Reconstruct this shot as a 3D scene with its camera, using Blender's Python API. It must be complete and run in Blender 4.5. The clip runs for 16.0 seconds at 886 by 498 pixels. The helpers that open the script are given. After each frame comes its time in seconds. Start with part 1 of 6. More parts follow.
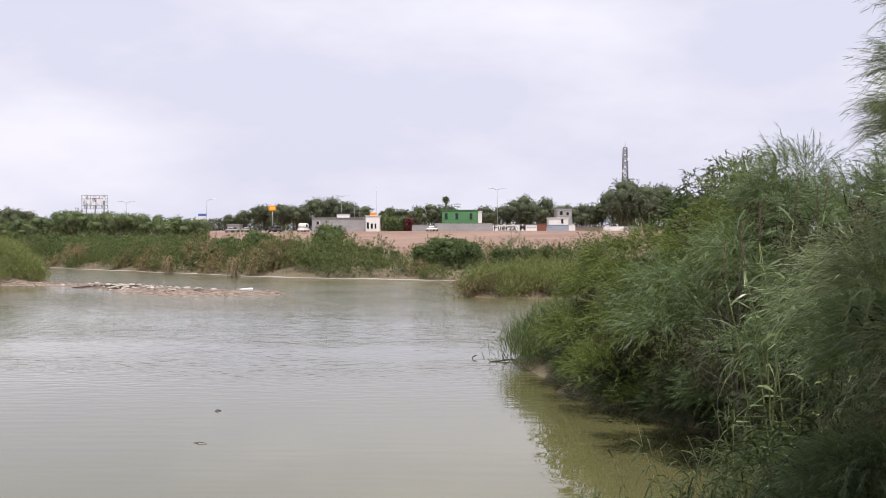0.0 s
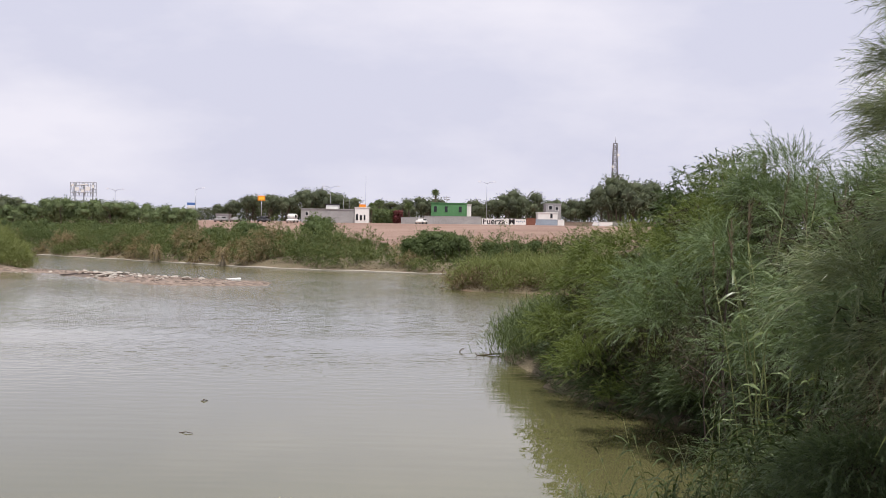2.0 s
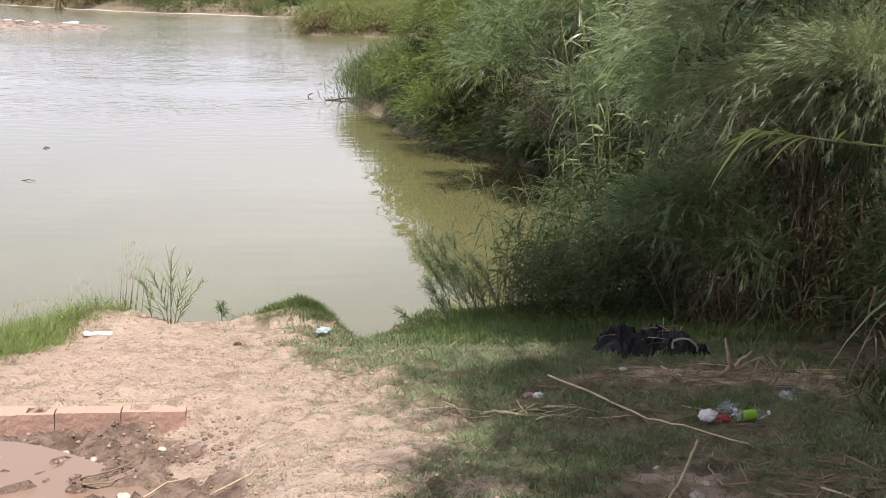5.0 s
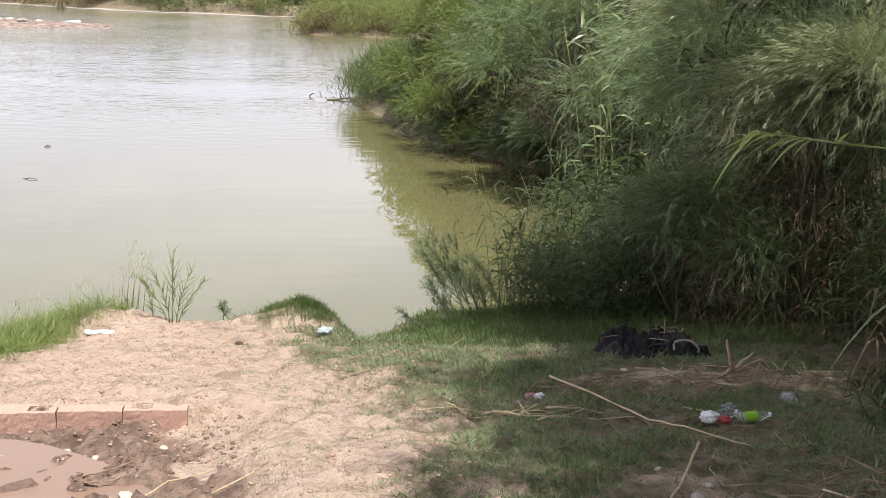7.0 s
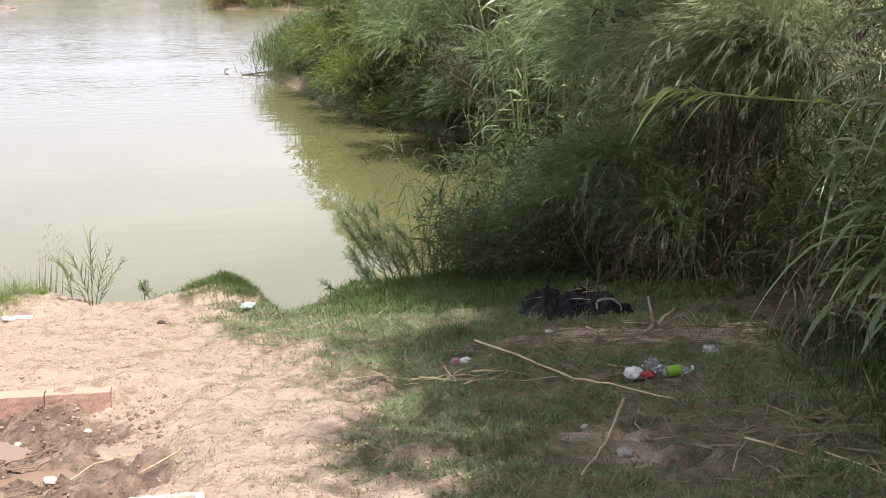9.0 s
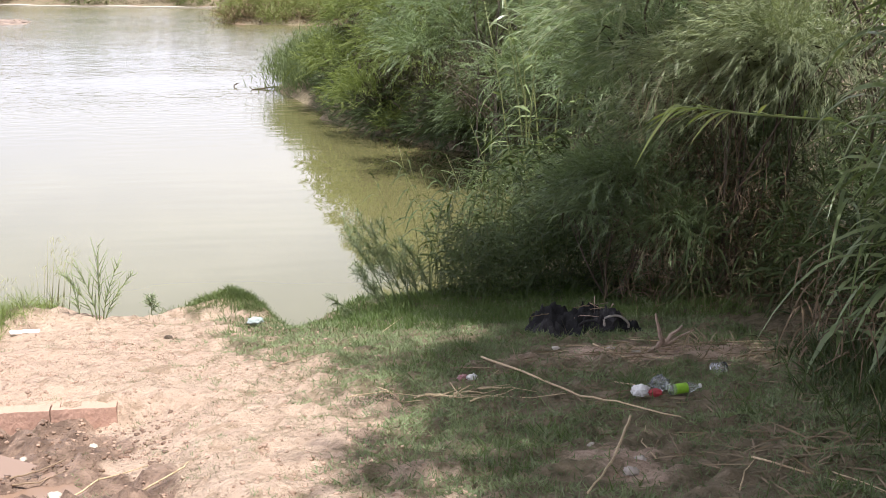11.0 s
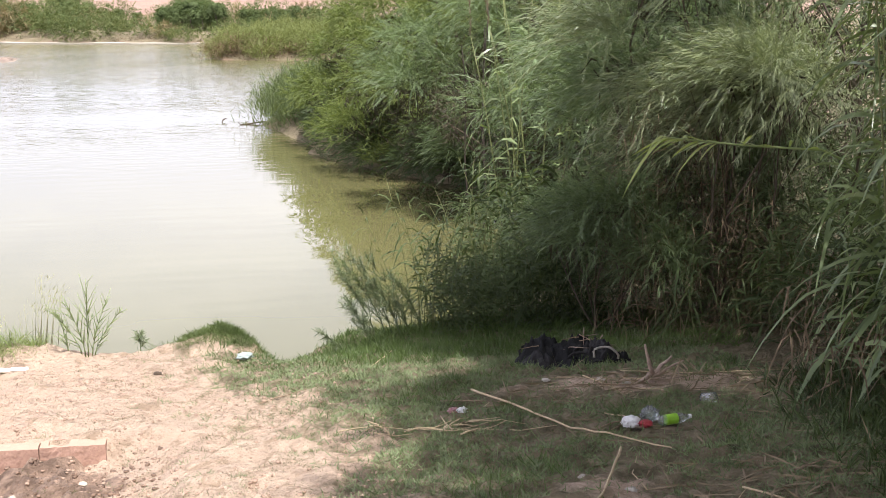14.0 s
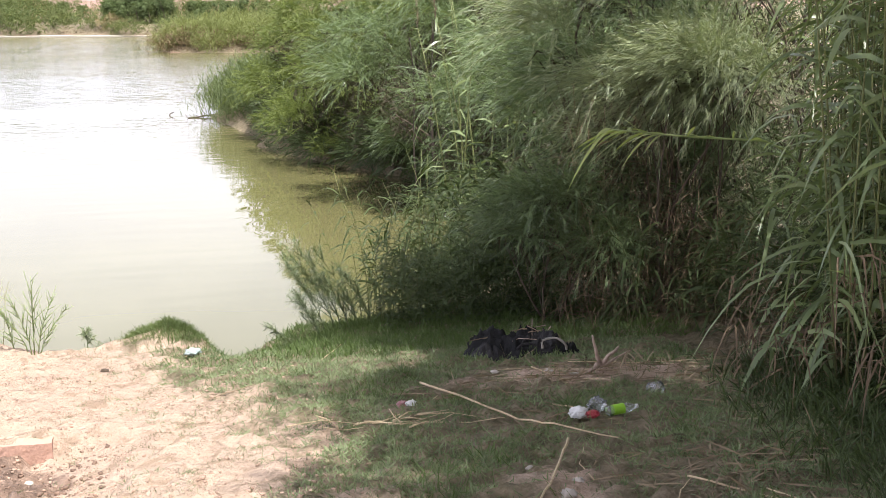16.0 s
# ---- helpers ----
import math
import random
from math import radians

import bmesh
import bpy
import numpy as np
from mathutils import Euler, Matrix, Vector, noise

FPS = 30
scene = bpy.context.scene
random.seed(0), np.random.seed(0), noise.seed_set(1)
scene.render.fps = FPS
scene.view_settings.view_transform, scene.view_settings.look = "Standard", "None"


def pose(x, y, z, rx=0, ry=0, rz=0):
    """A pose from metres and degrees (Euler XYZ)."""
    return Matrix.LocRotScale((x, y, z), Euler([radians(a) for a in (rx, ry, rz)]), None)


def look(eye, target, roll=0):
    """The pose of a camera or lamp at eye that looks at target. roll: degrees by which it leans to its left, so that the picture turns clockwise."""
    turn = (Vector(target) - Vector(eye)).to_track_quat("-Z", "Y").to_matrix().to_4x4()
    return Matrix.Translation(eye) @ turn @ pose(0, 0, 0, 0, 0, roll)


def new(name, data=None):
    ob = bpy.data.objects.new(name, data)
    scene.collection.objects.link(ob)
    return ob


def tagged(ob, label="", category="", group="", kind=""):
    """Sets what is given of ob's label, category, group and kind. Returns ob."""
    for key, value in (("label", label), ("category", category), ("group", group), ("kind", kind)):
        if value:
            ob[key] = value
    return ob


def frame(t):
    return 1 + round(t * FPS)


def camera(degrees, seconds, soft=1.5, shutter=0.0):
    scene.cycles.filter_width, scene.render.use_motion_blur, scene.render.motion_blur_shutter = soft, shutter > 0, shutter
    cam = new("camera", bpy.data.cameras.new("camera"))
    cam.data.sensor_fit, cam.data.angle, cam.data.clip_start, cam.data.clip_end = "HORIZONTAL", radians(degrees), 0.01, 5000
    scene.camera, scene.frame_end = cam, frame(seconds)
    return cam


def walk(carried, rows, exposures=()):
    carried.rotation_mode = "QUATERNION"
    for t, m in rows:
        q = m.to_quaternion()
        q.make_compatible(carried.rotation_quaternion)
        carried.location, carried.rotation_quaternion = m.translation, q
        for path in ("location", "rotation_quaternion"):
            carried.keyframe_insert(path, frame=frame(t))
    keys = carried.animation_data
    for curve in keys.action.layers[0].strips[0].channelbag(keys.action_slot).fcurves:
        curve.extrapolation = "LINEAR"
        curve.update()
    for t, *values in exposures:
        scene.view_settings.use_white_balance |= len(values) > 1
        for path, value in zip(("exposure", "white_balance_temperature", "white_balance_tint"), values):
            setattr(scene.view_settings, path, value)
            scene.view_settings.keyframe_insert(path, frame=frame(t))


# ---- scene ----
cam = camera(37.0, 16.0, 0.9)
# seconds, eye x, y, z, yaw, pitch, roll
ROWS = [
    (0.0, -0.000, 0.000, 4.400, 0.000, -0.760, -0.000),
    (0.5, -0.003, -0.012, 4.412, 0.067, -0.593, -0.056),
    (1.0, -0.010, -0.013, 4.419, -0.194, -1.138, -0.541),
    (1.5, -0.007, -0.005, 4.417, 0.507, -1.153, -0.664),
    (2.0, -0.007, 0.004, 4.414, -0.474, -1.067, -0.912),
    (2.5, -0.021, -0.016, 4.392, -0.535, -1.561, -0.876),
    (3.0, -0.006, -0.034, 4.356, -1.407, -5.230, -1.387),
    (3.5, 0.042, -0.027, 4.354, -3.666, -8.154, -1.326),
    (4.0, 0.021, -0.024, 4.375, -5.527, -10.708, -0.738),
    (4.2, 0.015, -0.020, 4.376, -6.985, -12.123, -1.205),
    (6.3, -0.003, -0.005, 4.375, -6.629, -11.501, -1.070),
    (6.5, -0.005, -0.004, 4.376, -6.229, -11.611, -1.120),
    (7.0, -0.006, -0.014, 4.375, -6.885, -11.900, -1.446),
    (7.5, 0.001, -0.009, 4.379, -8.305, -13.513, -0.139),
    (8.0, 0.015, 0.004, 4.376, -9.237, -12.831, 0.293),
    (8.5, 0.014, -0.009, 4.354, -10.008, -13.629, -0.171),
    (9.0, 0.024, -0.005, 4.353, -10.594, -13.149, 0.245),
    (9.2, 0.023, -0.008, 4.357, -10.861, -12.749, 0.771),
    (11.3, 0.036, 0.006, 4.361, -10.186, -12.492, -0.027),
    (11.5, 0.036, 0.005, 4.363, -10.331, -12.530, 0.033),
    (12.0, 0.038, -0.002, 4.365, -9.987, -12.262, 0.187),
    (12.5, 0.040, -0.001, 4.363, -10.264, -12.388, 0.710),
    (13.0, 0.037, 0.003, 4.368, -9.683, -11.293, 0.622),
    (13.5, 0.037, -0.007, 4.365, -10.290, -11.423, 0.472),
    (14.0, 0.038, -0.008, 4.365, -10.753, -11.088, 0.566),
    (14.5, 0.056, -0.011, 4.365, -12.075, -11.195, 0.912),
    (15.0, 0.061, -0.023, 4.372, -13.031, -11.561, 0.607),
    (15.5, 0.062, -0.019, 4.365, -13.062, -11.506, 0.532),
    (16.0, 0.064, -0.026, 4.380, -12.924, -11.483, 0.741),
]
EXPO = [(0.0, -0.29), (1.5, -0.42), (2.5, -0.36), (4.0, 0.15), (6.5, 0.38), (9.0, 0.58), (12.5, 0.65), (14.0, 0.7), (16.0, 0.86)]
walk(cam, [(t, pose(x, y, z, 90 + pitch, roll, yaw)) for t, x, y, z, yaw, pitch, roll in ROWS], EXPO)

# ---------------------------------------------------------------- world and sun
SUN_AZ, SUN_EL = 170.0, 66.0          # degrees right of straight ahead, above the horizon
world = bpy.data.worlds.new("hazy_sky")
scene.world = world
world.use_nodes = True
wn, wl = world.node_tree.nodes, world.node_tree.links
wn.clear()


def wnode(kind, **kw):
    n = wn.new(kind)
    for k, v in kw.items():
        n.inputs[k].default_value = v
    return n


w_out = wn.new("ShaderNodeOutputWorld")
w_bg = wnode("ShaderNodeBackground", Strength=1.15)
w_sky = wn.new("ShaderNodeTexSky")
w_sky.sky_type = "NISHITA"
w_sky.sun_disc = False
w_sky.sun_elevation = radians(SUN_EL)
w_sky.sun_rotation = radians(SUN_AZ)
w_sky.dust_density = 4.0
w_scale = wn.new("ShaderNodeVectorMath")
w_scale.operation = "SCALE"
w_scale.inputs["Scale"].default_value = 0.05
w_co = wn.new("ShaderNodeTexCoord")
w_map = wnode("ShaderNodeMapping", Scale=(1.0, 1.0, 2.6))
w_noise = wnode("ShaderNodeTexNoise", Scale=3.1, Detail=6.0, Roughness=0.55)
w_ramp = wn.new("ShaderNodeValToRGB")
w_ramp.color_ramp.elements[0].position, w_ramp.color_ramp.elements[1].position = 0.44, 0.68
w_haze = wn.new("ShaderNodeMix")
w_haze.data_type = "RGBA"
w_haze.inputs[7].default_value = (0.905, 0.905, 1.09, 1)
w_cloud = wn.new("ShaderNodeMix")
w_cloud.data_type = "RGBA"
w_cloud.inputs[7].default_value = (1.12, 1.08, 1.16, 1)
# haze thick at the horizon, clearing overhead
w_sep = wn.new("ShaderNodeSeparateXYZ")
w_clear = wn.new("ShaderNodeMapRange")
for k, v in ((1, 0.16), (2, 0.75), (3, 0.86), (4, 0.10)):
    w_clear.inputs[k].default_value = v
wl.new(w_co.outputs["Generated"], w_sep.inputs[0])
wl.new(w_sep.outputs["Z"], w_clear.inputs[0])
wl.new(w_clear.outputs[0], w_haze.inputs["Factor"])
wl.new(w_sky.outputs[0], w_scale.inputs[0])
wl.new(w_scale.outputs[0], w_haze.inputs[6])
wl.new(w_co.outputs["Generated"], w_map.inputs[0])
wl.new(w_map.outputs[0], w_noise.inputs["Vector"])
wl.new(w_noise.outputs["Fac"], w_ramp.inputs[0])
w_amt = wn.new("ShaderNodeMath")
w_amt.operation = "MULTIPLY"
w_amt.inputs[1].default_value = 0.65
wl.new(w_ramp.outputs[0], w_amt.inputs[0])
wl.new(w_amt.outputs[0], w_cloud.inputs["Factor"])
wl.new(w_haze.outputs[2], w_cloud.inputs[6])
wl.new(w_cloud.outputs[2], w_bg.inputs[0])
wl.new(w_bg.outputs[0], w_out.inputs[0])

sun = new("sun", bpy.data.lights.new("sun", "SUN"))
sun.data.energy, sun.data.angle, sun.data.color = 5.0, radians(0.9), (1.0, 0.96, 0.91)
sa, se = radians(SUN_AZ), radians(SUN_EL)
sun_dir = Vector((math.sin(sa) * math.cos(se), math.cos(sa) * math.cos(se), math.sin(se)))
sun.matrix_world = look(tuple(sun_dir * 60), (0, 0, 0))

# ---------------------------------------------------------------- materials
def material(name, base, rough=0.8, metal=0.0, spec=0.3, var=0.25, scale=6.0, fine=40.0, bump=0.3, dist=0.01, dark=None, island=0.0, trans=0.0, rand=0.0):
    """Base colour varied at two scales, with fine relief. island: spread per loose piece. trans: light let through a leaf."""
    m = bpy.data.materials.new(name)
    m.use_nodes = True
    n, l = m.node_tree.nodes, m.node_tree.links
    b = n["Principled BSDF"]
    b.inputs["Roughness"].default_value = rough
    b.inputs["Metallic"].default_value = metal
    b.inputs["Specular IOR Level"].default_value = spec
    co = n.new("ShaderNodeTexCoord")
    n1 = n.new("ShaderNodeTexNoise")
    n1.inputs["Scale"].default_value, n1.inputs["Detail"].default_value = scale, 5
    n2 = n.new("ShaderNodeTexNoise")
    n2.inputs["Scale"].default_value, n2.inputs["Detail"].default_value = fine, 3
    for k in (n1, n2):
        l.new(co.outputs["Object"], k.inputs["Vector"])
    mix = n.new("ShaderNodeMix")
    mix.data_type = "RGBA"
    lo = dark or tuple(c * (1 - var * 1.6) for c in base)
    hi = tuple(min(1, c * (1 + var)) for c in base)
    mix.inputs[6].default_value, mix.inputs[7].default_value = (*lo, 1), (*hi, 1)
    add = n.new("ShaderNodeMath")
    add.operation = "MULTIPLY_ADD"
    add.inputs[1].default_value = 0.5
    half = n.new("ShaderNodeMath")
    half.operation = "MULTIPLY"
    half.inputs[1].default_value = 0.5
    l.new(n2.outputs["Fac"], half.inputs[0])
    l.new(n1.outputs["Fac"], add.inputs[0])
    l.new(half.outputs[0], add.inputs[2])
    fac = add.outputs[0]
    ramp = n.new("ShaderNodeMapRange")
    ramp.inputs[1].default_value, ramp.inputs[2].default_value = 0.3, 0.7
    l.new(fac, ramp.inputs[0])
    fac = ramp.outputs[0]
    if island or rand:
        geo = n.new("ShaderNodeNewGeometry" if island else "ShaderNodeObjectInfo")
        blend = n.new("ShaderNodeMix")
        blend.inputs["Factor"].default_value = island or rand
        l.new(fac, blend.inputs[2])
        l.new(geo.outputs["Random Per Island" if island else "Random"], blend.inputs[3])
        fac = blend.outputs[0]
    l.new(fac, mix.inputs["Factor"])
    l.new(mix.outputs[2], b.inputs["Base Color"])
    if bump:
        bp = n.new("ShaderNodeBump")
        bp.inputs["Strength"].default_value, bp.inputs["Distance"].default_value = bump, dist
        l.new(n2.outputs["Fac"], bp.inputs["Height"])
        l.new(bp.outputs[0], b.inputs["Normal"])
    if trans:
        t = n.new("ShaderNodeBsdfTranslucent")
        tint = n.new("ShaderNodeVectorMath")
        tint.operation = "MULTIPLY"
        tint.inputs[1].default_value = (1.25, 1.3, 0.6)
        l.new(mix.outputs[2], tint.inputs[0])
        l.new(tint.outputs[0], t.inputs[0])
        ms = n.new("ShaderNodeMixShader")
        ms.inputs[0].default_value = trans
        l.new(b.outputs[0], ms.inputs[1])
        l.new(t.outputs[0], ms.inputs[2])
        l.new(ms.outputs[0], n["Material Output"].inputs[0])
    return m


def leafy(name, base, dark, trans=0.35, rough=0.5, scale=0.9, spec=0.22, island=0.45):
    return material(name, base, rough=rough, spec=spec, dark=dark, scale=scale, fine=5.0, bump=0, island=island, trans=trans)


M_WILLOW = leafy("willow_leaf", (0.21, 0.275, 0.145), (0.052, 0.08, 0.038), 0.30, 0.38, 0.9, 0.4, 0.35)
# Silvery leaf, its colour also raised for sun highlights on the sprays.
M_WILLOW_TIP = leafy("silvery_lit_willow_leaf", (0.36, 0.40, 0.26), (0.13, 0.16, 0.085), 0.3, 0.35, 0.9, 0.5, 0.35)
M_WILLOW_Y = leafy("young_willow_leaf", (0.205, 0.25, 0.085), (0.06, 0.082, 0.027), 0.34, 0.45)
# Willow leaf darkened to carry the shade in the low bank growth.
M_WILLOW_SHADE = leafy("shade_dark_willow_leaf", (0.085, 0.115, 0.05), (0.03, 0.045, 0.02), 0.22, 0.5)
M_CANE = leafy("cane_leaf", (0.25, 0.31, 0.15), (0.075, 0.11, 0.05), 0.3, 0.32, 0.9, 0.5)
M_CANE_STEM = material("cane_stem", (0.16, 0.18, 0.07), rough=0.5, dark=(0.09, 0.10, 0.04), fine=30)
# Brown twigs, kept extra dark to put shade into the crown gaps.
M_INNER = leafy("shade_dark_inner_twigs", (0.085, 0.075, 0.048), (0.03, 0.028, 0.018), 0.1, 0.8)
# Reed tone lowered to put shade below the cane and willows.
M_REED = leafy("shade_dark_reed_leaf", (0.085, 0.115, 0.048), (0.03, 0.045, 0.02), 0.25, 0.5)
M_DRY = leafy("dry_cane_leaf", (0.22, 0.16, 0.105), (0.09, 0.065, 0.045), 0.1, 0.8)
M_GRASS = leafy("grass_blade", (0.125, 0.17, 0.065), (0.06, 0.10, 0.03), 0.28, 0.55)
M_TURF = leafy("short_turf", (0.235, 0.28, 0.16), (0.085, 0.112, 0.055), 0.2, 0.6)
M_FAR_CANE = leafy("far_cane", (0.18, 0.205, 0.09), (0.068, 0.09, 0.04), 0.3, 0.7, 0.45, 0.1)
M_FAR_BUSH = leafy("far_bush", (0.15, 0.19, 0.085), (0.058, 0.082, 0.038), 0.3, 0.7, 0.25, 0.1)
M_ISLET = leafy("islet_reed", (0.255, 0.28, 0.125), (0.10, 0.12, 0.048), 0.35, 0.7, 0.25, 0.1)
M_FAR_TREE = leafy("far_tree_leaf", (0.155, 0.175, 0.11), (0.065, 0.08, 0.055), 0.25, 0.7, 0.15, 0.1)
M_FAR_TREE_B = leafy("far_tree_leaf_green", (0.19, 0.235, 0.12), (0.085, 0.115, 0.062), 0.3, 0.7, 0.15, 0.1)
M_FAR_DRY = leafy("far_dry_reed", (0.34, 0.27, 0.17), (0.16, 0.125, 0.08), 0.25, 0.8, 0.2, 0.1)
M_BROADLEAF = leafy("broad_leaf", (0.10, 0.14, 0.055), (0.04, 0.06, 0.028), 0.25, 0.35)
M_POINT = leafy("point_reed", (0.15, 0.19, 0.09), (0.06, 0.08, 0.038), 0.3, 0.55)
M_PLUME = leafy("reed_plume", (0.20, 0.16, 0.12), (0.11, 0.085, 0.065), 0.2, 0.8)
M_BARK = material("bark", (0.14, 0.11, 0.085), rough=0.9, fine=25, bump=0.8, dist=0.02)
M_DARK_BARK = material("dark_bark", (0.045, 0.035, 0.028), rough=0.9, fine=25, bump=0.6, dist=0.01)
M_DRYWOOD = material("dry_cane_stick", (0.55, 0.44, 0.29), rough=0.7, dark=(0.32, 0.24, 0.15), scale=8, fine=60)

# ---------------------------------------------------------------- mesh helpers
rng = np.random.default_rng(7)
UP = np.array([0.0, 0.0, 1.0])


def quad_mesh(name, verts, faces, mat, smooth=False):
    """A mesh from arrays: verts (n, 3) and quads (m, 4)."""
    verts = np.ascontiguousarray(verts, dtype=np.float32).reshape(-1, 3)
    faces = np.ascontiguousarray(faces, dtype=np.int32).reshape(-1, 4)
    me = bpy.data.meshes.new(name)
    me.vertices.add(len(verts))
    me.vertices.foreach_set("co", verts.ravel())
    me.loops.add(faces.size)
    me.loops.foreach_set("vertex_index", faces.ravel())
    me.polygons.add(len(faces))
    me.polygons.foreach_set("loop_start", np.arange(0, faces.size, 4, dtype=np.int32))
    me.update(calc_edges=True)
    if smooth:
        me.polygons.foreach_set("use_smooth", np.ones(len(faces), dtype=bool))
    me.materials.append(mat)
    return me


def part(name, me, parent, label="", at=None):
    """Links a mesh, or a bmesh with its material, as one object under a thing or a part."""
    ob = new(name, me)
    ob.parent = parent
    if at is not None:
        ob.matrix_basis = at
    if label:
        ob["label"] = label
    return ob


def from_bm(bm, mat, smooth=False):
    me = bpy.data.meshes.new("piece")
    bm.to_mesh(me)
    bm.free()
    for p in me.polygons:
        p.use_smooth = smooth
    me.materials.append(mat)
    return me


def box_bm(cx, cy, cz, sx, sy, sz, bevel=0.0, bm=None, turn=0.0):
    own = bm is None
    bm = bm or bmesh.new()
    m = Matrix.Translation((cx, cy, cz)) @ Matrix.Rotation(radians(turn), 4, "Z") @ Matrix.Diagonal((sx, sy, sz, 1))
    r = bmesh.ops.create_cube(bm, size=1, matrix=m)
    if bevel:
        edges = list({e for v in r["verts"] for e in v.link_edges})
        bmesh.ops.bevel(bm, geom=edges, offset=bevel, segments=2, affect="EDGES")
    return bm


def box(cx, cy, cz, sx, sy, sz, mat, bevel=0.0, turn=0.0):
    return from_bm(box_bm(cx, cy, cz, sx, sy, sz, bevel, turn=turn), mat)


def empty(name, x, y, z, label, category, group="", turn=0.0, kind=""):
    ob = new(name)
    ob.empty_display_size = 0.2
    ob.matrix_basis = pose(x, y, z, 0, 0, turn)
    return tagged(ob, label, category, group, kind)


def tube(points, radii, sides=6):
    """Verts and quads of a tapered tube along points."""
    pts = np.asarray(points, float)
    n = len(pts)
    rad = np.broadcast_to(np.asarray(radii, float), (n,))
    tan = np.gradient(pts, axis=0)
    tan /= np.linalg.norm(tan, axis=1, keepdims=True) + 1e-9
    ref = np.where(np.abs(tan[:, 2:3]) > 0.9, np.array([[1.0, 0, 0]]), UP[None])
    a = np.cross(tan, ref)
    a /= np.linalg.norm(a, axis=1, keepdims=True) + 1e-9
    b = np.cross(tan, a)
    ang = np.linspace(0, 2 * np.pi, sides, endpoint=False)
    v = pts[:, None] + rad[:, None, None] * (np.cos(ang)[None, :, None] * a[:, None] + np.sin(ang)[None, :, None] * b[:, None])
    i, j = np.meshgrid(np.arange(n - 1), np.arange(sides), indexing="ij")
    k = (j + 1) % sides
    f = np.stack([i * sides + j, i * sides + k, (i + 1) * sides + k, (i + 1) * sides + j], -1).reshape(-1, 4)
    v = v.reshape(-1, 3)
    cap = len(v)
    v = np.vstack([v, pts[:1], pts[-1:]])
    c0 = np.stack([np.full((sides + 1) // 2, cap), np.arange(0, sides, 2) + 0, (np.arange(0, sides, 2) + 1) % sides, (np.arange(0, sides, 2) + 2) % sides], -1)
    return v, np.vstack([f, c0[:, [0, 3, 2, 1]], np.where(c0 == cap, cap + 1, c0 + (n - 1) * sides)])


def join(parts):
    vs, fs, off = [], [], 0
    for v, f in parts:
        vs.append(np.asarray(v).reshape(-1, 3))
        fs.append(np.asarray(f).reshape(-1, 4) + off)
        off += len(vs[-1])
    return np.vstack(vs), np.vstack(fs)


def unit(a):
    return a / (np.linalg.norm(a, axis=-1, keepdims=True) + 1e-9)


def blades(base, way, length, width, droop, segs=1):
    """Narrow leaves: each starts at base, goes along way and bends down by droop; width is the widest part."""
    base, way = np.asarray(base, float), unit(np.asarray(way, float))
    n = len(base)
    length, width, droop = (np.broadcast_to(np.asarray(k, float), (n,)) for k in (length, width, droop))
    side = unit(np.cross(way, rng.normal(size=(n, 3)) * 0.6 + UP))
    s = np.linspace(0, 1, segs + 1)
    prof = {1: np.array([0.75, 0.3]), 2: np.array([0.35, 1.0, 0.08]), 3: np.array([0.4, 1.0, 0.75, 0.05])}.get(segs, np.concatenate([[0.55], np.sin(np.linspace(0.9, np.pi - 0.06, segs))]))
    mid = base[:, None] + way[:, None] * (length[:, None] * s)[..., None] - UP * ((droop * length)[:, None] * s ** 2)[..., None]
    half = side[:, None] * (0.5 * width[:, None] * prof)[..., None]
    v = np.stack([mid - half, mid + half], 2).reshape(n, -1, 3)
    k = np.arange(segs) * 2
    q = np.stack([k, k + 1, k + 3, k + 2], -1)
    f = (np.arange(n) * (2 * segs + 2))[:, None, None] + q[None]
    return v.reshape(-1, 3), f.reshape(-1, 4)


def ball(n):
    return unit(rng.normal(size=(n, 3)))


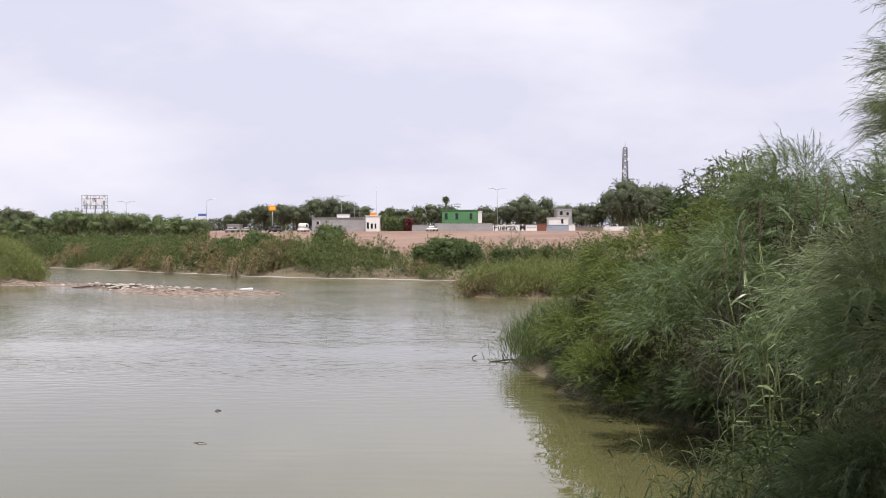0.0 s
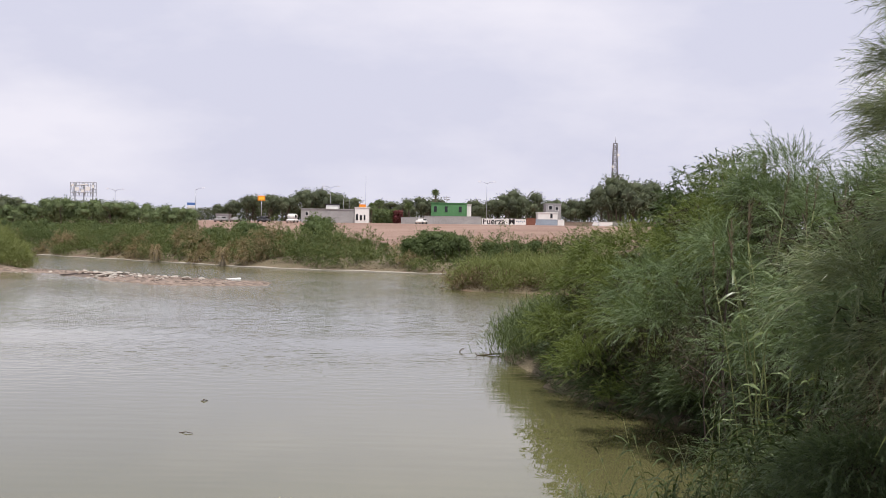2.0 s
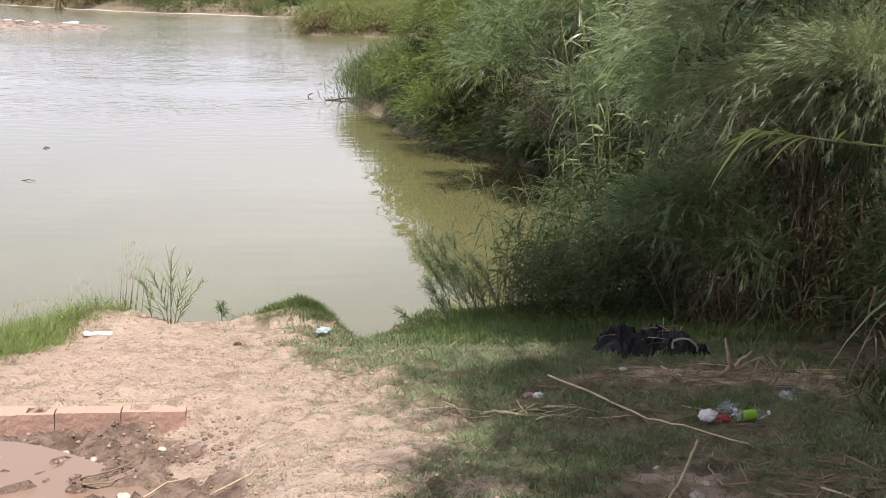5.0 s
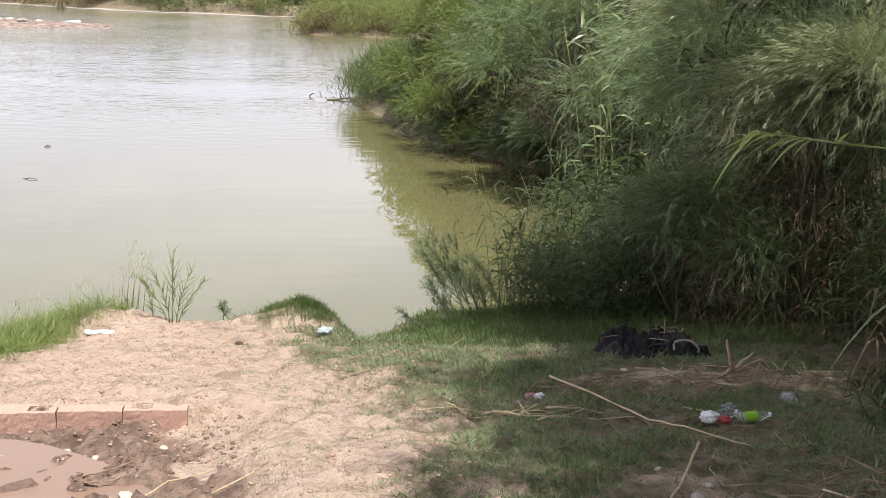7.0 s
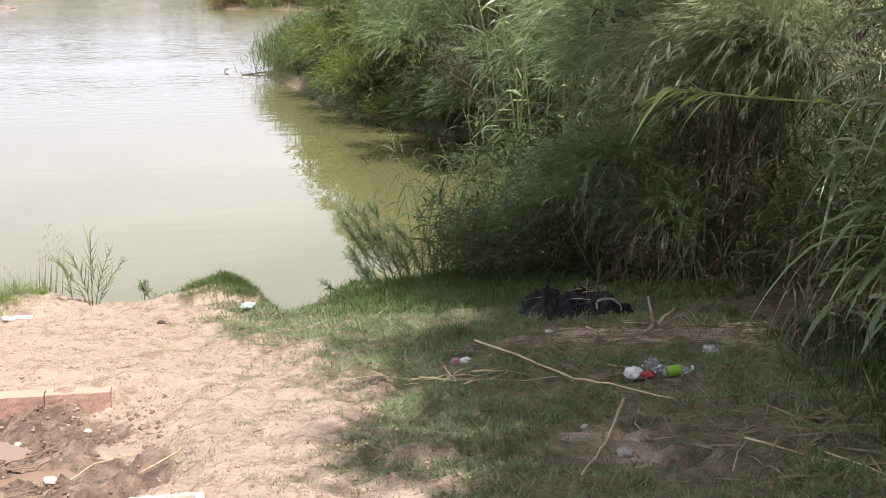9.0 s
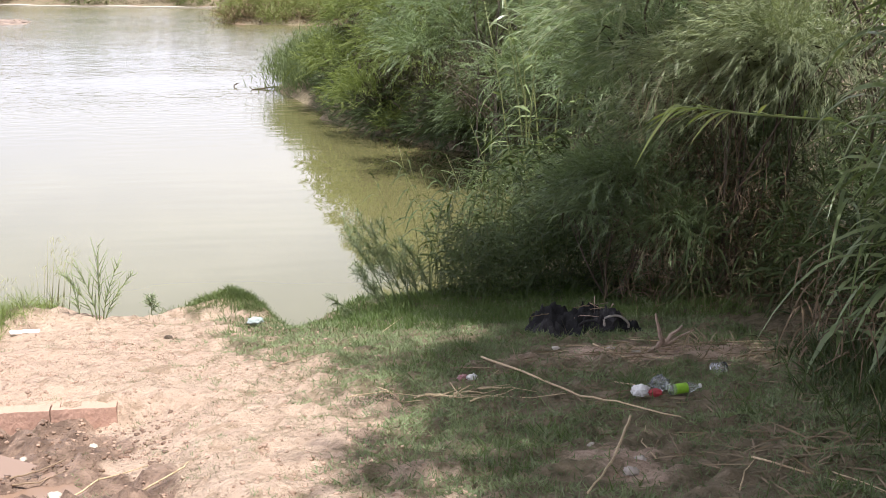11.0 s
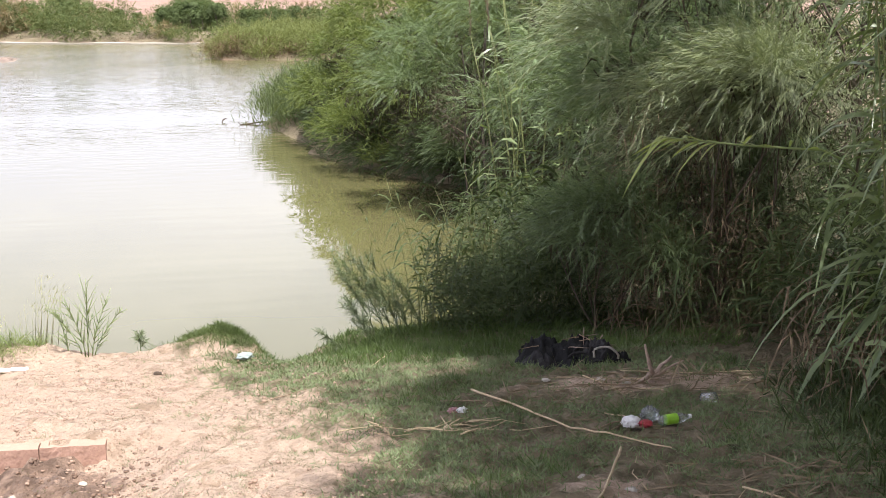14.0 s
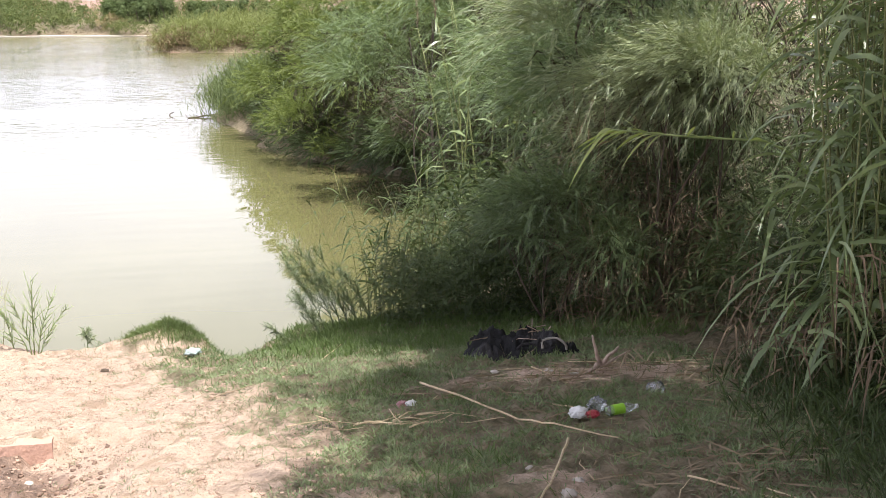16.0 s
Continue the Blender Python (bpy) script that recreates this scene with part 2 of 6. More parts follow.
def sprays(lobes, count, twig, leaves, leaf_len, leaf_wid, wind=(-0.35, 0, 0), droop=0.5, shell=0.55, segs=1, lift=0.25, dome=False, stray=0.42):
    """Leafy twigs over ellipsoid lobes (x, y, z, rx, ry, rz): a twig grows outward, lifts, drifts with the wind and hangs; leaves stand along it."""
    lobes = np.asarray(lobes, float)
    weight = (lobes[:, 3] * lobes[:, 5] + lobes[:, 3] * lobes[:, 4] + lobes[:, 4] * lobes[:, 5])
    pick = rng.choice(len(lobes), count, p=weight / weight.sum())
    u = ball(count)
    if dome:
        u[:, 2] = np.where(u[:, 2] < -0.25, -u[:, 2], u[:, 2])
    bump = 0.85 + 0.22 * np.sin(u[:, 0] * 5.1 + pick * 1.7) * np.sin(u[:, 2] * 6.3 + pick) + 0.12 * np.sin(u[:, 1] * 11 + u[:, 2] * 9)
    r = (shell + (1 - shell) * rng.random(count) ** 0.7) * bump
    o = lobes[pick, :3] + lobes[pick, 3:] * u * r[:, None]
    d = unit(unit(u / lobes[pick, 3:]) * 0.8 + UP * lift + np.asarray(wind) + rng.normal(size=(count, 3)) * 0.48)
    ln = twig * rng.uniform(0.55, 1.3, count)
    t = (np.arange(leaves) + rng.random((count, leaves))) / leaves
    at = o[:, None] + d[:, None] * (ln[:, None] * t)[..., None] - UP * (droop * ln[:, None] * t ** 2)[..., None]
    tan = d[:, None] - UP * (2 * droop * t)[..., None]
    w = unit(unit(tan) + rng.normal(size=(count, leaves, 3)) * stray + np.asarray(wind) * 0.5)
    n = count * leaves
    return blades(at.reshape(-1, 3), w.reshape(-1, 3), leaf_len * rng.uniform(0.6, 1.25, n), leaf_wid * rng.uniform(0.7, 1.2, n), rng.uniform(0.1, 0.5, n), segs), (o, d, ln)


def clumps(lobes, per, size, gaps=True):
    """Small leaf clumps over the skin and inside of large lobes."""
    out = []
    for lb in lobes:
        lb = np.asarray(lb, float)
        n = max(4, int(per * (lb[3] * lb[5] + lb[3] * lb[4] + lb[4] * lb[5]) / 3))
        u = ball(n)
        r = 0.45 + 0.55 * rng.random(n) ** 0.5
        for c, k in zip(lb[:3] + lb[3:] * u * r[:, None], size * rng.uniform(0.6, 1.35, n)):
            f = 0.9 / size
            if gaps and math.sin(c[0] * f + 1.1) + math.sin(c[1] * f * 1.3 + c[2] * 0.7 * f) + math.sin(c[2] * f * 1.2 - c[0] * 0.5 * f) < -0.55 and len(out) > 6:
                continue
            out.append((*c, k * 1.15, k * 1.15, k * 0.75))
    return out


def inner(lobes, n, ln, wid):
    """Coarse dead twigs and leaves inside the lobes; their dark tone fills the gaps as shade."""
    lobes = np.asarray(lobes, float)
    pick = rng.choice(len(lobes), n, p=lobes[:, 3] * lobes[:, 5] / (lobes[:, 3] * lobes[:, 5]).sum())
    at = lobes[pick, :3] + lobes[pick, 3:] * ball(n) * (0.68 * rng.random(n) ** 0.4)[:, None]
    return blades(at, ball(n), ln * rng.uniform(0.5, 1.3, n), wid * rng.uniform(0.5, 1.3, n), 0.2, 1)


def blob(c, r, rows=6, sides=9):
    """A lumpy closed ellipsoid of quads."""
    a = np.linspace(0.04, np.pi - 0.04, rows)
    v, f = tube(np.stack([np.zeros(rows), np.zeros(rows), -np.cos(a)], -1), np.sin(a), sides)
    v = v * (1 + 0.16 * rng.normal(size=(len(v), 1)))
    return v * np.asarray(r) + np.asarray(c), f


def stems(root, lobes, rad, per=2, sides=6):
    """Woody stems from a root to every lobe, with side limbs, as one tube mesh."""
    out = []
    root = np.asarray(root, float)
    for lb in lobes:
        for k in range(per):
            end = np.array(lb[:3]) + np.array(lb[3:]) * rng.uniform(-0.45, 0.6, 3)
            start = root + np.array([*rng.normal(0, rad * 2.5, 2), -0.15])
            s = np.linspace(0, 1, 6)[:, None]
            bow = np.array([*(rng.normal(0, 0.22, 2)), 0.0]) * np.linalg.norm(end - start) * 0.5
            pts = start + (end - start) * s + bow * np.sin(np.pi * s) * (1 - 0.3 * s)
            out.append(tube(pts, rad * np.linspace(1.0, 0.22, 6) * rng.uniform(0.7, 1.1), sides))
            for q in range(3):
                a = pts[2 + q]
                b = np.array(lb[:3]) + np.array(lb[3:]) * unit(rng.normal(size=3)) * 0.75
                out.append(tube(a + (b - a) * np.linspace(0, 1, 4)[:, None] + np.array([0, 0, 0.12]) * np.sin(np.pi * np.linspace(0, 1, 4))[:, None], rad * np.linspace(0.38, 0.08, 4), 4))
    return join(out)


# ---------------------------------------------------------------- ground and river
SHORE_NEAR = [(-200, -60), (-60, -8), (-25, 3), (-8, 7.2), (-4.2, 9.6), (-2.9, 11.9), (-1.7, 13.4), (-0.7, 12.8), (-0.2, 13.0), (0.1, 13.8), (0.5, 14.5), (1.0, 14.7), (2.0, 14.6),
              (3.3, 16.2), (5.3, 18.5), (7.2, 22), (7.4, 26), (6.0, 29), (4.8, 31.2), (3.7, 34), (3.2, 36.2), (3.3, 38.5), (2.3, 44.6), (3.6, 47), (9, 51), (26, 62), (70, 78), (260, 120), (260, -60)]
SHORE_FAR = [(-900, 420), (-260, 230), (-120, 190), (-47, 159), (-30, 141), (-15, 125.6), (0, 118), (10.5, 114.4), (30, 109), (80, 112), (300, 140), (900, 200), (2600, 400), (2600, 4000), (-2600, 4000), (-2600, 900)]
SHORE_SPIT = [(-160, 95), (-60, 99), (-36, 106.5), (-33.2, 110), (-36, 118), (-44, 140), (-60, 158), (-160, 190)]
SHORE_ISLE = [(0.7, 90), (2.2, 87.6), (7, 85.6), (16, 84.5), (40, 86), (70, 95), (40, 101), (14, 99), (4, 95.5)]
SHORE_BAR = [(-36, 108), (-30, 106), (-24, 96), (-19, 90), (-14, 89), (-9.6, 92.5), (-12, 96), (-18, 101), (-27, 110), (-34, 113)]


def inside(px, py, poly):
    """Signed distance to a polygon: positive within it."""
    best = np.full(px.shape, 1e9)
    inn = np.zeros(px.shape, bool)
    for (x0, y0), (x1, y1) in zip(poly, poly[1:] + poly[:1]):
        ex, ey = x1 - x0, y1 - y0
        t = np.clip(((px - x0) * ex + (py - y0) * ey) / (ex * ex + ey * ey), 0, 1)
        best = np.minimum(best, np.hypot(px - x0 - t * ex, py - y0 - t * ey))
        if y0 != y1:
            inn ^= ((y0 > py) != (y1 > py)) & (px < ex * (py - y0) / ey + x0)
    return np.where(inn, best, -best)


def softmin(a, b, k):
    h = np.clip(0.5 + 0.5 * (b - a) / k, 0, 1)
    return b + (a - b) * h - k * h * (1 - h)


def bell(px, py, cx, cy, rx, ry):
    return np.exp(-(((px - cx) / rx) ** 2 + ((py - cy) / ry) ** 2))


def sstep(a, b, x):
    t = np.clip((x - a) / (b - a), 0, 1)
    return t * t * (3 - 2 * t)


def wob(px, py, f, seed=0.0):
    """A cheap smooth wobble of about unit size."""
    return (np.sin(px * f + 1.3 + seed) * np.cos(py * f * 0.83 + 2.1 * seed) + 0.6 * np.sin(px * f * 2.13 - py * f * 1.71 + seed * 3.7) + 0.35 * np.sin(px * f * 4.7 + py * f * 3.9 + seed * 5.1)) / 1.5


def land(px, py):
    """The height of the ground."""
    px, py = np.asarray(px, float), np.asarray(py, float)
    d = inside(px, py, SHORE_NEAR) + 0.12 * wob(px, py, 1.9)
    steep = 1.25 + (0.55 - 1.25) * sstep(-0.1, 0.8, px) + 0.3 * sstep(16, 19, py)
    plane = np.maximum(2.6 - 0.12 * py, 0.95)
    near = softmin(plane, steep * d, 0.14)
    near = near + 0.16 * bell(px, py, -1.75, 11.75, 0.55, 0.5) + 0.12 * bell(px, py, 0.12, 12.0, 0.42, 0.35) + 0.13 * bell(px, py, 0.48, 12.2, 0.32, 0.35)
    near = near + 0.05 * bell(px, py, -1.25, 9.6, 1.0, 0.8) - 0.15 * sstep(8.2, 8.1, py) * sstep(0.1, -0.6, px) * sstep(4.8, 5.6, py) + 0.012 * sstep(8.08, 8.2, py) * sstep(10.8, 8.8, py) * sstep(-0.1, -0.9, px) - 0.11 * bell(px, py, -1.8, 6.35, 0.75, 0.55)
    near = np.where(d > -1, near, np.maximum(steep * d, -1.6))
    f = inside(px, py, SHORE_FAR)
    far = np.minimum(0.35 * f, 0.9) + 1.25 * sstep(4, 38, f) + 2.45 * sstep(30, 175, f)
    far = np.where(f > 0, far + 0.12 * wob(px, py, 0.09) * sstep(5, 40, f) * (1 - sstep(110, 160, f)), 0.25 * f)
    s = inside(px, py, SHORE_SPIT)
    spit = np.minimum(0.3 * s, 0.8)
    i = inside(px, py, SHORE_ISLE)
    isle = np.minimum(0.35 * i, 0.7)
    b = inside(px, py, SHORE_BAR)
    bar = np.minimum(0.09 * b + (0.06 * wob(px, py, 0.55) + 0.06 * wob(px, py, 1.7, 2.0)) * sstep(-1, 1, b), 0.24)
    return np.maximum.reduce([near, far, spit, isle, bar, np.full(px.shape, -1.6)])


def grow(a, b, first, rate):
    out, s = [a], first
    while out[-1] < b:
        out.append(out[-1] + s)
        s *= rate
    return np.array(out)


gx = np.concatenate([-grow(6, 2400, 0.3, 1.12)[::-1], np.arange(-5.94, 6.9, 0.06), grow(6.9, 2400, 0.3, 1.12)])
gy = np.concatenate([-grow(0, 60, 0.6, 1.25)[::-1][:-1], np.arange(0, 4.2, 0.35), np.arange(4.2, 17.5, 0.06), grow(17.5, 100, 0.3, 1.05), np.arange(103, 175, 1.6), grow(176, 3800, 3, 1.09)])
GX, GY = np.meshgrid(gx, gy, indexing="ij")
GZ = land(GX, GY)
fine = (np.abs(GX) < 7.2) & (GY > 3) & (GY < 18)
rough_z = np.zeros_like(GZ)
for ii, jj in zip(*np.nonzero(fine)):
    p = Vector((GX[ii, jj], GY[ii, jj], 0))
    rough_z[ii, jj] = 0.032 * noise.noise(p * 2.1) + 0.05 * noise.noise(p * 5.3) + 0.055 * noise.noise(p * 9.0) * abs(noise.noise(p * 3.7)) * 2.2 + 0.04 * abs(noise.noise(p * 15.0))
mud = sstep(8.2, 8.12, GY) * sstep(4.6, 5.4, GY + 0.25 * wob(GX, GY, 2.2)) * sstep(-0.15, -0.75, GX + 0.25 * wob(GX, GY, 2.6, 1.0) + 0.15 * wob(GX, GY, 7.0) - 0.1 * (7 - GY))


def turf_edge(x, y):
    """Where the trodden sand gives way to turf."""
    return 0.72 + 0.22 * wob(x, y, 1.7, 2.0) + 0.16 * wob(x, y, 4.6, 1.0) - 0.10 * np.minimum(y - 8.0, 0) - 0.5 * sstep(8.2, 10.4, y)


def crest_edge(y):
    """Where the grass on the crest of the bank begins."""
    return np.interp(y, (9.4, 9.85, 10.63, 11.22, 12.43, 13.4), (-2.1, -1.95, -1.86, -1.76, -1.2, -1.0))


turf = np.clip(0.5 + 0.55 * (GX - turf_edge(GX, GY)), 0, 1) * sstep(3, 5, GY) * (GY < 60)
turf = np.maximum(turf, sstep(0.15, -0.2, GX - crest_edge(GY)) * sstep(9.4, 9.9, GY) * (GY < 30))
turf = np.maximum(turf, 0.9 * bell(GX, GY, 0.35, 12.1, 0.55, 0.4))
turf = turf - 0.9 * bell(GX, GY, 3.2, 8.75, 1.1, 0.4) - 0.6 * bell(GX, GY, 2.05, 6.0, 0.4, 0.7)
for poly, deep in ((SHORE_FAR, 15), (SHORE_SPIT, 60), (SHORE_ISLE, 30)):
    away = inside(GX, GY, poly)
    turf = np.maximum(turf, sstep(-0.5, 0.4, away) * sstep(deep + 4, deep - 2, away))
turf = np.clip(turf, 0, 1)
for ii, jj in zip(*np.nonzero(fine & (mud > 0.05))):
    rough_z[ii, jj] += mud[ii, jj] * (0.022 * noise.noise(Vector((GX[ii, jj] * 7.5, GY[ii, jj] * 7.5, 3.0))) + 0.016 * noise.noise(Vector((GX[ii, jj] * 14, GY[ii, jj] * 14, 8.0))))
GZ = GZ + rough_z * (1 + 0.8 * mud) * np.where(GZ > -0.2, 1, 0)
ni, nj = GX.shape
idx = np.arange(ni * nj).reshape(ni, nj)
faces = np.stack([idx[:-1, :-1], idx[1:, :-1], idx[1:, 1:], idx[:-1, 1:]], -1).reshape(-1, 4)


def ground_material():
    m = bpy.data.materials.new("river_bank_soil")
    m.use_nodes = True
    n, l = m.node_tree.nodes, m.node_tree.links
    b = n["Principled BSDF"]
    b.inputs["Specular IOR Level"].default_value = 0.2
    co = n.new("ShaderNodeTexCoord")

    def tex(kind, scale, **kw):
        k = n.new(kind)
        k.inputs["Scale"].default_value = scale
        for a, v in kw.items():
            k.inputs[a].default_value = v
        l.new(co.outputs["Object"], k.inputs["Vector"])
        return k

    def mixc(fac, a, c):
        k = n.new("ShaderNodeMix")
        k.data_type = "RGBA"
        for s, v in ((0, fac), (6, a), (7, c)):
            if isinstance(v, (tuple, float)):
                k.inputs[s].default_value = (*v, 1) if isinstance(v, tuple) else v
            else:
                l.new(v, k.inputs[s])
        return k.outputs[2]

    def span(v, lo, hi):
        k = n.new("ShaderNodeMapRange")
        k.inputs[1].default_value, k.inputs[2].default_value = lo, hi
        l.new(v, k.inputs[0])
        return k.outputs[0]

    def attr(name):
        k = n.new("ShaderNodeAttribute")
        k.attribute_name = name
        return k.outputs["Fac"]

    big = tex("ShaderNodeTexNoise", 0.9, Detail=6.0).outputs["Fac"]
    mid = tex("ShaderNodeTexNoise", 7.0, Detail=8.0, Roughness=0.65).outputs["Fac"]
    grit = tex("ShaderNodeTexNoise", 60.0, Detail=4.0, Roughness=0.7).outputs["Fac"]
    crack = tex("ShaderNodeTexVoronoi", 16.0)
    sand = mixc(span(mid, 0.35, 0.65), (0.50, 0.375, 0.29), (0.66, 0.51, 0.405))
    sand = mixc(span(big, 0.42, 0.62), sand, (0.58, 0.43, 0.34))
    spot = tex("ShaderNodeTexNoise", 17.0, Detail=6.0, Roughness=0.75).outputs["Fac"]
    sand = mixc(span(spot, 0.56, 0.68), sand, (0.33, 0.24, 0.18))
    scuff = tex("ShaderNodeTexNoise", 4.2, Detail=9.0, Roughness=0.72, Distortion=0.6).outputs["Fac"]
    sand = mixc(span(scuff, 0.53, 0.60), sand, (0.40, 0.295, 0.215))
    sand = mixc(span(grit, 0.60, 0.70), sand, (0.30, 0.215, 0.16))
    far = mixc(span(tex("ShaderNodeTexNoise", 0.05, Detail=6.0).outputs["Fac"], 0.4, 0.6), (0.31, 0.205, 0.165), (0.385, 0.265, 0.215))
    far = mixc(span(tex("ShaderNodeTexNoise", 0.6, Detail=6.0, Roughness=0.7).outputs["Fac"], 0.52, 0.72), far, (0.25, 0.165, 0.13))
    wet = mixc(span(mid, 0.38, 0.62), (0.17, 0.115, 0.088), (0.40, 0.28, 0.215))
    loam = mixc(span(mid, 0.36, 0.64), (0.15, 0.13, 0.08), (0.31, 0.25, 0.175))
    col = mixc(attr("far"), sand, far)
    def ragged(key, grain):
        k = n.new("ShaderNodeMath")
        k.operation = "MULTIPLY_ADD"
        k.inputs[1].default_value = 1.6
        k.inputs[2].default_value = -0.8
        l.new(grain, k.inputs[0])
        a = n.new("ShaderNodeMath")
        l.new(attr(key), a.inputs[0])
        l.new(k.outputs[0], a.inputs[1])
        return span(a.outputs[0], 0.38, 0.62)

    patch = tex("ShaderNodeTexNoise", 3.2, Detail=7.0, Roughness=0.7).outputs["Fac"]
    col = mixc(ragged("mud", patch), col, wet)
    col = mixc(ragged("turf", patch), col, loam)
    gravel = mixc(span(tex("ShaderNodeTexNoise", 2.5, Detail=5.0).outputs["Fac"], 0.42, 0.6), (0.20, 0.155, 0.13), (0.42, 0.33, 0.275))
    col = mixc(attr("gravel"), col, gravel)
    l.new(col, b.inputs["Base Color"])
    rgh = n.new("ShaderNodeMapRange")
    rgh.inputs[3].default_value, rgh.inputs[4].default_value = 0.95, 0.55
    l.new(attr("mud"), rgh.inputs[0])
    l.new(rgh.outputs[0], b.inputs["Roughness"])
    h = n.new("ShaderNodeMath")
    h.operation = "MULTIPLY_ADD"
    h.inputs[1].default_value = 0.35
    l.new(grit, h.inputs[0])
    l.new(mid, h.inputs[2])
    h2 = n.new("ShaderNodeMath")
    h2.operation = "MULTIPLY_ADD"
    h2.inputs[1].default_value = -0.25
    l.new(span(crack.outputs["Distance"], 0.0, 0.6), h2.inputs[0])
    l.new(h.outputs[0], h2.inputs[2])
    bp = n.new("ShaderNodeBump")
    bp.inputs["Strength"].default_value, bp.inputs["Distance"].default_value = 1.0, 0.085
    l.new(h2.outputs[0], bp.inputs["Height"])
    l.new(bp.outputs[0], b.inputs["Normal"])
    return m


ground_mesh = quad_mesh("ground", np.stack([GX, GY, GZ], -1), faces, ground_material(), smooth=True)
for key, val in (("mud", np.maximum(mud, 0.75 * (np.abs(inside(GX, GY, SHORE_FAR) - 1) < 3.5))), ("turf", turf), ("far", sstep(30, 90, GY)), ("gravel", (inside(GX, GY, SHORE_BAR) > -2.5) * 1.0)):
    at = ground_mesh.attributes.new(key, "FLOAT", "POINT")
    at.data.foreach_set("value", val.astype(np.float32).ravel())
ground = tagged(new("ground", ground_mesh), "pale pinkish sandy river bank with trodden dirt and patchy grass", "ground", kind="structure")


def top_of(x, y):
    """The height of the finished ground sheet, with its clods."""
    x, y = np.asarray(x, float), np.asarray(y, float)
    i = np.clip(np.searchsorted(gx, x) - 1, 0, ni - 2)
    j = np.clip(np.searchsorted(gy, y) - 1, 0, nj - 2)
    u, v = (x - gx[i]) / (gx[i + 1] - gx[i]), (y - gy[j]) / (gy[j + 1] - gy[j])
    return GZ[i, j] * (1 - u) * (1 - v) + GZ[i + 1, j] * u * (1 - v) + GZ[i, j + 1] * (1 - u) * v + GZ[i + 1, j + 1] * u * v


def lz(x, y):
    return float(top_of(np.array([x]), np.array([y]))[0])


def water_material(name, body, ripple, rough=0.04, soft=0.0, calm=0.065, wide=0.07):
    m = bpy.data.materials.new(name)
    m.use_nodes = True
    n, l = m.node_tree.nodes, m.node_tree.links
    b = n["Principled BSDF"]
    b.inputs["Roughness"].default_value = rough
    b.inputs["IOR"].default_value = 1.333
    b.subsurface_method = "BURLEY"
    b.inputs["Subsurface Weight"].default_value = soft
    b.inputs["Subsurface Radius"].default_value = (1.0, 0.95, 0.5)
    b.inputs["Subsurface Scale"].default_value = 5.0
    co = n.new("ShaderNodeTexCoord")
    mp = n.new("ShaderNodeMapping")
    mp.inputs["Scale"].default_value = (0.55, 1.0, 1.0)
    l.new(co.outputs["Object"], mp.inputs[0])
    outs = []
    for sc, det in ((0.35, 3.0), (2.4, 3.0), (0.045, 4.0)):
        k = n.new("ShaderNodeTexNoise")
        k.inputs["Scale"].default_value, k.inputs["Detail"].default_value = sc, det
        l.new(mp.outputs[0], k.inputs["Vector"])
        outs.append(k.outputs["Fac"])
    mix = n.new("ShaderNodeMix")
    mix.data_type = "RGBA"
    mix.inputs[6].default_value, mix.inputs[7].default_value = (*[c * 0.9 for c in body], 1), (*[c * 1.1 for c in body], 1)
    l.new(outs[0], mix.inputs["Factor"])
    l.new(mix.outputs[2], b.inputs["Base Color"])
    sep = n.new("ShaderNodeSeparateXYZ")
    l.new(co.outputs["Object"], sep.inputs[0])

    def span(src, a, b, lo, hi):
        k = n.new("ShaderNodeMapRange")
        for i, v in enumerate((a, b, lo, hi)):
            k.inputs[i + 1].default_value = v
        l.new(src, k.inputs[0])
        return k.outputs[0]

    def times(a, b):
        k = n.new("ShaderNodeMath")
        k.operation = "MULTIPLY"
        l.new(a, k.inputs[0])
        l.new(b, k.inputs[1])
        return k.outputs[0]

    # wind ripples far out; long smooth swells in the lee of the bank
    far_ripple = times(times(span(outs[2], 0.42, 0.62, 0.25, 1.0), span(sep.outputs["Y"], 28.0, 48.0, 0.0, 1.15)), outs[1])
    far_ripple = times(far_ripple, span(sep.outputs["Y"], 62.0, 90.0, 1.0, 4.0))
    swell_map = n.new("ShaderNodeMapping")
    swell_map.inputs["Scale"].default_value = (0.45, 1.9, 1.0)
    swell_map.inputs["Rotation"].default_value = (0, 0, 0.12)
    l.new(co.outputs["Object"], swell_map.inputs[0])
    swell = n.new("ShaderNodeTexNoise")
    swell.inputs["Scale"].default_value, swell.inputs["Detail"].default_value = 1.15, 0.0
    l.new(swell_map.outputs[0], swell.inputs["Vector"])
    near_swell = times(swell.outputs["Fac"], span(sep.outputs["Y"], 17.0, 30.0, 0.25 * calm, calm))
    total = n.new("ShaderNodeMath")
    l.new(far_ripple, total.inputs[0])
    l.new(near_swell, total.inputs[1])
    # ripples too small to tell apart widen the gloss with distance
    l.new(span(sep.outputs["Y"], 28.0, 75.0, rough, rough + wide), b.inputs["Roughness"])
    bp = n.new("ShaderNodeBump")
    bp.inputs["Strength"].default_value, bp.inputs["Distance"].default_value = ripple, 0.12
    l.new(total.outputs[0], bp.inputs["Height"])
    l.new(bp.outputs[0], b.inputs["Normal"])
    return m


M_WATER = water_material("river_water", (0.132, 0.125, 0.056), 0.34, 0.004, 0.0)
bm = bmesh.new()
bmesh.ops.create_grid(bm, x_segments=24, y_segments=12, size=1, matrix=Matrix.Translation((-100, 120, 0)) @ Matrix.Diagonal((900, 190, 1, 1)))
water = tagged(new("water", from_bm(bm, M_WATER)), "turbid olive-green river water with soft ripples", "water", kind="structure")

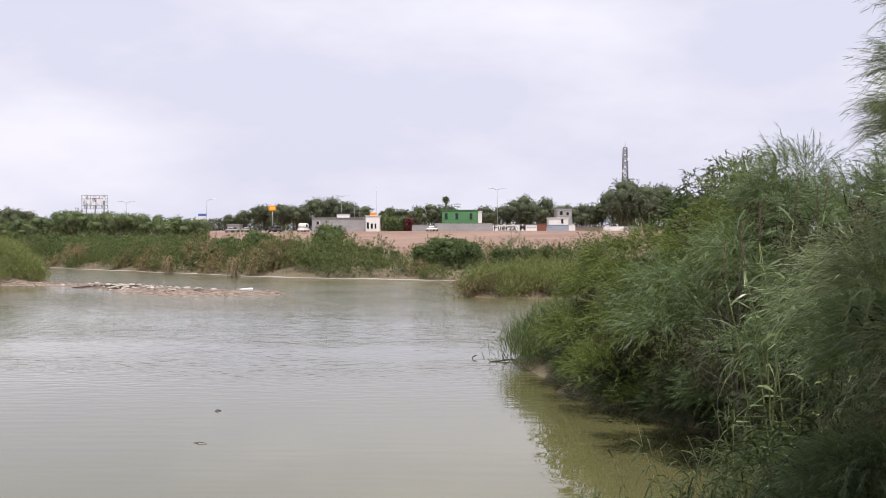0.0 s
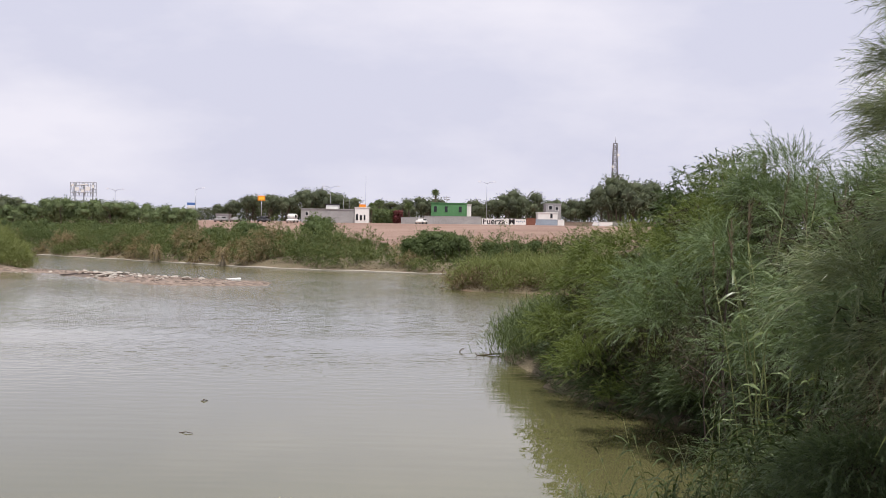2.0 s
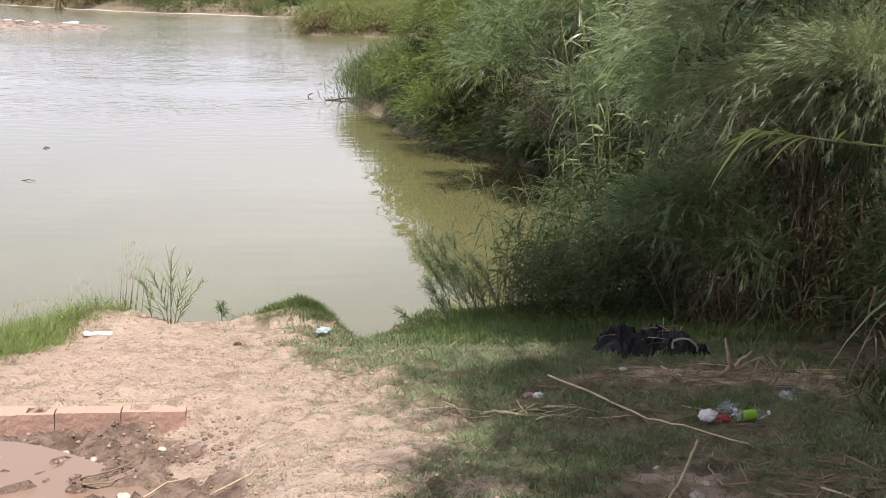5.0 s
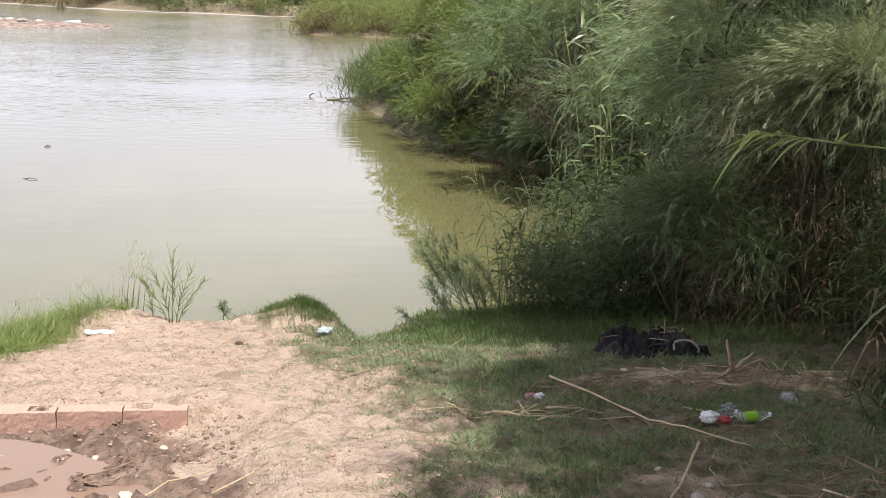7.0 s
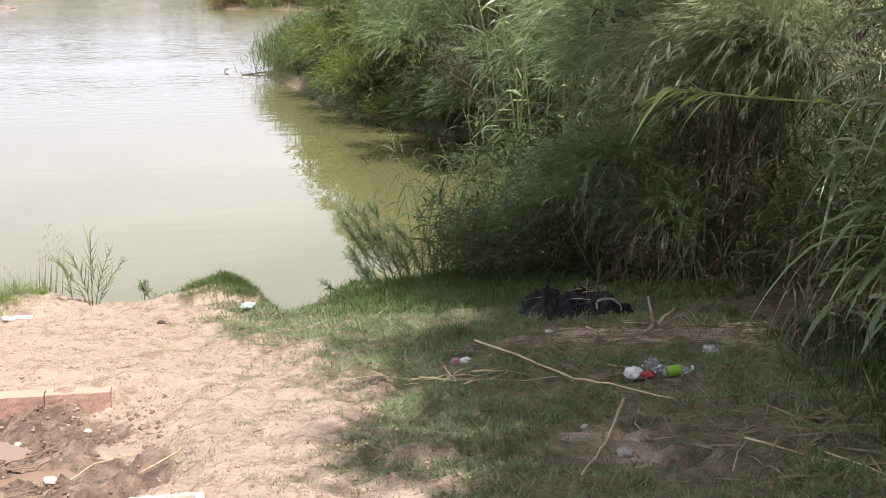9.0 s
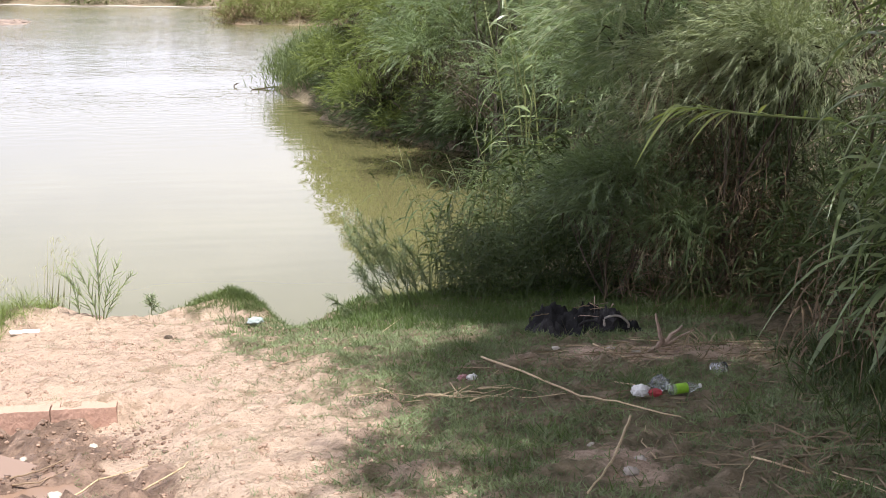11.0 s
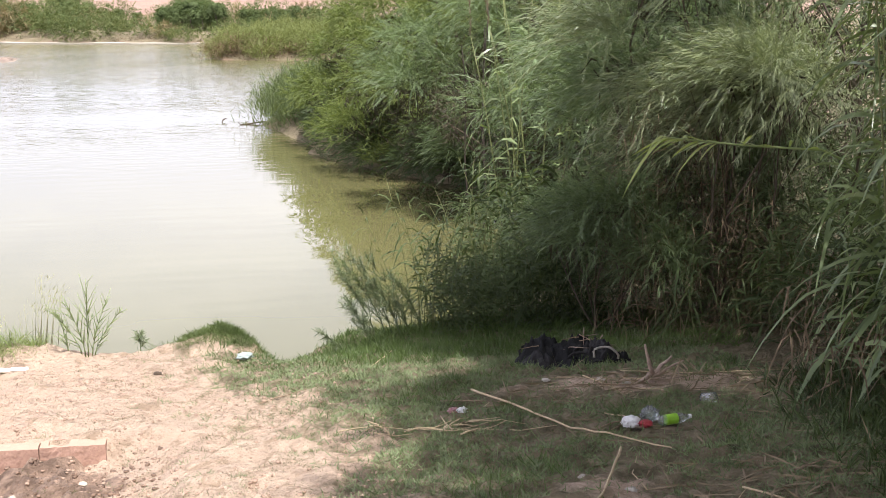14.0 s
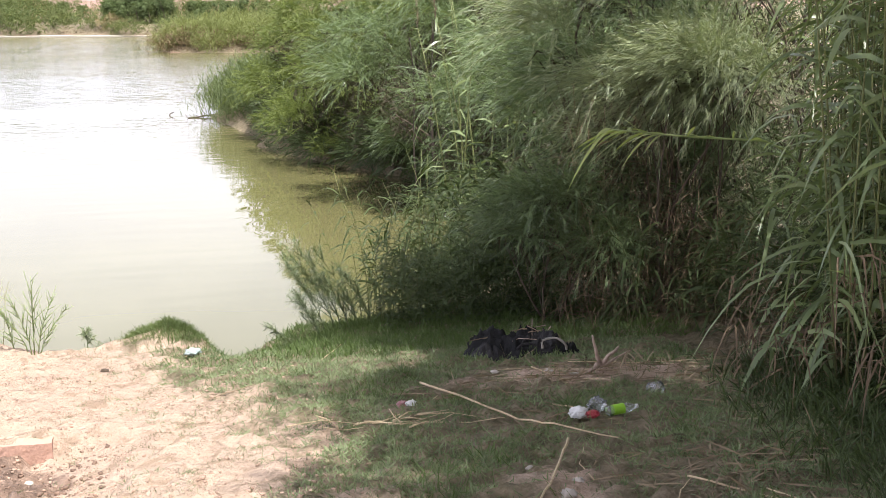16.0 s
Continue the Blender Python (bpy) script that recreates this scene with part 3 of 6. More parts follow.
# ---------------------------------------------------------------- near willows
def willow(lobes, root, count, twig, leaves, leaf_len, leaf_wid, mat, label, rad=0.05, droop=0.22, wind=(-0.3, -0.08, 0), segs=1, name="willow_tree", group="bank willows", per=2, shell=0.55, clump=(10, 0.5), fill=1.6, gaps=True):
    root = (root[0], root[1], lz(root[0], root[1]) if len(root) < 3 else root[2])
    lobes = [(a - root[0], b - root[1], c - root[2], *r) for a, b, c, *r in lobes]
    ob = empty(name, *root, label, "willow", group)
    (v, f), _ = sprays(clumps(lobes, *clump, gaps), count, twig, leaves, leaf_len, leaf_wid, wind, droop, segs=segs, shell=shell, dome=True, stray=0.27)
    part("trunk", quad_mesh("trunk", *stems((0, 0, 0), lobes, rad, per), M_BARK, True), ob)
    part("crown", quad_mesh("crown", v, f, mat), ob)
    tagged(part("inner_growth", quad_mesh("inner_growth", *inner(lobes, int(count * fill), leaf_len * 1.5, leaf_len * 0.28), M_INNER), ob), "brown inner twigs and dead leaves, darkened as crown shade", kind="stuff")
    return ob


willow([(5.0, 12.4, 2.5, 1.5, 1.1, 1.4), (4.5, 11.9, 3.5, 1.0, 0.9, 0.8), (5.9, 12.2, 3.6, 1.1, 1.1, 1.2), (4.2, 12.4, 1.9, 0.9, 0.8, 0.8), (5.2, 11.6, 1.9, 0.9, 0.6, 0.7), (5.8, 11.5, 3.4, 0.9, 0.5, 1.0), (6.6, 11.6, 2.6, 1.0, 0.6, 1.3)], (5.0, 12.5), 5400, 0.46, 20, 0.085, 0.0095, M_WILLOW,
       "dense grey-green willow thicket with brown inner twigs", rad=0.022, per=3, clump=(17, 0.36), fill=1.0, shell=0.6)
willow([(3.95, 10.6, 5.9, 0.55, 0.5, 0.42), (3.95, 10.55, 5.22, 0.5, 0.4, 0.2), (4.6, 10.7, 5.6, 0.8, 0.6, 0.6), (4.2, 10.6, 6.5, 0.7, 0.6, 0.4)], (6.0, 12.2), 4200, 0.3, 16, 0.07, 0.0075, M_WILLOW_TIP,
       "tall wind-blown willow with narrow silvery leaves overhanging the bank", rad=0.02, per=1, clump=(30, 0.2), wind=(-0.6, -0.05, 0), fill=0.3, gaps=False)
# a wide crown out of view, its lobes placed to shade the turf
willow([(3.27, 6.77, 8.0, 0.9, 1.3, 0.7), (3.12, 4.77, 8.1, 0.9, 1.4, 0.7), (2.72, 2.77, 8.2, 0.95, 1.4, 0.7), (2.47, 1.07, 8.2, 0.9, 1.1, 0.7), (4.87, 7.07, 8.0, 0.9, 1.0, 0.7), (4.07, 4.47, 8.0, 0.9, 1.2, 0.7), (4.17, 2.47, 8.2, 0.9, 1.3, 0.7), (4.37, 0.67, 8.0, 0.9, 1.2, 0.7), (2.97, 8.87, 8.2, 0.9, 0.9, 0.6), (2.12, 2.27, 8.1, 0.85, 1.2, 0.7), (2.3, 4.27, 8.1, 0.85, 1.3, 0.7), (2.5, 6.07, 8.1, 0.75, 1.1, 0.7), (3.6, 3.1, 8.1, 0.8, 0.9, 0.6), (4.4, 3.4, 8.1, 0.8, 0.9, 0.6), (5.2, 5.0, 8.1, 0.8, 1.1, 0.6), (3.15, 7.7, 8.1, 0.9, 0.6, 0.6), (3.85, 5.8, 8.1, 0.65, 0.6, 0.5), (3.7, 8.2, 8.1, 0.5, 0.45, 0.4)], (7.4, 1.0), 6000, 0.5, 10, 0.17, 0.034, M_WILLOW,
       "wide willow crown overhanging the turf", rad=0.07, clump=(13, 0.42), wind=(-0.1, -0.05, 0), gaps=False)
willow([(4.5, 10.95, 3.55, 0.6, 0.4, 0.28), (5.0, 10.6, 3.45, 0.6, 0.4, 0.28), (5.2, 11.2, 4.00, 0.8, 0.4, 0.32), (4.5, 11.5, 4.15, 0.8, 0.4, 0.32), (3.9, 11.7, 3.65, 0.55, 0.4, 0.28), (4.3, 11.3, 3.10, 0.6, 0.35, 0.25)], (4.9, 11.6), 1900, 0.58, 24, 0.10, 0.009, M_WILLOW_TIP,
       "willow with long silvery wind-blown sprays", rad=0.016, clump=(24, 0.28), wind=(-0.6, -0.15, 0), fill=0.25)
willow([(5.7, 14.6, 4.2, 1.1, 1.0, 0.9), (5.5, 14.7, 3.2, 1.2, 1.1, 1.2), (6.9, 15, 4.0, 1.4, 1.4, 2.0), (4.6, 14.4, 2.1, 0.8, 0.8, 0.8), (5.0, 14.8, 4.4, 0.95, 0.9, 0.8)], (6.0, 15.0), 3400, 0.6, 20, 0.11, 0.0125, M_WILLOW,
       "wind-blown willow with narrow silvery leaves", rad=0.035, clump=(10, 0.44), shell=0.6)
willow([(5.0, 17.6, 2.6, 1.0, 1.0, 1.4), (5.7, 17.8, 3.9, 1.0, 1.0, 0.9), (4.6, 18.0, 1.8, 0.8, 0.9, 0.9), (6.6, 18.5, 4.0, 1.2, 1.2, 1.4), (5.1, 18.0, 4.15, 0.9, 0.9, 0.85), (6.1, 18.2, 4.6, 0.9, 0.9, 0.8)], (5.5, 18.0), 4000, 0.6, 22, 0.105, 0.0115, M_WILLOW,
       "wind-blown willow with pale leaf tips over the bank", rad=0.035, clump=(10, 0.44), shell=0.6)
willow([(5.6, 24.3, 2.7, 1.2, 1.4, 1.8), (6.0, 24.4, 4.5, 0.85, 1.0, 0.9), (4.8, 24.0, 2.1, 0.7, 1.1, 0.9), (7.0, 24.5, 3.6, 1.4, 1.6, 1.9), (4.7, 26.5, 2.3, 0.9, 1.2, 1.6), (6.7, 24.6, 4.7, 0.8, 1.0, 0.8)], (6.4, 24.5, 0.5), 4200, 0.6, 22, 0.11, 0.0135, M_WILLOW,
       "bright green willow leaning over the river", rad=0.04, clump=(8, 0.48), shell=0.6)
willow([(5.0, 31.6, 2.2, 1.4, 1.6, 2.0), (6.0, 31.0, 4.4, 0.85, 1.0, 0.9), (4.2, 32.6, 1.2, 0.8, 1.2, 1.1), (5.9, 27.9, 2.2, 1.0, 1.5, 1.6), (7.2, 31.5, 4.0, 1.5, 1.6, 1.6)], (6.6, 31.2, 0.4), 3900, 0.5, 17, 0.125, 0.02, M_WILLOW_Y,
       "yellow-green willow bush over the water", rad=0.04, clump=(6, 0.58), shell=0.72)
willow([(4.6, 37.3, 2.1, 1.3, 1.7, 1.9), (3.8, 37.4, 1.2, 0.8, 1.3, 1.1), (4.6, 34.6, 1.7, 1.1, 1.5, 1.7), (5.9, 37.3, 3.3, 1.0, 1.3, 1.2)], (5.2, 37.4), 3600, 0.42, 15, 0.13, 0.023, M_WILLOW_Y,
       "yellow-green willow bush at the water's edge", rad=0.04, clump=(6, 0.58), shell=0.72)
willow([(8.6, 14.0, 2.8, 2.2, 3.2, 2.2), (8.2, 9.6, 2.6, 1.2, 2.6, 1.5), (7.6, 11.4, 2.2, 0.7, 0.5, 1.0), (7.0, 10.2, 4.2, 1.0, 1.2, 1.4), (7.6, 12.6, 4.4, 1.4, 1.4, 1.2), (6.6, 8.6, 3.8, 0.7, 1.0, 1.6)], (8.4, 12.5), 3800, 0.4, 9, 0.13, 0.022, M_WILLOW_SHADE,
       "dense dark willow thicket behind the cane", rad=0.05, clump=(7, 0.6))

willow([(5.7, 28.2, 0.95, 0.8, 1.3, 0.85), (6.1, 26.0, 0.95, 0.9, 1.4, 0.85), (6.4, 23.6, 0.95, 1.0, 1.5, 0.85), (5.15, 30.3, 0.85, 0.7, 1.0, 0.75), (4.5, 33.0, 0.8, 0.6, 1.2, 0.7)], (7.3, 26.5), 2600, 0.5, 12, 0.15, 0.03, M_WILLOW_SHADE,
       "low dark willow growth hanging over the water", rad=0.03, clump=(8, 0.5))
for k, (x, y, lean) in enumerate(((5.07, 23.0, 0.03), (5.2, 23.1, -0.02), (4.95, 23.2, -0.05), (5.9, 22.9, 0.04))):
    g = lz(x, y) if lz(x, y) > 0 else 0.0
    ob = empty("bare_sapling", x, y, g - 0.3, "thin dark bare stems among the willow leaves", "sapling", "bare stems")
    q = np.linspace(0, 1, 8)
    part("stem", quad_mesh("stem", *tube(np.stack([lean * 4 * q + 0.05 * np.sin(q * 7 + k), 0 * q, (4.3 - 0.3 * k) * q], -1), np.linspace(0.02, 0.007, 8), 6), M_DARK_BARK, True), ob)
    for w in range(5):
        a = np.array([lean * 4 * (0.4 + 0.1 * w), 0, (4.3 - 0.3 * k) * (0.4 + 0.1 * w)])
        part("twig", quad_mesh("twig", *tube(a + np.array([(-1) ** w * 0.4, 0.1, 0.45]) * np.linspace(0, 1, 4)[:, None], np.linspace(0.010, 0.004, 4), 4), M_DARK_BARK, True), ob)

willow([(3.55, 11.0, 2.5, 0.42, 0.32, 0.4), (3.85, 11.0, 2.15, 0.4, 0.3, 0.35), (3.3, 11.2, 2.1, 0.35, 0.3, 0.3)], (3.7, 11.5), 900, 0.34, 20, 0.08, 0.009, M_WILLOW,
       "green feathery willow bush at the edge of the thicket", rad=0.012, clump=(40, 0.2), fill=0.2, gaps=False)

# unseen trees added behind and beside the viewer to block skylight
willow([(7.6, 0.0, 4.8, 1.8, 2.0, 2.6)], (8.0, 2.8), 1100, 0.6, 7, 0.25, 0.09, M_WILLOW_SHADE, "dense willow beside the path", rad=0.07, clump=(7, 0.7))
willow([(3.5, -5.0, 4.8, 3.0, 1.6, 2.6), (-3.5, -5.5, 4.8, 3.0, 1.6, 2.4)], (0.5, -5.5), 1500, 0.6, 7, 0.25, 0.09, M_WILLOW_SHADE, "dense willow behind the path", rad=0.08, clump=(6, 0.8))


def brush(name, n, xa, xb, ya, yb, za, zb, ln, wid, mat, label, lean=0.7, segs=2, droop=(0.2, 0.9), keep=None):
    """Dense low leaves in one mesh, up to a height that wanders."""
    x, y = rng.uniform(xa, xb, n), rng.uniform(ya, yb, n)
    if keep:
        k = keep(x, y)
        x, y = x[k], y[k]
        n = len(x)
    g = land(x, y)
    top = za + (zb - za) * (0.5 + 0.5 * wob(x, y, 1.7, 3.3))
    b = np.stack([x, y, g + top * rng.random(n)], -1)
    v, f = blades(b, np.stack([rng.normal(-0.2, lean, n), rng.normal(-0.2, lean, n), rng.uniform(0.1, 1.0, n)], -1), ln * rng.uniform(0.5, 1.3, n), wid * rng.uniform(0.6, 1.2, n), rng.uniform(*droop, n), segs)
    return tagged(new(name, quad_mesh(name, v, f, mat)), label, "undergrowth", kind="stuff")


brush("hanging_brown_twigs", 800, 3.55, 5.2, 10.5, 11.5, 1.3, 2.3, 0.34, 0.006, M_DRY, "brown dead twigs hanging under the willow leaves", 0.9, 3, (0.9, 2.2))
brush("shade_undergrowth", 15000, 3.55, 8.0, 11.0, 12.6, 1.2, 1.9, 0.16, 0.012, M_WILLOW_SHADE, "tangled undergrowth below the willows, coloured dark as shade")
brush("waterline_skirt", 110000, 1.5, 8.5, 14.4, 42.0, 0.4, 1.9, 0.3, 0.03, M_WILLOW_SHADE, "leafy shoots hanging to the waterline, coloured dark as shade", 0.8, 1, keep=lambda x, y: (inside(x, y, SHORE_NEAR) > -0.15) & (inside(x, y, SHORE_NEAR) < 1.4) & (x > 3.2))
brush("dead_twig_tangle", 1500, 4.3, 6.5, 29.5, 38.0, 0.5, 1.5, 0.4, 0.014, M_DRY, "brown dead twigs below the willows at the waterline")
brush("cove_undergrowth", 5200, 2.2, 3.9, 11.5, 12.7, 0.35, 1.15, 0.16, 0.014, M_WILLOW_SHADE, "leafy shoots at the foot of the reeds, coloured dark as shade")
brush("cane_litter_brush", 4200, 4.6, 8.0, 7.0, 10.6, 0.7, 1.3, 0.36, 0.024, M_REED, "dense green shoots between the canes, darkened as shade")
brush("cane_leaf_curtain", 850, 4.0, 6.0, 6.4, 10.4, 1.2, 3.4, 0.6, 0.036, M_CANE, "long cane leaves arching and hanging", 0.9, 5, (0.4, 1.3), lambda x, y: (x > 0.52 * y) & (y < 9.3))
brush("hanging_dry_leaves", 800, 3.8, 5.4, 6.2, 9.9, 0.3, 1.1, 0.28, 0.013, M_DRY, "dead brown leaves hanging in the cane", 0.6, 3, (0.8, 2.0), lambda x, y: x > 0.48 * y)
brush("twig_tangle", 1500, 3.7, 5.6, 10.6, 12.0, 0.8, 1.9, 0.4, 0.008, M_DRY, "bare brown twigs inside the thicket", 0.8, 2)

# tall slender poplar tops behind the willows
for px, py, pz, r in ((6.6, 35.5, 5.6, 0.75), (7.4, 35.0, 6.0, 0.7), (8.2, 36.0, 6.1, 0.8), (9.3, 35.5, 5.4, 1.2)):
    base = lz(px, py)
    ob = empty("poplar_tree", px, py, base, "slender broad-leaved tree rising behind the willows", "tree", "trees behind the willows")
    lob = [(0, 0, pz - base - 1.2, r, r, 1.2), (0.1, 0, pz - base - 0.2, r * 0.5, r * 0.5, 0.6), (0, 0, (pz - base) * 0.5, r * 1.1, r * 1.1, 1.8)]
    (v, f), _ = sprays(lob, 1000, 0.4, 7, 0.11, 0.06, (-0.15, 0, 0), 0.3)
    part("trunk", quad_mesh("trunk", *stems((0, 0, 0), lob, 0.06, 1), M_BARK, True), ob)
    part("crown", quad_mesh("crown", v, f, M_BROADLEAF), ob)


# ---------------------------------------------------------------- cane and reeds
def cane_stalk(height, lean, lean_dir, leaves, leaf_len, leaf_wid, stem_r=0.011, segs=5, plume=False, first=0.25):
    """One stalk at the origin: stem, leaves in two ranks, and a plume where it flowers. Returns verts and faces of each."""
    s = np.linspace(0, 1, 7)
    ca, sa_ = math.cos(lean_dir), math.sin(lean_dir)
    pts = np.stack([ca * lean * height * s ** 1.8, sa_ * lean * height * s ** 1.8, height * (s - 0.25 * lean * s ** 3)], -1)
    st = tube(pts, stem_r * np.linspace(1, 0.35, 7), 5)
    t = np.linspace(first, 0.99, leaves)
    at = np.stack([np.interp(t, s, pts[:, k]) for k in range(3)], -1)
    rank = rng.uniform(0, np.pi)
    ang = rank + np.arange(leaves) * np.pi + rng.normal(0, 0.5, leaves)
    rise = np.interp(t, [first, 1], [0.3, 1.2])
    way = np.stack([np.cos(ang), np.sin(ang), rise + rng.normal(0, 0.2, leaves)], -1)
    lv = blades(at, way, leaf_len * rng.uniform(0.65, 1.15, leaves), leaf_wid * rng.uniform(0.75, 1.15, leaves), rng.uniform(0.35, 1.3, leaves), segs)
    pl = None
    if plume:
        n = 50
        tp = pts[-1] + np.array([-0.12, 0, 1.0]) * (rng.random(n) * 0.42)[:, None]
        pl = blades(tp, np.stack([rng.normal(-0.15, 0.2, n), rng.normal(0, 0.2, n), np.ones(n)], -1), 0.10, 0.007, 0.3, 1)
    return st, lv, pl


def cane_kind(count, height, leaves, leaf_len, leaf_wid, lean, mat=M_CANE, **kw):
    """A few stalk shapes, each a stem mesh and a leaf mesh, to be copied."""
    kinds = []
    for k in range(count):
        st, lv, pl = cane_stalk(height * rng.uniform(0.85, 1.15), lean * rng.uniform(0.5, 1.5), rng.uniform(0, 6.28), leaves, leaf_len, leaf_wid, **kw)
        kinds.append((quad_mesh("stem", *st, M_CANE_STEM, True), quad_mesh("leaves", *lv, mat), quad_mesh("plume", *pl, M_PLUME) if pl else None))
    return kinds


def plant_cane(kinds, spots, name, label, group, size=(0.8, 1.2), tilt=6, category="cane"):
    for x, y in spots:
        st, lv, pl = kinds[rng.integers(len(kinds))]
        ob = empty(name, x, y, lz(x, y) - 0.03, label, category, group)
        k = rng.uniform(*size)
        ob.matrix_basis = pose(x, y, lz(x, y) - 0.03, rng.normal(0, tilt), rng.normal(-2, tilt), rng.uniform(0, 360)) @ Matrix.Diagonal((k, k, k, 1))
        part("stem", st, ob)
        part("leaves", lv, ob)
        if pl:
            part("plume", pl, ob)


def scatter(n, xa, xb, ya, yb):
    return [(rng.uniform(xa, xb), rng.uniform(ya, yb)) for _ in range(n)]


tall = cane_kind(10, 4.5, 21, 0.72, 0.042, 0.08, first=0.12, stem_r=0.009, segs=6)
# The first 34 canes are out of view, added to shade the grass.
spots = scatter(34, 4.5, 6.6, 4.8, 7.0)
while len(spots) < 235:
    x, y = rng.uniform(4.1, 7.0), rng.uniform(7.0, 11.2)
    if x > (0.57 if y < 10.0 else 0.65) * y and x > 4.3:
        spots.append((x, y))
plant_cane(tall, [p for p in spots if p[1] < 9.2], "giant_cane", "giant cane stalk with long arching green leaves", "cane brake on the bank", (0.8, 1.1), 4)
plant_cane(tall, [p for p in spots if p[1] >= 9.2], "giant_cane", "shorter giant cane stalk beside the willows", "cane brake on the bank", (0.5, 0.75))
mid_cane = cane_kind(5, 1.6, 11, 0.55, 0.032, 0.25, M_REED, stem_r=0.007)
plant_cane(mid_cane, scatter(26, 3.9, 5.6, 10.3, 11.4), "young_cane", "young cane shoot in the shade of the thicket", "young cane in the shade", (0.5, 0.85))
reed = cane_kind(5, 1.35, 10, 0.34, 0.020, 0.18, M_REED, stem_r=0.005, segs=4, first=0.3)
plant_cane(reed, scatter(80, 2.1, 3.7, 12.0, 13.6), "reed", "thin reed with short dark leaves at the cove", "reeds at the cove", (0.75, 1.2))
plant_cane(mid_cane, scatter(12, 3.1, 3.7, 11.8, 12.8), "young_cane", "young cane with drooping grey-green leaves", "young cane by the cove", (0.7, 1.15))
plumed = cane_kind(4, 3.2, 10, 0.5, 0.03, 0.10, plume=True, segs=3)
plant_cane(plumed, [(4.0 + 0.075 * k, 16.6 + rng.uniform(-0.15, 0.15)) for k in range(10)], "plumed_reed", "tall reed with a brownish plume above the willows", "plumed reeds", (1.16, 1.32), 3)

# ---------------------------------------------------------------- far bank vegetation
def thicket(name, spots, height, label, mat, count=14, wid=0.08, lean=0.4, ln=(0.35, 0.8), segs=1, spread=0.55):
    """Many upright tufts in one mesh. spots: x, y, size."""
    spots = np.asarray(spots, float)
    n = len(spots)
    z = land(spots[:, 0], spots[:, 1])
    hgt = height * spots[:, 2]
    t = rng.random((n, count)) ** 0.8
    base = np.stack([spots[:, 0, None] + rng.normal(0, spread, (n, count)), spots[:, 1, None] + rng.normal(0, spread, (n, count)), z[:, None] - 0.1 + hgt[:, None] * t * 0.8], -1)
    way = np.stack([rng.normal(-0.1, lean, (n, count)), rng.normal(0, lean, (n, count)), 0.6 + 0.8 * rng.random((n, count))], -1)
    m = n * count
    v, f = blades(base.reshape(-1, 3), way.reshape(-1, 3), rng.uniform(*ln, m), rng.uniform(0.6, 1.3, m) * wid, rng.uniform(0.2, 0.8, m), segs)
    return tagged(new(name, quad_mesh(name, v, f, mat)), label, "thicket", kind="stuff")


def band(poly, n, da, db, xa, xb, ya=60, yb=200):
    """Spots inside a shore polygon, between two distances from its edge."""
    x, y = rng.uniform(xa, xb, n), rng.uniform(ya, yb, n)
    d = inside(x, y, poly)
    k = (d > da) & (d < db)
    return x[k], y[k], d[k]


def shrubbery(name, lobes, mat, label, per=55, leaves=5, size=0.2, wid=0.075, lift=0.6, twig=0.5):
    """A bank of rounded shrubs grown into one another, as one mesh of leafy twigs over their lobes."""
    (v, f), _ = sprays(lobes, per * len(lobes), twig, leaves, size, wid, (-0.08, 0, 0), 0.25, shell=0.7, lift=lift, stray=0.5)
    return tagged(new(name, quad_mesh(name, v, f, mat)), label, "shrubs", kind="stuff")


def shrub_lobes(x, y, hgt, wide, spread=0.42, low=0.42):
    """Lobes for shrubs of the given heights, standing on the ground."""
    z = land(x, y)
    n = len(x)
    k = rng.uniform(1 - spread, 1 + spread, n)
    return np.stack([x, y, z + hgt * k * low, wide * k, wide * k, hgt * k * (1.02 - low)], -1)


x, y, d = band(SHORE_FAR, 6500, 0.2, 13, -75, 16, 105, 205)
slope = sstep(-9, -5, x) * (d < 6)                      # a low grassy slope where the bank has slipped
hgt = (2.2 + 0.8 * wob(x, y, 0.3, 1.0) - 0.75 * sstep(2.2, 0.2, d) - 0.5 * sstep(8, 13, d)) * (1 - 0.66 * slope)
keep = rng.random(len(x)) < np.where(d < 5, 0.95, 0.6)
x, y, d, hgt = x[keep], y[keep], d[keep], hgt[keep]
dry = rng.random(len(x)) < 0.06 + 0.72 * sstep(0.15, 0.6, wob(x, y, 0.38, 9.0)) * sstep(4.5, 2.0, d) * sstep(-6, -12, x)
dark = ~dry & (rng.random(len(x)) < 0.2 + 0.6 * sstep(-0.1, 0.4, wob(x, y, 0.31, 5.0)))
pale = ~dry & ~dark
shrubbery("far_cane_thicket", shrub_lobes(x[pale], y[pale], hgt[pale], 1.25), M_FAR_CANE, "green cane and shrubs along the far bank", 75, 5, 0.34, 0.07, 0.9)
shrubbery("far_shrubs", shrub_lobes(x[dark], y[dark], hgt[dark] * 1.05, 1.3), M_FAR_BUSH, "dark green shrubs on the far bank", 75)
shrubbery("far_dry_reeds", shrub_lobes(x[dry], y[dry], hgt[dry] * 0.85, 1.0), M_FAR_DRY, "tan dry reeds hanging over the far waterline", 110, 6, 0.4, 0.06, 0.3)
# dead growth and roots along the foot of the bank
x, y, d = band(SHORE_FAR, 9000, -0.1, 1.1, -75, 14, 105, 205)
S = np.stack([x, y, 0.7 + 0.4 * wob(x, y, 0.5)], -1)
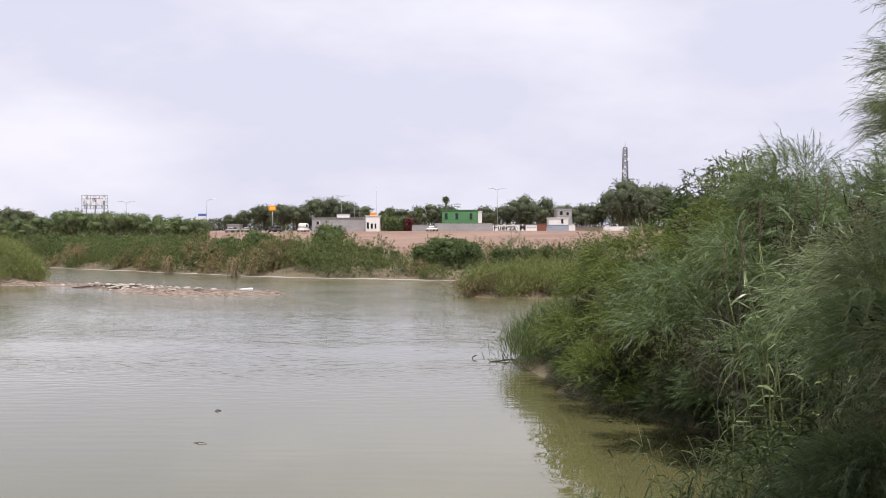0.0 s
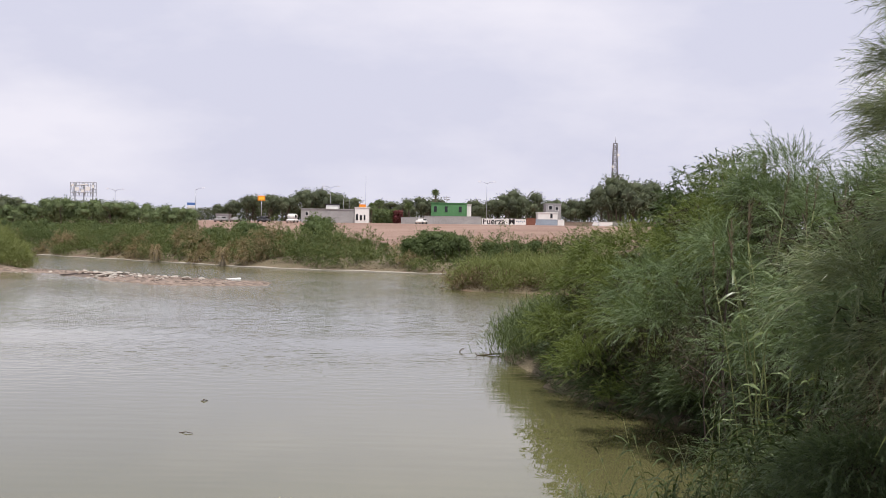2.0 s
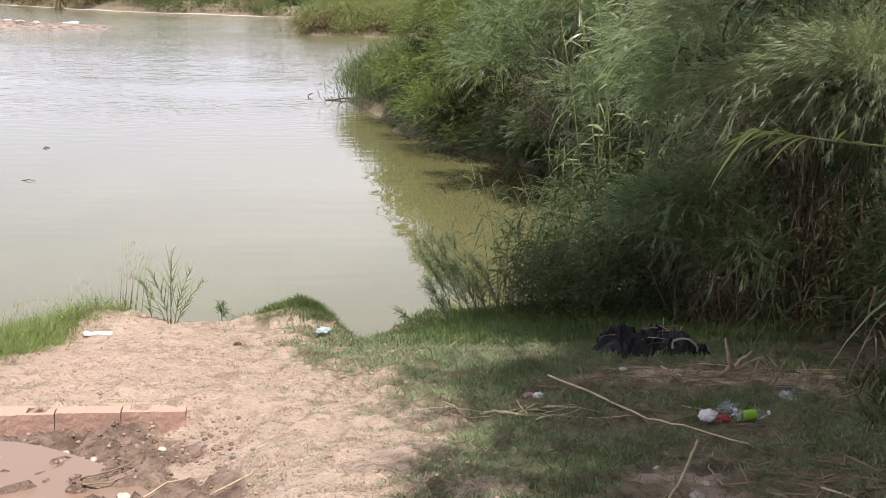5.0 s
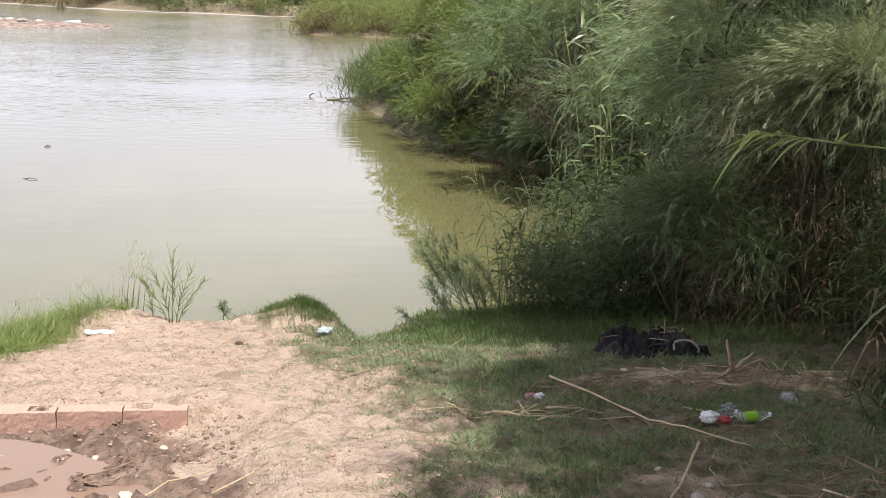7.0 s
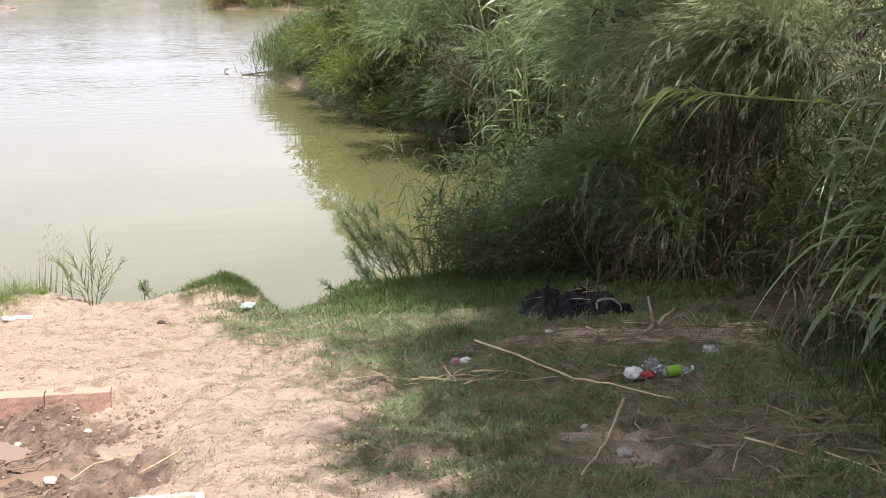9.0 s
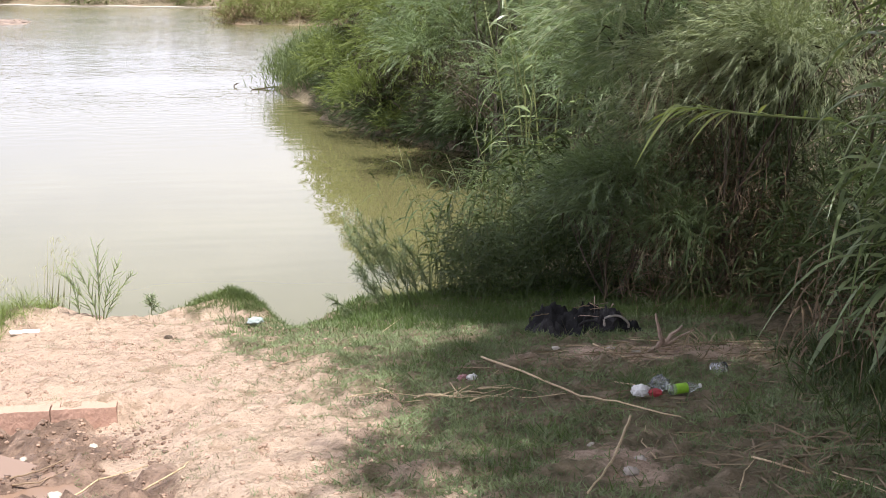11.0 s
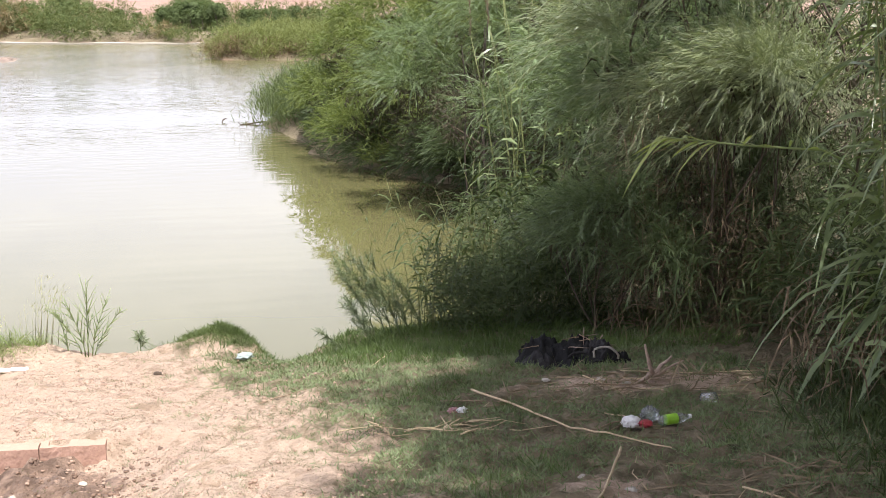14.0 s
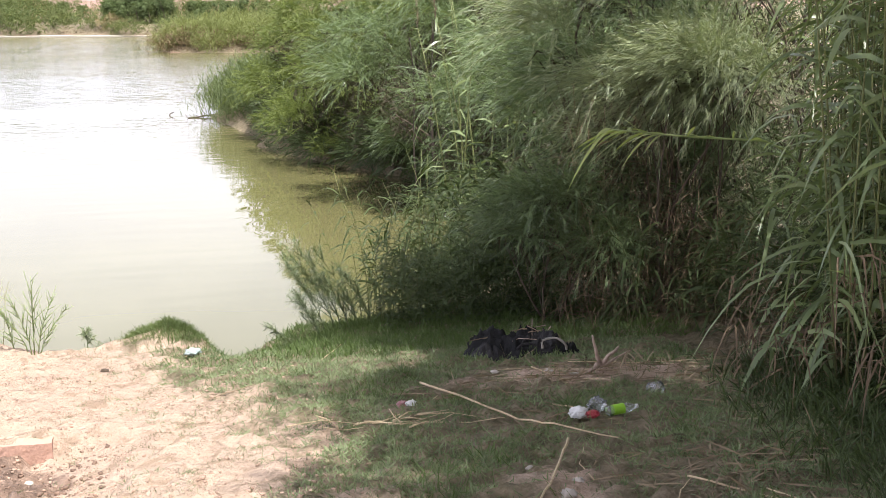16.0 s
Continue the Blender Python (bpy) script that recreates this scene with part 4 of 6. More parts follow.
thicket("bank_foot_litter", S, 0.9, "brown roots and dead stems at the foot of the far bank", leafy("dead_bank_growth", (0.115, 0.088, 0.06), (0.045, 0.034, 0.024), 0.1, 0.8, 0.3, 0.1), 16, 0.07, 0.6, (0.3, 0.6))
# a pale narrow strip along the far waterline
edge = [(-47, 159), (-38.5, 149.8), (-30, 141), (-22, 132.6), (-15, 125.6), (-7.5, 121.7), (0, 118), (8, 115.2)]
q = np.linspace(0, len(edge) - 1, 140)
ex, ey = (np.interp(q, np.arange(len(edge)), [p[k] for p in edge]) for k in (0, 1))
v, f = tube(np.stack([ex + 0.2 * np.sin(q * 9), ey - 0.55 + 0.25 * np.sin(q * 5.3), 0 * q], -1), 0.24 + 0.12 * np.sin(q * 7.7) * np.sin(q * 2.9), 6)
v[:, 2] = v[:, 2] * 0.35 + 0.02
tagged(new("shore_silt", quad_mesh("shore_silt", v, f, material("pale_strip", (0.46, 0.42, 0.37), rough=0.6, var=0.15, scale=0.6, fine=5), True)), "pale narrow strip along the far waterline", "silt", kind="stuff")
x, y, d = band(SHORE_SPIT, 1500, 0.5, 40, -60, -33, 95, 150)
hgt = 2.3 + 0.4 * wob(x, y, 0.3) - 1.1 * sstep(3.5, 0.4, d)
shrubbery("spit_reeds", shrub_lobes(x, y, hgt, 1.2), M_ISLET, "bright green grass and reeds on the low spit across the water", 120, 5, 0.4, 0.05, 1.3)
x, y, d = band(SHORE_SPIT, 2500, -0.1, 1.4, -60, -33, 95, 150)
thicket("spit_dry_fringe", np.stack([x, y, 0.7 + 0.3 * wob(x, y, 0.6)], -1), 1.1, "brown dry stems along the foot of the spit", M_FAR_DRY, 14, 0.06, 0.5, (0.3, 0.6))
x, y, d = band(SHORE_ISLE, 1100, 0.4, 20, 0, 34, 82, 103)
hgt = 1.1 + 0.3 * wob(x, y, 0.6) - 0.3 * sstep(2.2, 0.3, d)
shrubbery("islet_reeds", shrub_lobes(x, y, hgt, 0.95), M_ISLET, "bright yellow-green reeds on the low islet", 120, 5, 0.36, 0.042, 1.3)
x, y, d = band(SHORE_ISLE, 6000, -0.05, 1.5, 0, 34, 82, 92)
S = np.stack([x, y, 0.75 + 0.35 * wob(x, y, 0.9)], -1)
thicket("islet_dry_fringe", S[rng.random(len(S)) < 0.6], 1.6, "brown dry stems along the foot of the islet", leafy("islet_dead_stems", (0.23, 0.17, 0.105), (0.07, 0.052, 0.034), 0.15, 0.8, 0.5, 0.1), 14, 0.05, 0.5, (0.25, 0.55))
x, y, d = band(SHORE_NEAR, 9000, 0.02, 2.2, 1.9, 6.5, 41, 47.5)
S = np.stack([x, y, 0.8 + 0.2 * wob(x, y, 2.0)], -1)
thicket("point_reeds", S[:1000], 1.5, "grey-green reeds on the point of the bank", M_POINT, 18, 0.034, 0.25, (0.3, 0.6), 1, 0.4)
x, y, d = band(SHORE_NEAR, 9000, 0.1, 40, 6, 45, 38, 70)
S = np.stack([x, y, 0.9 + 0.2 * wob(x, y, 0.7)], -1)
thicket("bank_thicket", S[:700], 2.6, "dense green undergrowth behind the willows", M_FAR_CANE, 12, 0.09)


def leafy_crown(rx, rz, n, size, mat, lobes=11, flat=0.6):
    lob = []
    for k in range(lobes):
        u = ball(1)[0]
        lob.append((u[0] * rx * 0.55, u[1] * rx * 0.55, rz * (1.0 + 0.5 * u[2]), rx * rng.uniform(0.4, 0.62), rx * rng.uniform(0.4, 0.62), rz * rng.uniform(0.35, 0.55)))
    (v, f), _ = sprays(lob, n, size * 2.0, 5, size, size * flat, (-0.05, 0, 0), 0.3, shell=0.62)
    v, f = join([(v, f)] + [blob(l[:3], np.array(l[3:]) * 0.6) for l in lob])
    return quad_mesh("crown", v, f, mat), lob


def tree_kind(height, n, mat, size=0.5):
    """A broad tree with a short trunk: meshes to be copied."""
    cr, lob = leafy_crown(height * 0.42, height * 0.42, n, size, mat)
    sh = height * 0.18
    lob2 = [(a, b, c + sh, *r) for a, b, c, *r in lob[:5]]
    return quad_mesh("trunk", *stems((0, 0, 0), lob2, height * 0.02, 1, 5), M_BARK), cr, sh


def plant_trees(kinds, spots, name, label, group, category="tree"):
    """spots: x, y, height factor."""
    for x, y, s in spots:
        tr, cr, sh = kinds[rng.integers(len(kinds))]
        ob = empty(name, x, y, lz(x, y) - 0.05, label, category, group)
        ob.matrix_basis = pose(x, y, lz(x, y) - 0.05, 0, 0, rng.uniform(0, 360)) @ Matrix.Diagonal((s * rng.uniform(0.9, 1.25), s * rng.uniform(0.9, 1.25), s, 1))
        part("trunk", tr, ob)
        part("crown", cr, ob, at=pose(0, 0, sh))


def col(px, y):
    """The x at the depth y on a sight line from the first eye point; its tangent is (px - 784) / 2343."""
    return (px - 784) / 2343 * y


dark_kinds = [tree_kind(1.0, 1100, M_FAR_TREE, 0.036) for _ in range(5)]
green_kinds = [tree_kind(1.0, 1200, M_FAR_TREE_B, 0.036) for _ in range(4)]
bush_kinds = [tree_kind(1.0, 900, M_FAR_BUSH, 0.05) for _ in range(4)]


def treeline(kinds, items, depth, name, label, group, near=6):
    """items: the sight-line bearing (see col) and dip of each tree top from the first eye point."""
    out = []
    for px, top in items:
        y = depth + rng.uniform(-near, near)
        x = col(px, y)
        z = lz(x, y)
        out.append((x, y, ((4.4 - (top - 410) / 2343 * y) - z) / 0.98))
    plant_trees(kinds, out, name, label, group)


TOPS = [(408, 378), (432, 368), (466, 360), (500, 356), (528, 362), (556, 346), (582, 346), (612, 350), (640, 360), (685, 362), (715, 366), (742, 362), (768, 356), (795, 360), (858, 362), (888, 360), (917, 348), (935, 342), (962, 346), (1000, 358), (1030, 358), (1060, 352), (1090, 330), (1115, 312), (1140, 312), (1160, 322), (1185, 335), (1225, 340), (1280, 345), (1340, 350)]
treeline(dark_kinds, TOPS, 345, "shade_tree", "dark green shade tree beyond the sandy flat", "far shade trees")
treeline(dark_kinds, [(a + 14, b + 16) for a, b in TOPS[::2]], 372, "shade_tree", "dark green shade tree in the far row", "far shade trees")
treeline(dark_kinds, [(20, 362), (48, 368), (0, 372), (75, 380), (-40, 370)], 260, "shade_tree", "grey-green tree standing above the woods", "woods by the far bank")
LEFT = [(-60, 380), (-30, 376), (0, 380), (35, 384), (70, 380), (105, 372), (130, 368), (160, 374), (190, 372), (222, 374), (250, 376), (280, 378), (310, 380), (335, 386), (352, 384), (290, 392), (230, 392), (170, 390), (110, 392), (50, 394), (0, 394)]
treeline(green_kinds, LEFT, 225, "bank_tree", "mid-green tree in the dense woods by the far bank", "woods by the far bank")
treeline(bush_kinds, [(20, 408), (60, 412), (100, 408), (140, 416), (180, 410), (215, 420), (260, 414), (300, 410), (340, 412), (325, 422), (240, 424), (150, 426), (80, 424)], 180, "bank_bush", "green bush at the foot of the far woods", "far bank bushes")
treeline(bush_kinds, [(460, 404), (450, 412), (585, 392), (578, 402), (400, 416), (520, 420), (620, 424)], 142, "bank_bush", "leafy bush on the sandy far bank", "far bank bushes")

treeline(bush_kinds, [(352, 442), (375, 432), (436, 436), (470, 440), (505, 434), (548, 440), (600, 436), (642, 440), (668, 436), (700, 442)], 138, "bank_bush", "green bush in the far bank thicket", "far bank bushes", 3)
treeline(bush_kinds, [(115, 424), (150, 430), (185, 424), (232, 432), (262, 428), (318, 432)], 166, "bank_bush", "green bush in the far bank thicket", "far bank bushes", 3)
treeline(bush_kinds, [(752, 428), (772, 418), (795, 416), (815, 420), (832, 426), (760, 438), (800, 436), (830, 440), (888, 436), (905, 440), (925, 434), (945, 438), (965, 432), (985, 434), (1003, 438), (895, 450), (935, 448), (975, 448)], 124, "bank_bush", "dark green leafy bush by the far water", "far bank bushes", 2.5)

# ---------------------------------------------------------------- grass
def grass(name, xs, ys, hgt, wid, mat, label, segs=2, lean=0.45, per=1, patch=0.0):
    xs, ys = np.repeat(xs, per) + rng.normal(0, patch, len(xs) * per), np.repeat(ys, per) + rng.normal(0, patch, len(xs) * per)
    z = top_of(xs, ys)
    ok = z > 0.02
    xs, ys, z = xs[ok], ys[ok], z[ok]
    n = len(xs)
    h = hgt * rng.uniform(0.5, 1.4, n)
    v, f = blades(np.stack([xs, ys, z - 0.008], -1), np.stack([rng.normal(-0.1, lean, n), rng.normal(0, lean, n), np.ones(n)], -1), h, wid * rng.uniform(0.7, 1.3, n), rng.uniform(0.1, 0.6, n), segs)
    return tagged(new(name, quad_mesh(name, v, f, mat)), label, "grass", kind="stuff")


def pick_where(n, xa, xb, ya, yb, fn):
    x, y = rng.uniform(xa, xb, n), rng.uniform(ya, yb, n)
    k = rng.random(n) < fn(x, y)
    return x[k], y[k]


def turf_at(x, y):
    e = turf_edge(x, y)
    bare = sstep(0.1, 0.7, 1.4 * bell(x, y, 3.1, 8.7, 1.2, 0.5) + 1.1 * bell(x, y, 2.05, 6.1, 0.45, 0.6) + 0.8 * bell(x, y, 2.6, 7.3, 0.7, 0.35) + 0.7 * bell(x, y, 2.7, 5.5, 0.5, 0.5) + 0.45 * wob(x, y, 3.1, 4.0))
    return sstep(-0.3, 0.6, x - e) * (1 - 0.9 * bare) * (0.55 + 0.45 * sstep(-0.3, 0.5, wob(x, y, 5.3, 6.0)))


x, y = pick_where(62000, -0.5, 4.2, 4.6, 11.4, turf_at)
grass("turf_grass", x, y, 0.06, 0.010, M_TURF, "short trampled turf on the bank", 1, 0.8, 4, 0.04)
x, y = pick_where(11000, 0.1, 4.6, 10.3, 13.2, lambda x, y: 0.08 + 0.92 * sstep(0.7, 1.5, x))
grass("bank_grass", x, y, 0.10, 0.010, M_GRASS, "soft green grass sloping to the water", 1, 0.45, 4, 0.05)
M_MOUND = leafy("mound_blade", (0.15, 0.19, 0.075), (0.05, 0.075, 0.028), 0.28, 0.55)
x, y = pick_where(15000, -4.2, -0.9, 9.4, 13.5, lambda x, y: sstep(0.1, -0.15, x - crest_edge(y) + 0.08 * wob(x, y, 4.3)) * sstep(9.4, 10.0, y) * (1 - 0.8 * bell(x, y, -1.72, 11.7, 0.3, 0.35)))
grass("crest_grass", x, y, 0.24, 0.0042, leafy("crest_blade", (0.25, 0.30, 0.115), (0.10, 0.145, 0.045), 0.3, 0.55), "bright green grass on the edge of the bank", 2, 0.6, 9, 0.08)
k = rng.random(len(x)) < 0.05
grass("crest_stalks", x[k], y[k], 0.42, 0.0035, leafy("pale_grass_stalk", (0.42, 0.42, 0.26), (0.28, 0.29, 0.16), 0.3, 0.6), "pale dry stalks standing in the grass", 2, 0.35, 3, 0.05)
x, y = pick_where(15000, -0.6, 1.3, 11.5, 13.2, lambda x, y: np.clip(1.3 * bell(x, y, 0.46, 12.1, 0.42, 0.36) + bell(x, y, 0.05, 12.22, 0.4, 0.14), 0, 1))
grass("mound_grass", x, y, 0.095, 0.0045, M_MOUND, "green grass on a small earth mound", 2, 0.55, 7, 0.05)
x, y = pick_where(7000, 0.9, 4.2, 4.8, 9.8, lambda x, y: turf_at(x, y) * sstep(0.1, 0.7, wob(x, y, 2.9, 8.0)) * sstep(0.0, 0.8, x - turf_edge(x, y)) * 0.8)
grass("tufted_grass", x, y, 0.11, 0.008, M_GRASS, "taller soft tufts in the turf", 1, 0.6, 4, 0.03)
x, y = pick_where(5000, 3.2, 6.0, 4.6, 8.6, lambda x, y: sstep(0, 0.9, x - 3.1 - 0.25 * (y - 6)))
grass("tall_grass", x, y, 0.26, 0.009, M_REED, "rank grass under the cane, darkened as shade", 2, 0.5, 3, 0.05)
x, y = pick_where(420, -2.4, 1.6, 5.2, 11.4, lambda x, y: 0.12 + 0.88 * sstep(-0.9, 0.7, x + 0.12 * (y - 8)))
grass("sand_tufts", x, y, 0.05, 0.005, M_TURF, "small grass tufts scattered over the sand", 1, 0.9, 45, 0.035)
x, y = pick_where(5200, -2.4, 1.6, 5.0, 11.6, lambda x, y: np.clip(0.04 + sstep(0.15, 0.55, wob(x, y, 5.5, 7.0)) * sstep(-1.6, 0.5, x + 0.15 * (y - 8)), 0, 1))
grass("sparse_grass", x, y, 0.032, 0.004, leafy("dry_turf", (0.13, 0.13, 0.065), (0.065, 0.07, 0.034), 0.2, 0.7), "sparse dry tufts on the trodden sand", 1, 0.9, 30, 0.04)

# ---------------------------------------------------------------- far side: walls, houses, masts
M_GREEN_WALL = material("green_painted_wall", (0.10, 0.25, 0.11), rough=0.8, var=0.15, scale=0.6, fine=4)
M_GREY_WALL = material("grey_block_wall", (0.36, 0.35, 0.35), rough=0.9, var=0.15, scale=0.5, fine=3)
M_BLUE_WALL = material("blue_grey_wall", (0.33, 0.38, 0.45), rough=0.9, var=0.15, scale=0.5, fine=3)
M_WHITE = material("white_paint", (0.80, 0.78, 0.76), rough=0.7, var=0.06, scale=0.7, fine=5)
M_RUST = material("red_brown_gate", (0.22, 0.09, 0.06), rough=0.7, var=0.2, scale=1, fine=8)
M_BROWN = material("brown_wall", (0.26, 0.20, 0.16), rough=0.9, var=0.2, scale=0.6, fine=4)
M_ORANGE = material("orange_panel", (0.85, 0.30, 0.04), rough=0.5, var=0.06, scale=1, fine=8)
M_YELLOW = material("yellow_panel", (0.9, 0.55, 0.05), rough=0.5, var=0.06, scale=1, fine=8)
M_STEEL = material("galvanised_steel", (0.42, 0.43, 0.45), rough=0.55, metal=0.6, var=0.15, scale=2, fine=20)
M_GLASS_DARK = material("dark_window_glass", (0.02, 0.022, 0.026), rough=0.08, spec=0.5, var=0.1, bump=0)
M_BLUE = material("blue_panel", (0.08, 0.17, 0.42), rough=0.5, var=0.06)
M_PAINT_DARK = material("dark_wall_lettering", (0.05, 0.045, 0.05), rough=0.8, var=0.1)
M_RUBBER = material("tyre_rubber", (0.02, 0.02, 0.02), rough=0.9)
M_FLOWER = leafy("bougainvillea", (0.22, 0.05, 0.07), (0.07, 0.05, 0.03), 0.2, 0.6)


def zrow(py, y):
    """The height of something seen at a row of the first view, at the depth y."""
    return 4.4 - (py - 410) / 2343 * y


def house(name, px0, px1, top, mat, label, category, y=310.0, depth=6.0, low=None, roof=0.25, roof_mat=None, windows=(), door=None, group=""):
    """A plain walled building with a roof slab; windows: left and right column, top and bottom row of each opening."""
    x0, x1 = col(px0, y), col(px1, y)
    xc = (x0 + x1) / 2
    z0 = lz(xc, y) - 0.3 if low is None else zrow(low, y)
    z1 = zrow(top, y)
    ob = empty(name, xc, y, z0, label, category, group)
    part("wall", box(0, depth / 2, (z1 - z0) / 2, x1 - x0, depth, z1 - z0, mat, 0.03), ob)
    if roof:
        part("roof", box(0, depth / 2, z1 - z0 + roof / 2, x1 - x0 + 0.3, depth + 0.3, roof, roof_mat or mat, 0.03), ob)
    for a, b, t, w in windows:
        xa, xb = col(a, y) - xc, col(b, y) - xc
        za, zb = zrow(w, y) - z0, zrow(t, y) - z0
        win = part("window", box((xa + xb) / 2, 0.0, (za + zb) / 2, xb - xa + 0.16, 0.12, zb - za + 0.16, M_WHITE if mat is not M_GREEN_WALL else M_GREEN_WALL, 0.01), ob)
        part("pane", box((xa + xb) / 2, -0.03, (za + zb) / 2, xb - xa, 0.10, zb - za, M_GLASS_DARK), win)
    return ob


def long_wall(px0, px1, top, mat, label, y=308.0, piers=0, group="roadside walls"):
    x0, x1 = col(px0, y), col(px1, y)
    xc = (x0 + x1) / 2
    z0 = lz(xc, y) - 0.3
    h = zrow(top, y) - z0
    ob = empty("boundary_wall", xc, y, z0, label, "wall", group)
    part("panel", box(0, 0.1, h / 2, x1 - x0, 0.2, h, mat, 0.02), ob)
    part("coping", box(0, 0.1, h + 0.05, x1 - x0 + 0.1, 0.3, 0.1, mat, 0.01), ob)
    for k in range(piers):
        part("pier", box((k + 0.5) / piers * (x1 - x0) - (x1 - x0) / 2, 0.06, h / 2 + 0.04, 0.3, 0.34, h + 0.08, mat, 0.01), ob)
    return ob


house("green_house", 782, 845, 373, M_GREEN_WALL, "green-painted upper storey above a grey wall", "house", y=312, depth=7, roof=0.2, windows=[(787, 792, 378, 388), (806, 811, 378, 388), (831, 836, 378, 388)])
house("white_annex", 845.5, 853, 375, M_WHITE, "small white end room beside the green house", "house", y=312.5, depth=4, roof=0.15)
long_wall(769, 871, 396, M_GREY_WALL, "long plain grey block wall at the road", piers=7)
long_wall(729, 768, 399, M_GREY_WALL, "low grey block wall with a gap", piers=3)
lettered = long_wall(872, 950, 399, M_WHITE, "white painted wall with dark lettering")
for txt, off, size in (("Fuerza", -4.95, 1.95), ("M", 1.0, 2.1)):
    cu = bpy.data.curves.new("lettering", "FONT")
    cu.body, cu.size, cu.extrude, cu.offset = txt, size, 0.01, 0.035
    cu.materials.append(M_PAINT_DARK)
    lt = new("lettering", cu)
    lt.parent = lettered
    lt.matrix_basis = pose(off, -0.03, 0.42, 90)
for k in range(5):
    part("painted_bar", box(3.0 + 0.45 * k, -0.01, 1.15 - 0.12 * (k % 2), 0.36, 0.03, 0.28, M_BLUE_WALL), lettered)
long_wall(950.5, 967, 397, M_RUST, "red-brown sheet metal gate")
long_wall(967.5, 1006, 399, M_BLUE_WALL, "blue-grey plastered wall with two dark openings")
house("white_house", 971, 1006, 387, M_WHITE, "white flat-roofed house behind the wall", "house", y=316, depth=6, roof=0.2, windows=[(993, 997, 388, 396)])
house("two_storey_house", 985, 1012, 372, M_GREY_WALL, "grey two-storey house with a dark upper window", "house", y=325, depth=7, roof=0.3, windows=[(990, 996, 374, 381), (1002, 1007, 376, 382)])
for a, b, t, mt, lb in ((1006.5, 1018, 399, M_WHITE, "white painted wall with dark marks"), (1018.5, 1068, 403, M_BROWN, "low brown plastered wall"), (1069, 1077, 402, M_WHITE, "short white wall panel"), (1079, 1104, 402, M_WHITE, "white plastered wall"), (1104.5, 1130, 401, M_GREY_WALL, "grey block wall under trees"), (1131, 1330, 401, M_BROWN, "low brown wall under trees")):
    long_wall(a, b, t, mt, lb)
house("grey_shed", 552, 647, 387, M_GREY_WALL, "long low grey block building", "house", y=311, depth=7, roof=0.2, windows=[(560, 565, 392, 398)])
house("roof_room", 596, 618, 379, M_WHITE, "white room on the roof of the grey building", "house", y=315, depth=4, low=387, roof=0.3, roof_mat=M_PAINT_DARK)
kiosk = house("kiosk", 647, 672, 383, M_WHITE, "white kiosk with an orange sign on top", "kiosk", y=309, depth=4, roof=0.15, windows=[(649, 653, 394, 405), (656, 660, 396, 405), (663, 666, 396, 405)])
part("sign", box(col(660.5, 309) - col(659.5, 309), 0.2, zrow(379, 309) - zrow(406, 309) + 0.6, 1.6, 0.25, 1.0, M_ORANGE, 0.02), kiosk, "orange sign")
house("left_store", 402, 424, 399, M_GREY_WALL, "low grey store under the trees", "house", y=330, depth=5)


def post(px, top, y, label, arms=0, name="street_lamp", r=0.09, arm=1.6, category="lamp"):
    x = col(px, y)
    z0 = lz(x, y) - 0.3
    h = zrow(top, y) - z0
    ob = empty(name, x, y, z0, label, category, "poles beyond the flat")
    part("pole", quad_mesh("pole", *tube([(0, 0, 0), (0, 0, h * 0.5), (0, 0, h)], [r, r * 0.8, r * 0.6], 8), M_STEEL, True), ob)
    for k in range(arms):
        sgn = 1 if k == 0 else -1
        a = part("arm", quad_mesh("arm", *tube([(0, 0, h - 0.2), (sgn * arm * 0.5, 0, h + 0.25), (sgn * arm, 0, h + 0.35)], 0.05, 6), M_STEEL, True), ob)
        part("lamp_head", box(sgn * (arm + 0.25), 0, h + 0.34, 0.7, 0.3, 0.16, M_WHITE, 0.04), a)
    return ob


post(224, 359, 330, "tall street lamp with two arms", 2)
post(366, 355, 320, "tall street lamp with one arm", 1)
post(604, 348, 330, "tall street lamp with two arms above the trees", 2)
post(880, 336, 325, "tall street lamp with two arms by the wall", 2)
post(666, 326, 312, "thin radio mast on a white kiosk", 0, "radio_mast", 0.05, category="mast")
util = post(809, 359, 335, "wooden utility pole with a cross-arm", 0, "utility_pole", 0.14, category="pole")
part("crossarm", box(0, 0, zrow(361, 335) - lz(col(809, 335), 335) + 0.2, 1.9, 0.14, 0.14, M_BARK), util)
part("crossarm", box(0, 0, zrow(365, 335) - lz(col(809, 335), 335) + 0.2, 1.5, 0.14, 0.14, M_BARK), util)
post(1370, 276, 34, "weathered brown post standing behind the willows", 0, "wooden_post", 0.075, category="post").children[0].data.materials[0] = M_BARK
post(627, 368, 314, "thin steel frame post on a roof", 0, "frame_post", 0.06, category="post")
post(637, 368, 314, "thin steel frame post on a roof", 0, "frame_post", 0.06, category="post")

# orange sign on its pole
sy = 318
sx = col(482, sy)
ob = empty("roadside_sign", sx, sy, lz(sx, sy) - 0.2, "orange and yellow roadside sign on a pole", "sign")
h = zrow(368, sy) - lz(sx, sy)
part("pole", quad_mesh("pole", *tube([(0, 0, 0), (0, 0, h)], 0.1, 8), M_STEEL, True), ob)
board = part("board", box(0, -0.15, h + 0.1, 1.75, 0.2, 1.2, M_ORANGE, 0.03), ob, "orange sign board")
part("panel", box(0.05, -0.27, h + 0.08, 1.25, 0.06, 0.7, M_YELLOW, 0.01), board)

# billboard frame
by = 400.0
bx = col(168, by)
bz = lz(bx, by) - 0.3
